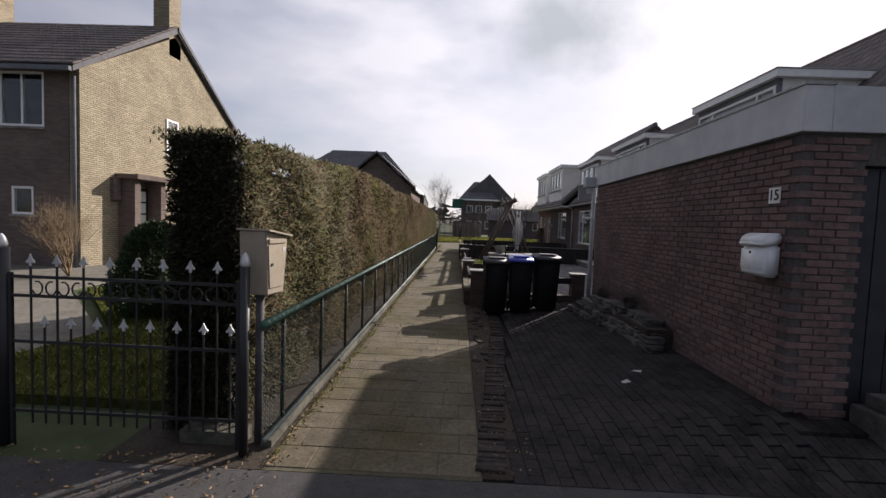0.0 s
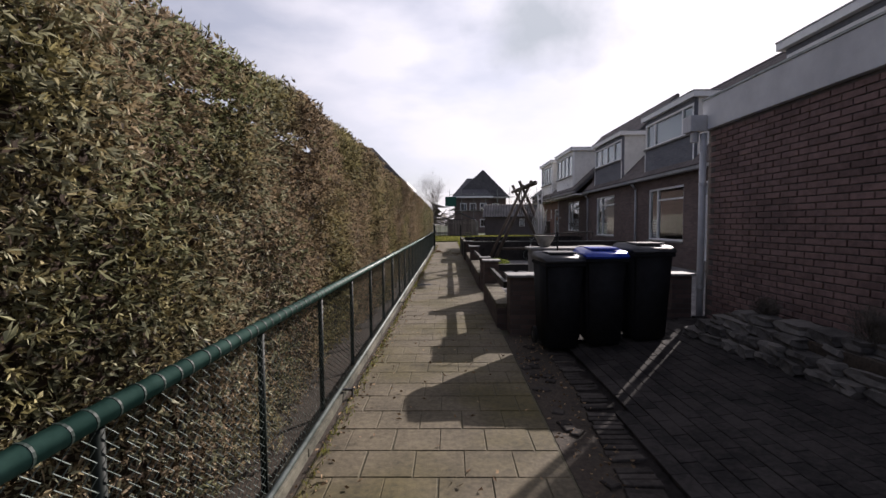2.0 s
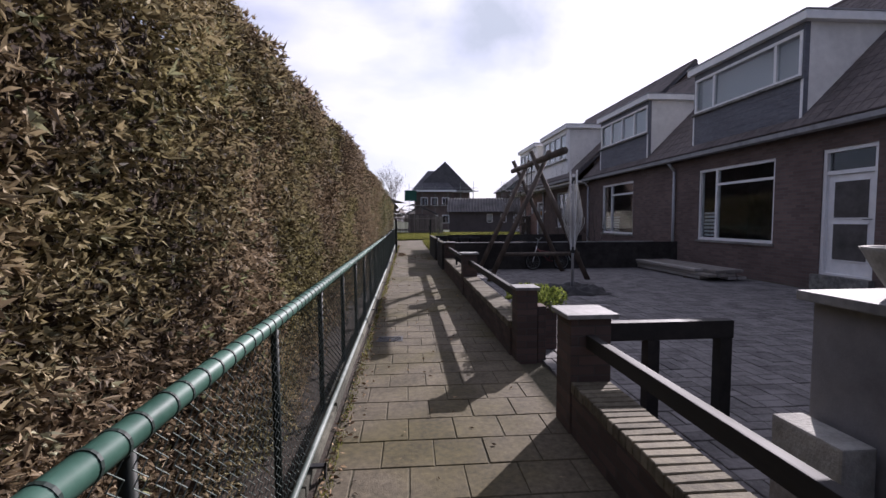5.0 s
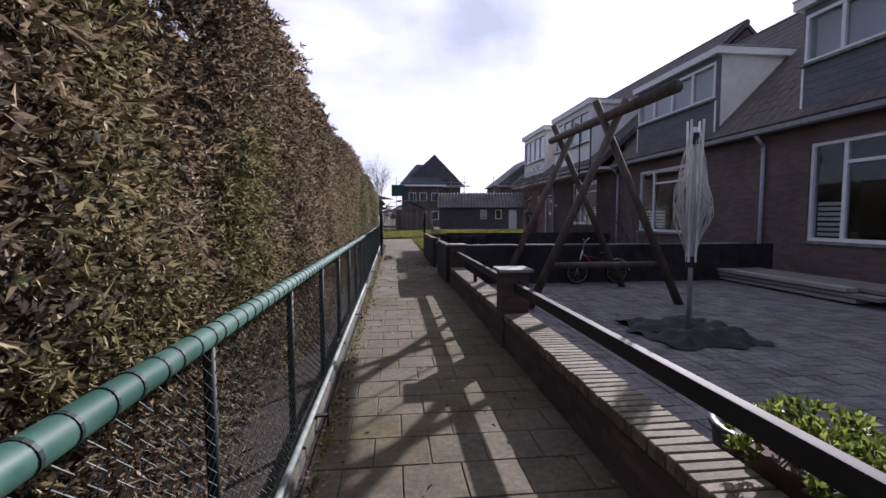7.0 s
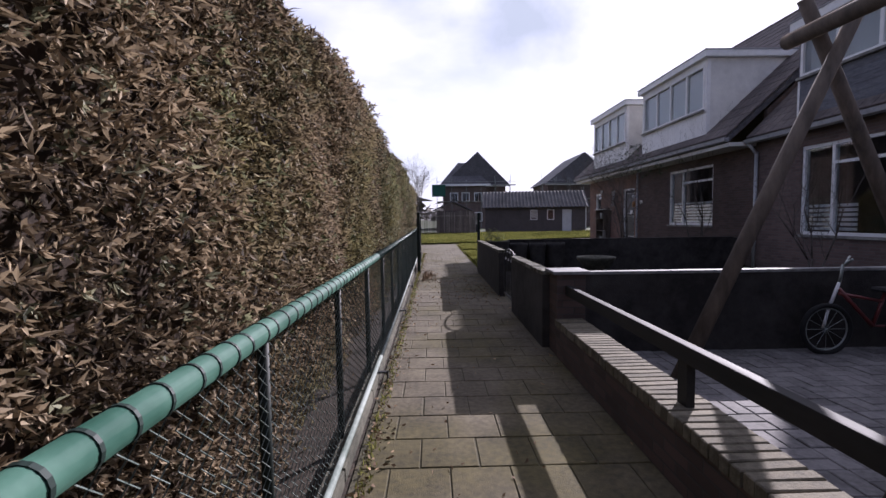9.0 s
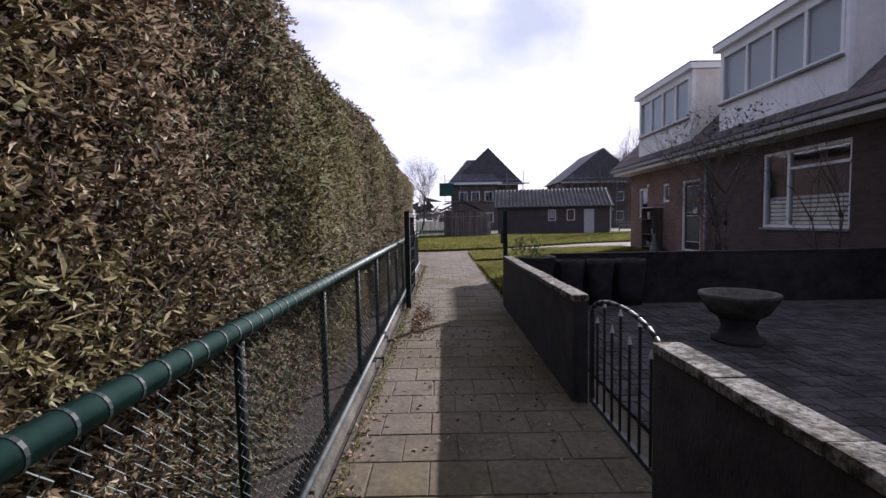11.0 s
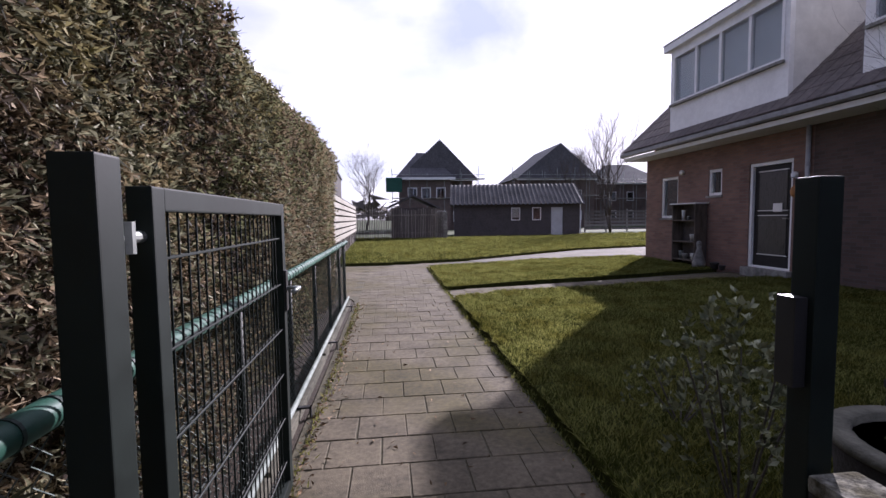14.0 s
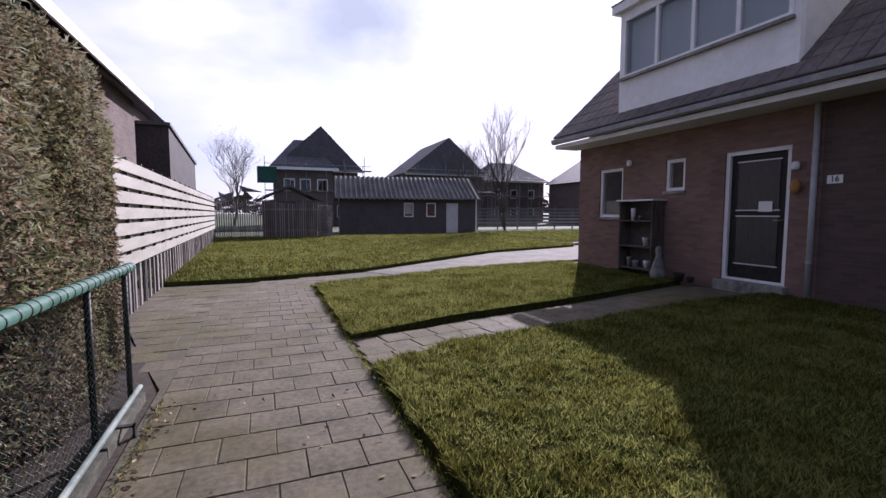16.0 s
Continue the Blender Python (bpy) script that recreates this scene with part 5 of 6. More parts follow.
part("verge", prism(BM(), [(LR, 8.74), (LY1 + 0.36, 5.74), (LY1 + 0.36, 5.6), (LR, 8.58)], "x", LX + 0.121, LX + 0.16), ROOF_DARK, house)
for cx, ww in ((-10.35, 0.45), (-17.5, 0.5)):
    part("chimney", box(BM(), cx - ww, LR - 0.35, 7.6, cx + 0.15 + (ww if cx < -12 else 0), LR + 0.35, 10.1), YELLOW_BRICK, house, "square brick chimney")
part("downpipe", tube(BM(), (LX - 0.1, LY0 - 0.06, 0), (LX - 0.1, LY0 - 0.06, 5.5), 0.05), DARK_CLAD, house, "", True)


def flat_window(parent, side, u0, u1, z0, z1, w, bars=0, frame_m=None):
    """Window facing -y (side x) or +x (side y) of the left house."""
    sgn = -1 if side == "x" else 1
    lo, hi = (w - 0.03, w + 0.06) if side == "x" else (w - 0.06, w + 0.03)
    f = part("window", wall_cells(BM(), side, u0, u1, z0, z1, lo, hi, [(u0 + 0.07, u1 - 0.07, z0 + 0.07, z1 - 0.07)]), frame_m or WHITE_PAINT, parent, "pale window frame")
    g = (lambda a, c, d, e, t0, t1: box(BM(), a, t0, d, c, t1, e)) if side == "x" else (lambda a, c, d, e, t0, t1: box(BM(), t0, a, d, t1, c, e))
    ob = part("pane", g(u0 + 0.071, u1 - 0.071, z0 + 0.071, z1 - 0.071, w + 0.0, w + 0.008), GLASS, f)
    ob.visible_shadow = False
    for i in range(bars):
        uu = u0 + (u1 - u0) * (i + 1) / (bars + 1)
        part("mullion", g(uu - 0.03, uu + 0.03, z0 + 0.07, z1 - 0.07, lo + 0.005, hi - 0.005), frame_m or WHITE_PAINT, f)
    part("sill", g(u0 - 0.05, u1 + 0.05, z0 - 0.07, z0 - 0.002, lo - 0.05 if side == "x" else hi - 0.02, lo + 0.02 if side == "x" else hi + 0.06), CONCRETE, f)
    return f


flat_window(house, "x", -12.6, -11.25, 4.05, 5.62, LY0 + 0.04, 1)
flat_window(house, "x", -12.27, -11.6, 1.5, 2.32, LY0 + 0.04)
flat_window(house, "x", -16, -14, 1.0, 2.6, LY0 + 0.04, 2)
b = BM()
box(b, LX - 0.06, 16.86, 3.87, LX + 0.001, 17.54, 5.18)
flat_window(house, "y", 16.85, 17.55, 3.85, 5.2, LX + 0.01)
part("dark_reveal", b, INSIDE, house)
porch = part("porch", box(box(box(BM(), LX + 0.001, 14.45, 0.0, LX + 0.55, 14.72, 2.75), LX + 0.001, 15.75, 0.0, LX + 0.55, 16.0, 2.75), LX + 0.001, 14.3, 2.75, LX + 0.75, 16.15, 2.9), BROWN_BRICK, house, "brick porch with a flat lid")
ldoor = part("door", box(BM(), LX + 0.05, 14.85, 0.05, LX + 0.1, 15.72, 2.5), DOOR_DARK, house, "dark door with small panes")
for i in range(4):
    for j in range(2):
        part("pane", box(BM(), LX + 0.101, 14.97 + j * 0.34, 0.85 + i * 0.4, LX + 0.108, 15.25 + j * 0.34, 1.19 + i * 0.4), CURTAIN, ldoor)
b = BM()
tube(b, (LX, 16.45, 2.0), (LX + 0.18, 16.45, 2.1), 0.015)
lamp = part("wall_lantern", lathe(b, [(0.03, 2.1), (0.06, 2.14), (0.1, 2.38), (0.12, 2.4), (0.02, 2.52)], 8, (LX + 0.2, 16.45)), BLACK_STEEL)
tagged(lamp, "black wall lantern beside the porch", "lantern")
b = BM()
box(b, LX, 14.1, 2.05, LX + 0.14, 14.4, 2.75, 0.01)
tagged(part("wall_box", b, BROWN_BRICK), "small grey box mounted on the brick gable", "box")

# ---- things in the yards ----
random.seed(11)
stone_meshes = []
for s in range(6):
    b = BM()
    bmesh.ops.create_cube(b, size=1)
    bmesh.ops.subdivide_edges(b, edges=list(b.edges), cuts=2, use_grid_fill=True)
    for v in b.verts:
        v.co *= 1 - 0.10 * max(0, v.co.length - 0.62) * 4
        v.co += Vector((noise.noise(v.co * 2 + Vector((s * 5, 0, 0))), noise.noise(v.co * 2 + Vector((0, s * 5, 3))), 0.6 * noise.noise(v.co * 2 + Vector((2, 0, s * 5))))) * 0.16
    me = bpy.data.meshes.new("stone")
    b.to_mesh(me)
    b.free()
    me.materials.append(STONE)
    stone_meshes.append(me)
for course in range(4):
    y = 5.6 + course * 0.1
    while y < 8.6 - course * 0.2:
        ln = random.uniform(0.17, 0.36)
        out_x = GX - 0.42 + course * 0.06 + 0.1 * math.sin(y * 1.3)
        o = new("stone", stone_meshes[random.randrange(6)])
        o.matrix_world = pose(out_x + random.uniform(-0.03, 0.03), y + ln / 2, drive_rise(out_x, y) - 0.03 + 0.055 + course * 0.083, random.uniform(-3, 3), random.uniform(-3, 3), random.uniform(-10, 10)) @ Matrix.Diagonal((0.23, ln, 0.106, 1))
        tagged(o, "rough grey fieldstone in the low stacked bed by the garage", "stone", "stacked stones")
        y += ln + 0.01
b = BM()
box(b, GX - 0.34, 5.8, 0.1, GX - 0.012, 8.4, 0.46, 0.03)
tagged(part("planting_bed", b, SOIL), "dark soil fill of the stone-edged bed", "soil")
branchy("dry_shrub", "small leafless shrub in the stone bed", "shrub", (GX - 0.2, 6.8, 0.44), 0.4, 0.5, 3, 3, BARK, 31, 0.7, 0.012, 7)
branchy("dry_shrub", "small leafless shrub in the stone bed", "shrub", (GX - 0.2, 7.9, 0.44), 0.3, 0.5, 3, 3, BARK, 32, 0.7, 0.012, 7)
b = BM()
box(b, 4.12, 3.45, -0.05, 4.66, 3.78, 0.36, 0.02)
box(b, 4.2, 3.48, 0.361, 4.62, 3.74, 0.47, 0.02)
tagged(part("stone_block", b, STONE), "stacked pale stone block beside the garage door", "block")

par = thing("rotary_clothes_dryer", "folded rotary clothes dryer with loose pale cords", "clothes dryer", (3.13, 17.4, 0))
part("pole", tube(BM(), (0, 0, 0.05), (0, 0, 2.2), 0.024, seg=14), PIPE_GREY, par, "grey metal pole", True)
part("hub", tube(BM(), (0, 0, 0.72), (0, 0, 0.84), 0.045, seg=14), BLACK_STEEL, par)
part("hub", tube(BM(), (0, 0, 2.02), (0, 0, 2.14), 0.04, seg=14), BLACK_STEEL, par)
for i in range(4):
    a = i * math.pi / 2 + 0.5
    part("arm", tube(BM(), (0.045 * math.cos(a), 0.045 * math.sin(a), 0.78), (0.085 * math.cos(a), 0.085 * math.sin(a), 2.27), 0.013, seg=8), WHITE_PLASTIC, par, "pale tube arm")
for i in range(64):
    a, bulge, z0, z1 = random.uniform(0, 6.28), random.uniform(0.05, 0.17), random.uniform(0.85, 1.1), random.uniform(1.6, 2.2)
    pts = [Vector(((0.05 + bulge * math.sin(math.pi * s) ** 1.5) * math.cos(a + 0.3 * s), (0.05 + bulge * math.sin(math.pi * s) ** 1.5) * math.sin(a + 0.3 * s), z0 + (z1 - z0) * s)) for s in np.linspace(0, 1, 8)]
    part("cord", sweep(BM(), pts, 0.0045, 5), CANVAS, par)
b = BM()
bmesh.ops.create_grid(b, x_segments=26, y_segments=26, size=0.56)
for v in b.verts:
    edge = max(abs(v.co.x), abs(v.co.y)) / 0.56
    v.co.z = max(0.0, 0.07 * (1 - edge ** 4) + 0.09 * noise.noise(v.co * 6)) + 0.012
    v.co.x *= 1 + 0.3 * noise.noise(Vector((v.co.y * 4, 1, 0)))
    v.co.y *= 1 + 0.3 * noise.noise(Vector((v.co.x * 4, 5, 0)))
part("base_cover", b, TARP, par, "crumpled dark cover over the foot", True)
part("foot", box(box(BM(), -0.4, -0.05, 0.0, 0.4, 0.05, 0.05), -0.05, -0.4, 0.0, 0.05, 0.4, 0.05), BLACK_STEEL, par)

sw = thing("log_swing_frame", "tall garden swing frame of weathered round logs", "swing frame", (2.95, 19.75, 0))
for s in (-0.8, 0.85):
    for q in (-1, 1):
        part("leg", tube(BM(), (q * 1.15, s + 0.035 * q, -0.05), (-q * 0.2, s + 0.035 * q, 2.86), 0.06, 0.05, 12), LOG, sw, "", True)
part("brace", tube(BM(), (-0.85, -0.7, 0.58), (0.95, -0.7, 0.58), 0.045, seg=10), LOG, sw, "", True)
part("top_beam", tube(BM(), (0.06, -2.2, 2.66), (-0.16, 1.1, 2.62), 0.07, 0.06, 12), LOG, sw, "", True)
for s in (-0.3, 0.1):
    part("rope", tube(BM(), (-0.05, s, 1.75), (-0.05, s, 2.58), 0.012, seg=6), BLACK_STEEL, sw)

deck = thing("plank_stack", "low stack of grey timber planks along the house wall", "planks", (6.8, 20.5, 0), 0)
for i in range(12):
    lay_z, col = i // 4, i % 4
    part("plank", box(BM(), -0.35 + col * 0.24 - lay_z * 0.03, -2.1 + random.uniform(-0.3, 0.3), lay_z * 0.075 + 0.03, -0.35 + col * 0.24 + 0.2 - lay_z * 0.03, 2.2 + random.uniform(-0.5, 0.5), lay_z * 0.075 + 0.09, 0.005), DECK, deck)
part("bearer", box(box(BM(), -0.4, -1.5, -0.04, 0.7, -1.42, 0.029), -0.4, 1.5, -0.04, 0.7, 1.58, 0.029), LOG, deck)

planter = thing("brick_planter", "low dark brick planter beside the wall pier", "planter", (1.29, 13.62, 0))
part("walls", box(box(box(box(BM(), 0.0, 0.0, -0.1, 0.05, 0.8, 0.4), 0.21, 0.0, -0.1, 0.26, 0.8, 0.4), 0.051, 0.0, -0.1, 0.209, 0.05, 0.4), 0.051, 0.75, -0.1, 0.209, 0.8, 0.4), YARD_BRICK, planter)
part("soil_fill", box(BM(), 0.052, 0.051, 0, 0.208, 0.749, 0.36), SOIL, planter)
b = BM()
box(b, 1.25, 13.28, -0.1, 1.33, 13.46, 0.52, 0.006)
tagged(part("brick_stub", b, YARD_BRICK), "low brick stub beside the wall pier", "wall")


def shrub(at, r, h, count, material, label, leaf=(0.05, 0.014), name="shrub"):
    s = thing(name, label, "shrub", at)
    for i in range(7):
        a = i * 0.9
        part("stem", tube(BM(), (0, 0, -0.03), (r * 0.6 * math.cos(a), r * 0.6 * math.sin(a), h * 0.7), 0.006, 0.003, 6), BARK, s)
    a, u = rng.uniform(0, 2 * math.pi, count), rng.uniform(0, 1, count)
    rad = r * np.sqrt(rng.uniform(0.1, 1, count)) * (0.75 + 0.25 * np.sin(a * 3))
    z = h * (0.35 + 0.65 * u) * (1 - 0.35 * (rad / r) ** 2)
    v, f = leaf_cloud(np.c_[rad * np.cos(a), rad * np.sin(a), z], np.c_[np.cos(a) * 0.6, np.sin(a) * 0.6, np.ones(count)], leaf[0], leaf[1], 0.6, 0, 4)
    raw("leaves", v, f, material, s, "", "", "")
    return s


shrub((1.46, 13.85, 0.33), 0.34, 0.3, 620, SHRUB_LEAF, "bright yellow-green leafy shrub in the brick planter", (0.034, 0.0105))
shrub((1.42, 14.25, 0.33), 0.27, 0.26, 440, SHRUB_LEAF, "bright yellow-green leafy shrub beside the pier", (0.034, 0.0105))
pot = thing("metal_tub", "dark round tub standing behind the low wall", "tub", (1.58, 14.62, -0.02))
part("body", lathe(BM(), [(0.17, 0), (0.2, 0.1), (0.22, 0.34), (0.235, 0.36), (0.235, 0.38), (0.2, 0.38), (0.19, 0.33), (0.02, 0.32)], 24), BLACK_STEEL, pot, "", True)
tub = thing("stone_tub", "grey weathered stone tub with small green plants", "tub", (1.47, 27.93, -0.02))
part("body", lathe(BM(), [(0.18, 0), (0.21, 0.2), (0.25, 0.64), (0.265, 0.7), (0.265, 0.72), (0.22, 0.72), (0.21, 0.64), (0.02, 0.62)], 28), DARK_WALL, tub, "", True)
part("rim", lathe(BM(), [(0.262, 0.71), (0.272, 0.715), (0.272, 0.735), (0.215, 0.735), (0.215, 0.71)], 28), MOSSY, tub, "", True)
shrub((1.47, 27.93, 0.58), 0.16, 0.16, 60, SHRUB_LEAF, "small green seedlings in the stone tub", (0.04, 0.012))
for tx, tr in ((1.97, 0.21), (2.42, 0.2), (2.86, 0.22)):
    tub2 = thing("stone_tub", "dark weathered stone tub in a row before the lawn", "tub", (tx, 27.98, -0.02), group="row of stone tubs")
    part("body", lathe(BM(), [(tr * 0.7, 0), (tr * 0.82, 0.2), (tr * 0.97, 0.6), (tr, 0.67), (tr * 0.86, 0.67), (tr * 0.83, 0.6), (0.02, 0.585)], 24), DARK_WALL, tub2, "", True)
    part("soil_fill", lathe(BM(), [(tr * 0.82, 0.6), (0.1, 0.61), (0.005, 0.612)], 20), SOIL, tub2)
shrub((1.45, 28.62, 0.04), 0.34, 0.98, 330, DULL_LEAF, "sparse young shrub with small leaves at the lawn edge", (0.034, 0.012))
shrub((1.05 + 0.75, 29.5, 0.04), 0.35, 0.4, 90, DULL_LEAF, "sparse young shrub with small leaves at the lawn edge", (0.028, 0.011))
garden_tree = branchy("garden_tree", "low bushy garden tree with sparse dry leaves", "tree", (5.25, 29.6, 0), 3.1, 0.6, 3, 3, BARK, 9, 0.4, 0.03, 3)
k = 560
a, u = rng.uniform(0, 2 * math.pi, k), rng.uniform(0, 1, k)
rr = 1.1 * np.sqrt(rng.uniform(0, 1, k))
v, f = leaf_cloud(np.c_[rr * np.cos(a), rr * np.sin(a), 2.3 + 0.95 * u * (1 - 0.3 * (rr / 1.1) ** 2)], rng.normal(0, 1, (k, 3)), 0.06, 0.016, 0.5, 0, 1)
raw("leaves", v, f, CONIFER_LEAF, garden_tree, "sparse small dark leaves")
branchy("bare_shrub", "leafless twiggy shrub before the house window", "shrub", (7.0, 25.4, 0), 2.6, 0.4, 3, 2, BARK, 4, 0.3, 0.02, 3)
branchy("bare_shrub", "leafless twiggy shrub before the house window", "shrub", (7.3, 29.6, 0), 3.4, 0.4, 3, 2, BARK, 14, 0.3, 0.02, 3)

wash = thing("washing_pole", "thin dark washing pole with a cross arm", "pole", (1.9, 9.98, -0.02))
part("shaft", tube(BM(), (0, 0, -0.03), (0, 0, 1.32), 0.011, seg=10), RUBBER, wash)
part("cross_arm", tube(BM(), (-0.4, 0, 1.28), (0.5, 0, 1.32), 0.007, seg=8), RUBBER, wash)

shelf = thing("garden_shelf", "weathered wooden shelf with pots against the brick wall", "shelf", (7.7, 37.85, 0.04))
part("side", box(BM(), -0.15, -0.46, 0, 0.15, -0.43, 1.55, 0.003), LOG, shelf)
part("side", box(BM(), -0.15, 0.43, 0, 0.15, 0.46, 1.55, 0.003), LOG, shelf)
for z in (0.12, 0.58, 1.12):
    part("board", box(BM(), -0.15, -0.429, z, 0.15, 0.429, z + 0.025), LOG, shelf)
part("board", box(BM(), -0.2, -0.5, 1.551, 0.19, 0.5, 1.58), CREAM_WALL, shelf, "pale top board")
part("back", box(BM(), 0.151, -0.46, 0, 0.165, 0.46, 1.55), SHED_BOARD, shelf)
for px, py, z, r, h2, m in ((0, 0.2, 1.145, 0.05, 0.26, WHITE_PLASTIC), (0, 0.0, 1.145, 0.04, 0.1, GALV), (0.02, -0.15, 0.605, 0.07, 0.18, CANVAS), (0, -0.2, 0.145, 0.06, 0.16, WHITE_PLASTIC), (0, 0.1, 0.145, 0.07, 0.14, CONCRETE), (0, 0.28, 0.145, 0.05, 0.2, GALV)):
    o = part("pot", lathe(BM(), [(r * 0.7, 0), (r, h2 * 0.8), (r * 1.1, h2), (r * 0.9, h2), (r * 0.8, h2 * 0.85)], 14), m, None, "", True)
    o.location = (7.7 + px, 37.85 + py, 0.04 + z)
    tagged(o, "small pot standing on the garden shelf", "pot", "shelf pots")
statue = part("garden_ornament", lathe(BM(), [(0.14, 0), (0.15, 0.1), (0.1, 0.3), (0.05, 0.45), (0.07, 0.55), (0.05, 0.62), (0.01, 0.64)], 16), CONCRETE, None, "", True)
statue.location = (7.5, 37.15, 0.05)
tagged(statue, "pale stone garden ornament by the wall", "ornament")
for px, r in ((36.75, 0.1), (36.5, 0.07)):
    o = part("flower_pot", lathe(BM(), [(r * 0.7, 0), (r, r * 1.3), (r * 1.1, r * 1.5), (r * 0.9, r * 1.5), (r * 0.8, r * 1.3)], 16), DARK_WALL, None, "", True)
    o.location = (7.6, px, 0.05)
    tagged(o, "small dark flower pot by the house wall", "pot")
for zz, yy in ((2.38, 38.35), (2.0, 34.95)):
    o = part("wall_lamp", lathe(BM(), [(0.05, 0), (0.06, 0.03), (0.06, 0.09), (0.03, 0.12)], 12), WHITE_PLASTIC, None, "", True)
    o.location = (FACE - 0.07, yy, zz)
    tagged(o, "small white wall lamp on brick", "lamp")

drain = thing("drain_cover", "rusty dark iron drain grating set in the path", "drain", (-0.2, 14.2, 0.001))
part("frame", wall_cells(BM(), "x", -0.15, 0.15, -0.11, 0.11, -0.003, 0.006, [(-0.125, 0.125, -0.085, 0.085)]), BLACK_STEEL, drain).matrix_basis = pose(0, 0, 0, -90)
for k in range(7):
    part("bar", box(BM(), -0.124, -0.08 + k * 0.0245, -0.002, 0.124, -0.08 + k * 0.0245 + 0.013, 0.005), BLACK_STEEL, drain)
bowl = thing("planter_bowl", "weathered grey stone planter bowl on the garden block", "planter", (1.84, 10.56, 1.06))
part("bowl", lathe(BM(), [(0.07, 0.0), (0.08, 0.03), (0.12, 0.1), (0.15, 0.16), (0.16, 0.18), (0.13, 0.18), (0.11, 0.14), (0.01, 0.13)], 22), CONCRETE, bowl, "", True)
part("soil_fill", lathe(BM(), [(0.118, 0.145), (0.06, 0.152), (0.005, 0.155)], 18), SOIL, bowl)


def ring(b, centre, r, thick, seg=28, around=8):
    """A hoop standing in the x-z plane."""
    rows = []
    for i in range(seg):
        a = 2 * math.pi * i / seg
        rows.append([b.verts.new((centre[0] + (r + thick * math.cos(q)) * math.cos(a), centre[1] + thick * math.sin(q), centre[2] + (r + thick * math.cos(q)) * math.sin(a))) for q in np.linspace(0, 2 * math.pi, around, endpoint=False)])
    for i in range(seg):
        for q in range(around):
            b.faces.new((rows[i][q], rows[(i + 1) % seg][q], rows[(i + 1) % seg][(q + 1) % around], rows[i][(q + 1) % around]))
    return b


RED_PAINT = surface("red_bicycle_paint", (0.09, 0.015, 0.015), (0.16, 0.03, 0.027), 9, 0.4, 0.03, spec=0.5)
bike = thing("child_bicycle", "small red child's bicycle with white parts leaning on the yard wall", "bicycle", (3.42, 21.08, -0.02))
for cx in (0.0, 0.78):
    wheel = part("wheel", ring(BM(), (cx, 0, 0.24), 0.215, 0.022), RUBBER, bike, "black tyre", True)
    part("rim", ring(BM(), (cx, 0, 0.24), 0.188, 0.007, 28, 6), GALV, wheel)
    spokes = BM()
    for k in range(12):
        a = k * math.pi / 6
        tube(spokes, (cx, 0, 0.24), (cx + 0.185 * math.cos(a), 0, 0.24 + 0.185 * math.sin(a)), 0.002, seg=4)
    part("spokes", spokes, GALV, wheel)
part("frame", tube(tube(tube(tube(BM(), (0.1, 0, 0.6), (0.42, 0, 0.26), 0.017), (0.1, 0, 0.56), (0.5, 0, 0.48), 0.014), (0.42, 0, 0.26), (0.52, 0, 0.56), 0.015), (0.42, 0.02, 0.26), (0.78, 0.03, 0.24), 0.01), RED_PAINT, bike, "red tubes", True)
part("fork", tube(tube(BM(), (0.1, 0, 0.66), (0.04, 0.035, 0.4), 0.013), (0.04, 0.035, 0.4), (0.0, 0.035, 0.24), 0.011), WHITE_PLASTIC, bike, "white fork", True)
part("handlebar", tube(tube(tube(BM(), (0.1, 0, 0.64), (0.13, 0, 0.82), 0.012), (0.13, -0.02, 0.82), (0.02, -0.2, 0.88), 0.011), (0.13, -0.02, 0.82), (0.24, 0.06, 0.88), 0.011), GALV, bike, "", True)
part("saddle", box(BM(), 0.44, -0.06, 0.57, 0.66, 0.06, 0.61, 0.02), RUBBER, bike, "", True)
part("mudguard", prism(BM(), [(0.78 + 0.25 * math.cos(a), 0.24 + 0.25 * math.sin(a)) for a in np.linspace(0.1, 2.4, 12)] + [(0.78 + 0.243 * math.cos(a), 0.24 + 0.243 * math.sin(a)) for a in np.linspace(2.4, 0.1, 12)], "y", -0.028, 0.028), WHITE_PLASTIC, bike, "white mudguard")
b = BM()
box(b, FACE + 0.06, 35.34, 1.36, FACE + 0.066, 35.56, 1.53)
tagged(part("door_notice", b, PLATE), "small white paper notice on the dark door", "notice")
b = lathe(BM(), [(0.005, 0.0), (0.06, 0.04), (0.075, 0.12), (0.06, 0.2), (0.005, 0.25)], 14)
lantern = part("wall_ornament", b, surface("terracotta_glaze", (0.30, 0.13, 0.04), (0.45, 0.22, 0.07), 8, 0.5, 0.1), None, "", True)
lantern.location = (FACE - 0.074, 34.93, 1.62)
tagged(lantern, "small orange clay ornament hung beside the door", "ornament")
for px, py, turn in ((2.63, 4.68, 20), (2.86, 4.98, -40)):
    b = BM()
    b.faces.new([b.verts.new(p) for p in ((-0.05, -0.03, 0.006), (0.05, -0.025, 0.002), (0.045, 0.03, 0.012), (-0.04, 0.028, 0.003))])
    bmesh.ops.solidify(b, geom=list(b.faces), thickness=0.001)
    o = part("paper_scrap", b, PLATE)
    o.matrix_world = pose(px, py, drive_rise(px, py) + 0.003, 0, -6, turn)
    tagged(o, "scrap of white paper on the dark drive", "litter", "paper scraps")

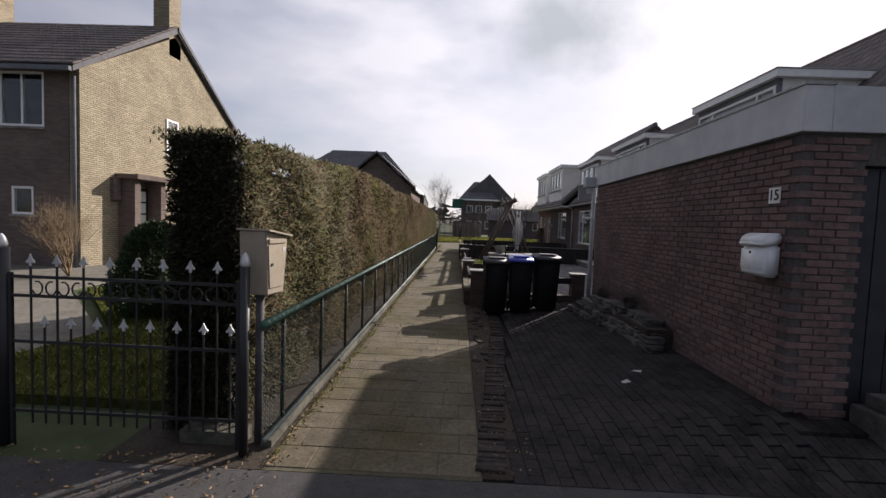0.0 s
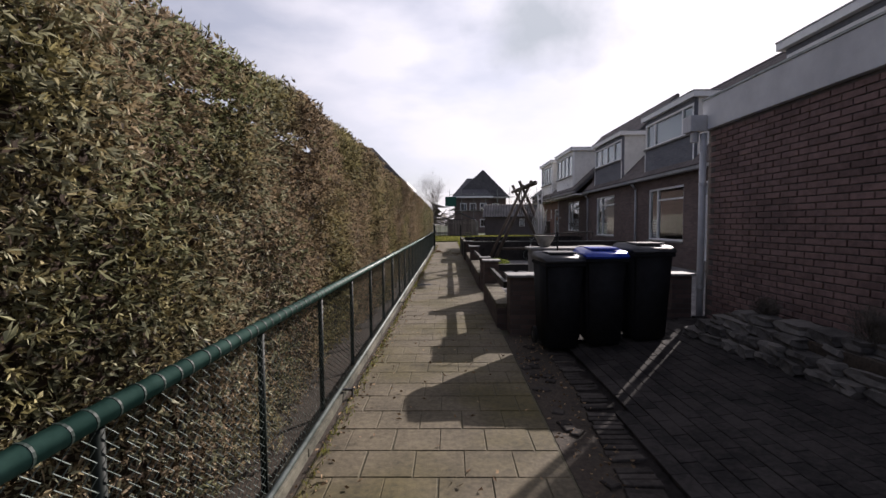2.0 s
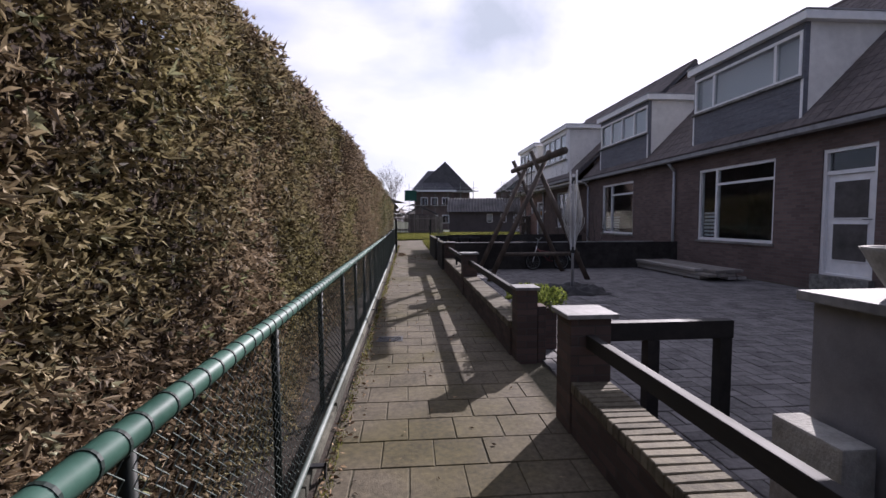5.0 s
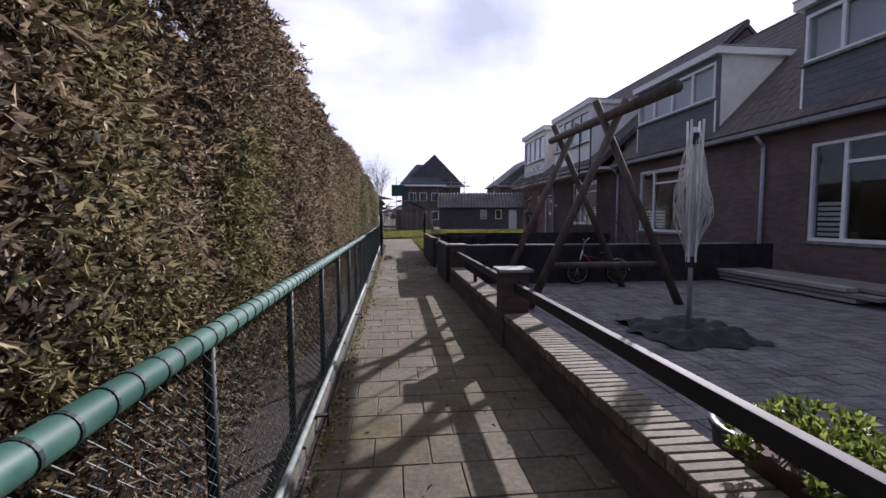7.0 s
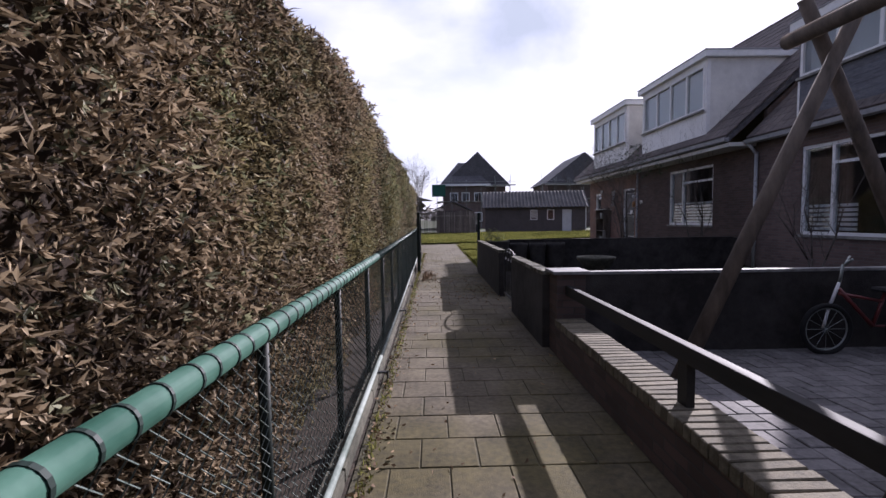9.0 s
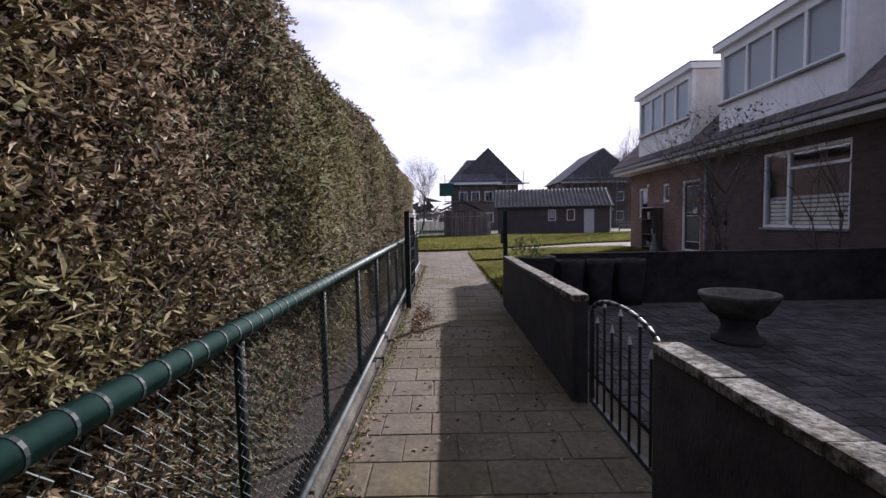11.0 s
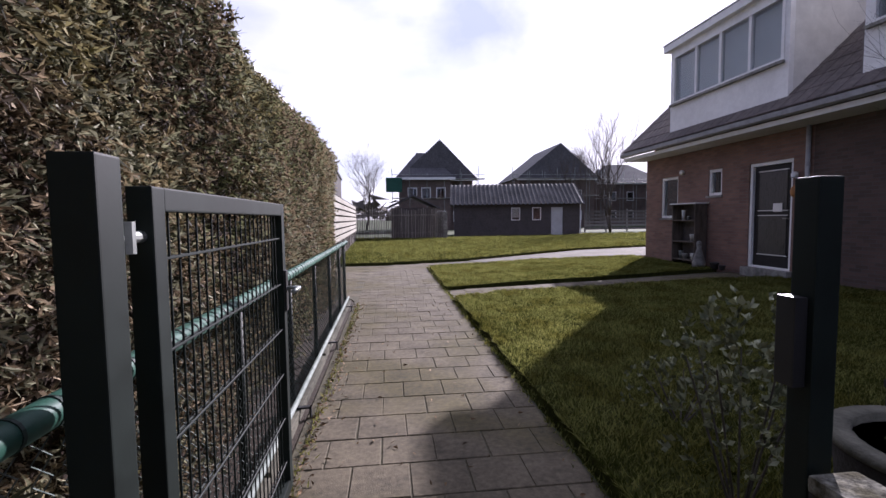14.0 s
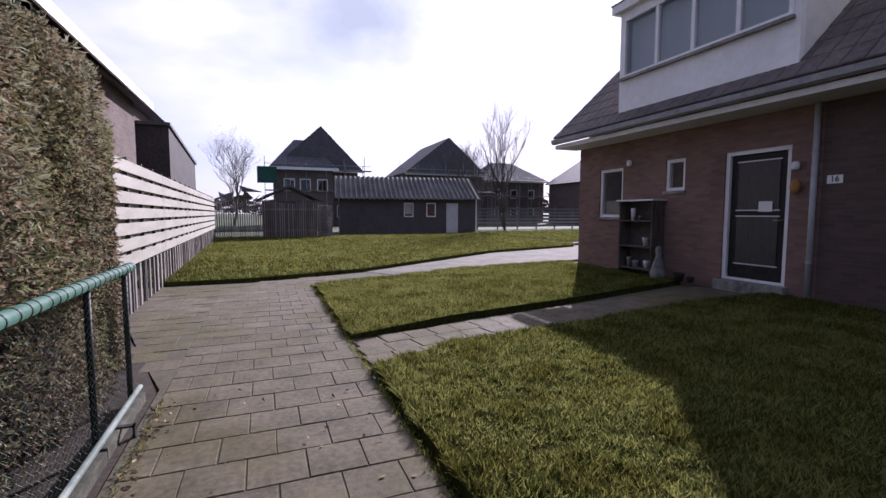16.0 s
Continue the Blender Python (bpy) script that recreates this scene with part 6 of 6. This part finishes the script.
# ---- white slatted fence ----
wf = thing("slatted_fence", "white painted horizontal-board garden fence", "fence", (-1.38, 36.7, 0), 1.6)
for i in range(7):
    for k in range(5):
        part("board", box(BM(), 0.02, k * 3.4 + 0.01, 0.64 + i * 0.203, 0.042, k * 3.4 + 3.39, 0.64 + i * 0.203 + 0.15, 0.004), FENCE_CREAM, wf)
        if i < 6:
            part("back_board", box(BM(), -0.052, k * 3.4 + 0.01, 0.755 + i * 0.203, -0.031, k * 3.4 + 3.39, 0.755 + i * 0.203 + 0.13, 0.004), FENCE_CREAM, wf)
for k in range(20):
    part("post", box(BM(), -0.03, k * 0.88 - 0.03, -0.1, 0.019, k * 0.88 + 0.03, 2.06, 0.004), SHED_BOARD, wf, "dark timber post")
for k in range(50):
    part("paling", box(BM(), -0.012, k * 0.34, -0.06, 0.012, k * 0.34 + 0.09, 0.61), PALE_TIMBER, wf)

# ---- hen pen, shed and trees at the end ----
pen = thing("paling_pen", "small garden pen of grey upright palings", "pen", (-2.0, 55.4, 0), 0)
for k in range(52):
    part("paling", box(BM(), k * 0.105, random.uniform(-0.02, 0.02), 0.02, k * 0.105 + 0.05, 0.025, 1.95 + random.uniform(-0.12, 0.12)), PALE_TIMBER, pen)
for z in (0.4, 1.5):
    part("cross_rail", box(BM(), 0, 0.03, z, 5.5, 0.07, z + 0.08), PALE_TIMBER, pen)
coop = thing("hen_house", "dark wooden hen house with a felt gable roof", "hen house", (1.6, 57.2, 0))
part("body", box(BM(), -1.4, -1.0, -0.05, 1.4, 1.2, 2.0), SHED_BOARD, coop)
part("roof", prism(BM(), [(-1.7, 1.95), (0, 2.75), (1.7, 1.95), (1.7, 2.03), (0, 2.85), (-1.7, 2.03)], "y", -1.3, 1.4), ROOF_DARK, coop)
scr = part("garden_screen", box(BM(), 3.0, 55.6, -0.1, 3.75, 55.7, 1.75, 0.01), CONCRETE)
tagged(scr, "grey upright concrete panel beside the pen", "panel")

shed = thing("garden_shed", "long dark timber shed with a corrugated roof", "shed", (4.9, 60.6, 0), -8)
part("wall", wall_cells(BM(), "x", 0, 9.3, -0.1, 2.4, 0, 0.1, [(4.25, 4.9, 1.1, 2.05), (5.8, 6.45, 1.1, 2.05), (7.2, 8.05, 0.0, 2.05)]), SHED_BOARD, shed, "tarred board front")
part("side_wall", box(BM(), 0, 0.101, -0.1, 0.1, 4.8, 2.4), SHED_BOARD, shed)
part("side_wall", box(BM(), 9.2, 0.101, -0.1, 9.3, 4.8, 2.4), SHED_BOARD, shed)
part("back_wall", box(BM(), 0.101, 4.7, -0.1, 9.199, 4.8, 2.4), SHED_BOARD, shed)
for k in range(46):
    part("board", box(BM(), k * 0.2, -0.018, 2.1, k * 0.2 + 0.185, -0.001, 2.4), SHED_BOARD, shed)
for u in (4.25, 5.8):
    w = part("window", wall_cells(BM(), "x", u, u + 0.65, 1.1, 2.05, -0.03, 0.05, [(u + 0.06, u + 0.59, 1.16, 1.99)]), WHITE_PAINT, shed)
    part("pane", box(BM(), u + 0.061, 0.0, 1.161, u + 0.589, 0.008, 1.989), GLASS, w)
part("curtain", box(BM(), 4.35, 0.06, 1.3, 4.8, 0.07, 1.99), CURTAIN, shed)
part("door", box(BM(), 7.21, 0.01, 0.0, 8.04, 0.05, 2.04), GREY_FASCIA, shed, "grey plank door")
part("downpipe", tube(BM(), (9.34, -0.05, 0), (9.34, -0.05, 2.3), 0.04), WHITE_PLASTIC, shed)
vs, fs, n = [], [], 150
for i in range(n + 1):
    x = -0.3 + i * 9.9 / n
    dz = 0.045 * math.sin(i * 2 * math.pi / 5)
    for y, z in ((-0.45, 2.3), (2.4, 3.95), (5.2, 2.3)):
        vs += [(x, y, z + dz), (x, y, z + dz - 0.02)]
for i in range(n):
    a, c = i * 6, (i + 1) * 6
    fs += [(a, c, c + 2, a + 2), (a + 2, c + 2, c + 4, a + 4), (a + 1, a + 3, c + 3, c + 1), (a + 3, a + 5, c + 5, c + 3), (a, a + 1, c + 1, c)]
raw("roof", vs, fs, CORRUGATED, shed, "weathered corrugated sheets", "", "")
part("gable_infill", prism(BM(), [(0, 2.401), (2.4, 3.78), (4.8, 2.401)], "x", 0, 0.1), SHED_BOARD, shed)
part("gable_infill", prism(BM(), [(0, 2.401), (2.4, 3.78), (4.8, 2.401)], "x", 9.2, 9.3), SHED_BOARD, shed)

branchy("bare_tree", "leafless multi-stemmed tree beside the shed", "tree", (17.2, 60.6, 0), 8.0, 0.28, 3, 3, BARK, 21, 0.25, 0.09, 3)
branchy("bare_tree", "slender leafless tree near the fence", "tree", (15.0, 64.0, 0), 7.0, 0.28, 3, 3, BARK, 22, 0.25, 0.08, 2)
branchy("bare_tree", "leafless round-headed tree behind the gardens", "tree", (-2.9, 88.0, 0), 9.0, 0.42, 4, 3, BARK, 23, 0.2, 0.16, 1)
branchy("bare_tree", "distant leafless tree behind the roofs", "tree", (31, 100.0, 0), 11.5, 0.4, 4, 3, BARK, 25, 0.2, 0.25, 2)
ff = thing("rail_fence", "far garden fence of horizontal boards", "fence", (17.5, 66, 0))
for i in range(6):
    part("board", box(BM(), 0, 0, 0.15 + i * 0.3, 14, 0.03, 0.33 + i * 0.3), PALE_TIMBER, ff)
for i in range(8):
    part("post", box(BM(), i * 2, 0.031, -0.1, i * 2 + 0.1, 0.12, 2.0), PALE_TIMBER, ff)


def far_house(x0, x1, y0, y1, eave, ridge, label, wall_m=BROWN_BRICK, ridge_x=None, hip=0.0, scaffold=True):
    h = thing("house", label, "house", (0, 0, 0), group="houses beyond the gardens")
    b = BM()
    wins = [(x0 + (x1 - x0) * s, x0 + (x1 - x0) * s + 1.1, z, z + 1.3) for s in (0.15, 0.42, 0.72) for z in (0.9, 3.6) if z + 1.3 < eave]
    part("wall", wall_cells(b, "x", x0, x1, -0.1, eave, y0, y0 + 0.3, wins), wall_m, h)
    part("wall", box(BM(), x0, y0 + 0.301, -0.1, x0 + 0.3, y1, eave), wall_m, h)
    part("wall", box(BM(), x1 - 0.3, y0 + 0.301, -0.1, x1, y1, eave), wall_m, h)
    part("room", box(BM(), x0 + 0.301, y0 + 1.5, -0.1, x1 - 0.301, y0 + 1.6, eave), INSIDE, h)
    for a, c, za, zb in wins:
        w = part("window", wall_cells(BM(), "x", a + 0.001, c - 0.001, za + 0.001, zb - 0.001, y0 - 0.02, y0 + 0.08, [(a + 0.09, c - 0.09, za + 0.09, zb - 0.09)]), WHITE_PAINT, h)
        part("pane", box(BM(), a + 0.091, y0 + 0.02, za + 0.091, c - 0.091, y0 + 0.03, zb - 0.091), GLASS, w)
    rx = (x0 + x1) / 2 if ridge_x is None else ridge_x
    b = BM()
    base = [b.verts.new(p) for p in ((x0 - 0.5, y0 - 0.5, eave), (x1 + 0.5, y0 - 0.5, eave), (x1 + 0.5, y1 + 0.5, eave), (x0 - 0.5, y1 + 0.5, eave))]
    if hip:
        top = [b.verts.new((x0 + hip, (y0 + y1) / 2, ridge)), b.verts.new((x1 - hip, (y0 + y1) / 2, ridge))]
        for q in ((base[0], base[1], top[1], top[0]), (base[1], base[2], top[1]), (base[2], base[3], top[0], top[1]), (base[3], base[0], top[0])):
            b.faces.new(q)
    else:
        top = [b.verts.new((rx, y0 - 0.5, ridge)), b.verts.new((rx, y1 + 0.5, ridge))]
        for q in ((base[0], base[1], top[0]), (base[1], base[2], top[1], top[0]), (base[2], base[3], top[1]), (base[3], base[0], top[0], top[1])):
            b.faces.new(q)
    b.faces.new(list(reversed(base)))
    bmesh.ops.recalc_face_normals(b, faces=b.faces)
    part("roof", b, ROOF_DARK, h, "dark tiled roof")
    part("fascia", box(BM(), x0 - 0.55, y0 - 0.58, eave - 0.25, x1 + 0.55, y0 - 0.501, eave + 0.02), WHITE_PAINT, h, "white eaves board")
    if scaffold:
        s = thing("scaffold", "steel tube scaffold with planks against the new house", "scaffold", (x0 - 1.2, y0 - 1.6, 0))
        wide = x1 - x0 + 2.4
        for i in range(int(wide / 2) + 1):
            for dy in (0, 0.9):
                part("standard", tube(BM(), (i * 2, dy, -0.1), (i * 2, dy, eave + random.uniform(0.3, 1.5)), 0.035, seg=6), GALV, s)
        for z in (eave - 2.3, eave - 0.1, eave + 0.35):
            part("ledger", tube(BM(), (0, 0, z), (wide, 0, z), 0.03, seg=6), GALV, s)
        for z in (eave - 2.3, eave - 0.1):
            part("plank_deck", box(BM(), 0, 0.05, z - 0.06, wide, 0.85, z - 0.01), DECK, s)
    return h


far_house(1.7, 10.1, 81.0, 91.0, 6.0, 10.55, "new brick house with a steep dark roof under scaffold", ridge_x=6.15)
far_house(1.4, 7.2, 79.6, 86, 6.0, 9.3, "wing of the new brick house with a dark roof", scaffold=False, hip=2.15)
b = BM()
box(b, -0.2, 78.2, 4.3, 1.6, 78.24, 5.9)
tagged(part("scaffold_net", b, SCAFFOLD_GREEN), "green safety net on the scaffold", "net")
far_house(17.1, 27.3, 85.0, 95.0, 6.4, 10.95, "new brick house with a dark pitched roof", ridge_x=22.45)
far_house(30.4, 40.4, 90.0, 99.0, 6.2, 9.3, "new brick house with a dark hipped roof", hip=3.2)
far_house(40, 52.0, 78.0, 88.0, 5.6, 9.5, "new brick house with a dark pitched roof", ridge_x=46)
far_house(-16.3, -4.4, 46.0, 55.0, 5.6, 9.3, "dark brick house with a hipped roof behind the hedge", hip=3.0, scaffold=False)
mid = thing("side_house", "brick house with white eaves behind the hedge", "house", (0, 0, 0))
part("wall", box(BM(), -9, 37.6, -0.1, -3.1, 46.0, 4.5), BROWN_BRICK, mid)
part("roof", prism(BM(), [(-2.75, 4.55), (-6.0, 7.4), (-9.3, 4.55), (-9.3, 4.4), (-6, 7.2), (-2.75, 4.4)], "y", 37.2, 46.4), ROOF_DARK, mid)
part("gable_wall", prism(BM(), [(-3.11, 4.501), (-6.0, 7.05), (-8.99, 4.501)], "y", 37.6, 45.9), BROWN_BRICK, mid)
part("fascia", box(BM(), -2.749, 37.2, 4.38, -2.70, 46.4, 4.6), WHITE_PAINT, mid, "white eaves board")
out = thing("flat_roof_annex", "dark timber-clad annex with a flat roof", "annex", (0, 0, 0))
part("wall", prism(BM(), [(50.6, -0.1), (57.6, -0.1), (57.6, 3.85), (50.6, 4.62)], "x", -9.0, -3.0), SHED_BOARD, out)
part("roof", prism(BM(), [(50.5, 4.64), (57.7, 3.87), (57.7, 3.99), (50.5, 4.76)], "x", -9.1, -2.93), ROOF_DARK, out)

# tree line and low houses on the horizon
vs, fs = [], []
for i in range(2600):
    a = random.uniform(-1.25, 1.25)
    d = random.uniform(170, 260)
    r, z = random.uniform(1.2, 3.2), random.uniform(0, 4.5)
    c = Vector((d * math.sin(a), d * math.cos(a), z))
    k = len(vs)
    for _ in range(3):
        vs.append(c + Vector((random.gauss(0, r), random.gauss(0, r), abs(random.gauss(0, r * 0.9)))))
    fs.append((k, k + 1, k + 2))
raw("far_woods", vs, fs, BARK, None, "distant leafless tree line on the horizon", "woods")

# ---- dry leaves on the ground ----
k = 2600
ly = rng.uniform(3.0, 34.0, k)
lx = np.where(rng.random(k) < 0.8, -0.46 + np.abs(rng.normal(0, 0.07, k)), rng.uniform(-0.4, 1.0, k))
extra = 900
ly, lx = np.r_[ly, rng.uniform(23.6, 26.6, 260), rng.normal(27.1, 0.45, extra), rng.uniform(1.0, 3.1, 1500)], np.r_[lx, rng.uniform(-0.1, 0.95, 260), -0.30 + np.abs(rng.normal(0, 0.13, extra)), rng.uniform(-4.5, -0.3, 1500)]
ctr = np.c_[lx, ly, np.full(len(lx), 0.004) + rng.uniform(0, 0.018, len(lx))]
v, f = leaf_cloud(ctr, rng.normal(0, 1, ctr.shape) * [1, 1, 0.12], 0.035, 0.009, 0.2, 0, 1)
v[:, 2] = np.maximum(v[:, 2], 0.003)
raw("dead_leaves", v, f, DEAD_LEAF, None, "scattered dry brown leaves along the fence", "leaves")
v0 = np.c_[rng.uniform(1.08, 1.44, 420), rng.uniform(3.0, 9.2, 420), rng.uniform(0.004, 0.02, 420)]
v, f = leaf_cloud(v0, rng.normal(0, 1, v0.shape) * [1, 1, 0.15], 0.03, 0.008, 0.2, 0, 1)
v[:, 2] = np.maximum(v[:, 2], 0.0)
raw("dead_leaves", v, f, DEAD_LEAF, None, "dry leaves and crumbs on the bare earth strip", "leaves")
k = 2600
ctr = np.c_[-0.44 + np.abs(rng.normal(0, 0.03, k)), rng.uniform(3.1, 34, k), np.zeros(k)]
ctr = np.r_[ctr, np.c_[1.06 + rng.normal(0, 0.02, 1500), rng.uniform(28.3, 39, 1500), np.zeros(1500)]]
v, f = leaf_cloud(ctr, np.tile([0, 0, 1.0], (len(ctr), 1)), 0.035, 0.003, 0.5, 0, 2)
raw("weeds", v, f, GRASS, None, "tufts of weeds along the path edges", "weeds")

# ---- pieces: pavers, kerb, garage bricks ----
random.seed(3)
tiles = []
row = 0
y = 3.0
while y < 39.0:
    shift = 0.15 if row % 2 else 0.0
    for i in range(-1, 6):
        x = -0.45 + 0.15 + i * 0.3 + shift
        xa, xb = max(x - 0.15, -0.45), min(x + 0.15, 1.06)
        if xb - xa > 0.29:
            tiles.append(pose(x + random.uniform(-0.003, 0.003), y + 0.15, -0.045 + random.uniform(-0.0015, 0.0015), random.uniform(-0.15, 0.15), random.uniform(-0.15, 0.15), random.uniform(-0.6, 0.6)))
    y += 0.303
    row += 1
lay("paver", tiles, (0.294, 0.296, 0.045, 0.004), footpath, TILE, TILE_FAR, lambda p: 4.0 < p.y < 8.5 or 28.0 < p.y < 34.4)
halves = []
for r in range(row):
    if r % 2:
        for x in (-0.45 + 0.075, 1.05 - 0.075):
            halves.append(pose(x, 3.15 + r * 0.303, -0.045 + random.uniform(-0.0015, 0.0015), random.uniform(-0.15, 0.15), random.uniform(-0.15, 0.15)))
lay("half_paver", halves, (0.144, 0.296, 0.045, 0.004), footpath, TILE, TILE_FAR, lambda p: True)
ends = []
wide_part = [(-0.46, 34.2), (-0.46, 39.0), (2.9, 39.0), (2.9, 39.55), (2.3, 40.5), (0.0, 39.75), (-1.85, 39.75), (-1.33, 36.8), (-0.55, 34.4)]
for r in range(22):
    for i in range(-11, 8):
        x, yy = -0.6 + i * 0.303 + (0.15 if r % 2 else 0), 34.32 + r * 0.303
        if (x < -0.5 or yy > 39.1) and inside(wide_part, np.array([(x, yy)]))[0]:
            ends.append(pose(x, yy, -0.047 + random.uniform(-0.003, 0.003)))
lay("paver", ends, (0.294, 0.296, 0.045, 0.004), footpath, TILE, TILE_FAR, lambda p: True)
side = []
for i in range(22):
    for j in range(3):
        t = i * 0.303
        side.append(pose(1.25 + t * 0.985, 34.4 + j * 0.303 + t * 0.19, -0.045 + random.uniform(-0.003, 0.003), 0, 0, 10.5))
lay("paver", side, (0.294, 0.296, 0.045, 0.004), side_path, TILE, TILE_FAR, lambda p: True)
def kerb_x(y):
    return min(1.545, 1.475 + 0.1 * (y - 6.69))


kerb = []
for i in range(88):
    yy = 3.1 + i * 0.068
    if random.random() < 0.93:
        kerb.append(pose(kerb_x(yy) + random.uniform(-0.012, 0.012), yy, -0.05 + random.uniform(-0.008, 0.008), random.uniform(-3, 3), random.uniform(-2, 2), random.uniform(-4, 4)))
lay("kerb_brick", kerb, (0.21, 0.057, 0.06, 0.005), yard, KERB_BRICK, KERB_BRICK, lambda p: True)
loose = []
for i in range(26):
    loose.append(pose(random.uniform(1.12, 1.3), random.uniform(5.6, 9.0), -0.055 + random.uniform(0, 0.01), random.uniform(-8, 8), random.uniform(-8, 8), random.uniform(-70, 70)))
lay("broken_brick", loose, (0.09, 0.07, 0.06, 0.008), yard, KERB_BRICK, KERB_BRICK, lambda p: True)
drive = []
for i in range(int(2.4 / 0.105)):
    for j in range(31):
        x, yy = 1.325 + i * 0.105, 3.06 + j * 0.21 + (0.105 if i % 2 else 0)
        if yy < 9.3 and kerb_x(yy) + 0.16 < x < GX - 0.03:
            rise = drive_rise(x, yy)
            slope = math.degrees(math.atan((drive_rise(x + 0.05, yy) - drive_rise(x - 0.05, yy)) / 0.1))
            climb = math.degrees(math.atan((drive_rise(x, yy + 0.05) - drive_rise(x, yy - 0.05)) / 0.1))
            drive.append(pose(x, yy, rise - 0.056 + random.uniform(-0.002, 0.002), climb + random.uniform(-0.5, 0.5), random.uniform(-0.6, 0.6) - slope, random.uniform(-0.8, 0.8)))
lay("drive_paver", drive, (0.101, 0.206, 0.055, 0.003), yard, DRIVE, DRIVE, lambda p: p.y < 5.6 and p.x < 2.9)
half_drive = []
for i in range(1, int(2.4 / 0.105), 2):
    x = 1.325 + i * 0.105
    if kerb_x(3.0) + 0.16 < x < GX - 0.03:
        half_drive.append(pose(x, 3.008, -0.056 + random.uniform(-0.002, 0.002), 0, 0, random.uniform(-0.8, 0.8)))
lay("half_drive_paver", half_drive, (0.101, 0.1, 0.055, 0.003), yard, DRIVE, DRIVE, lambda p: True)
apron = []
for i in range(40):
    for j in range(4):
        apron.append(pose(GX + i * 0.105, 3.06 + j * 0.21, -0.055 + 0.2 * min(1, j / 3), 17.5 if j < 3 else 6, 0, 0))
lay("drive_paver", apron, (0.101, 0.206, 0.055, 0.003), yard, DRIVE, DRIVE, lambda p: False)
clay = []
for i in range(int(6.4 / 0.212)):
    for j in range(int(18.2 / 0.212)):
        cx, cy = 1.40 + i * 0.212, 9.82 + j * 0.212
        if cy > 27.8 or (1.6 < cx < 2.8 and 10.2 < cy < 11.05):
            continue
        for s in (-0.053, 0.053):
            turn = (i + j) % 2
            clay.append(pose(cx + (0 if turn else s), cy + (s if turn else 0), -0.055 + random.uniform(-0.003, 0.003), random.uniform(-0.8, 0.8), random.uniform(-0.8, 0.8), 90 * turn + random.uniform(-1, 1)))
lay("clay_paver", [m for m in clay if m.translation.y < 21.3], (0.1, 0.204, 0.055, 0.004), yard, PAVER, PAVER_FAR, lambda p: p.x < 2.0 and 13.8 < p.y < 20.5)
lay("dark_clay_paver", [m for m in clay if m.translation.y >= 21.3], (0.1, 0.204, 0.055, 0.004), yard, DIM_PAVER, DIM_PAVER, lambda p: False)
bricks = []
for cz in range(int((GH + 0.02) / 0.0635)):
    for j in range(int((GY1 - GY0) / 0.222) + 1):
        yy = GY0 + 0.12 + j * 0.222 + (0.111 if cz % 2 else 0)
        if yy < GY1 - 0.1:
            bricks.append(pose(GX + 0.012, yy, 0.035 + cz * 0.0635, 0, -90) @ pose(0, 0, -0.002 + random.uniform(-0.001, 0.002), 0, 0, 0))
lay("brick", bricks, (0.052, 0.21, 0.014, 0.003), gwall, BRICK, BRICK_REST, lambda p: p.y < 7.0 and p.z < 2.6)
fb = []
for cz in range(int((GH + 0.02) / 0.0635)):
    for j in range(3):
        xx = GX + 0.1 + j * 0.222 - (0.111 if cz % 2 else 0)
        if GX + 0.08 < xx < GX + 0.46:
            fb.append(pose(xx, GY0 + 0.012, 0.035 + cz * 0.0635, 90, 0, 0) @ pose(0, 0, -0.002))
lay("brick", fb, (0.21, 0.052, 0.014, 0.003), front, BRICK, BRICK_REST, lambda p: True, 130)
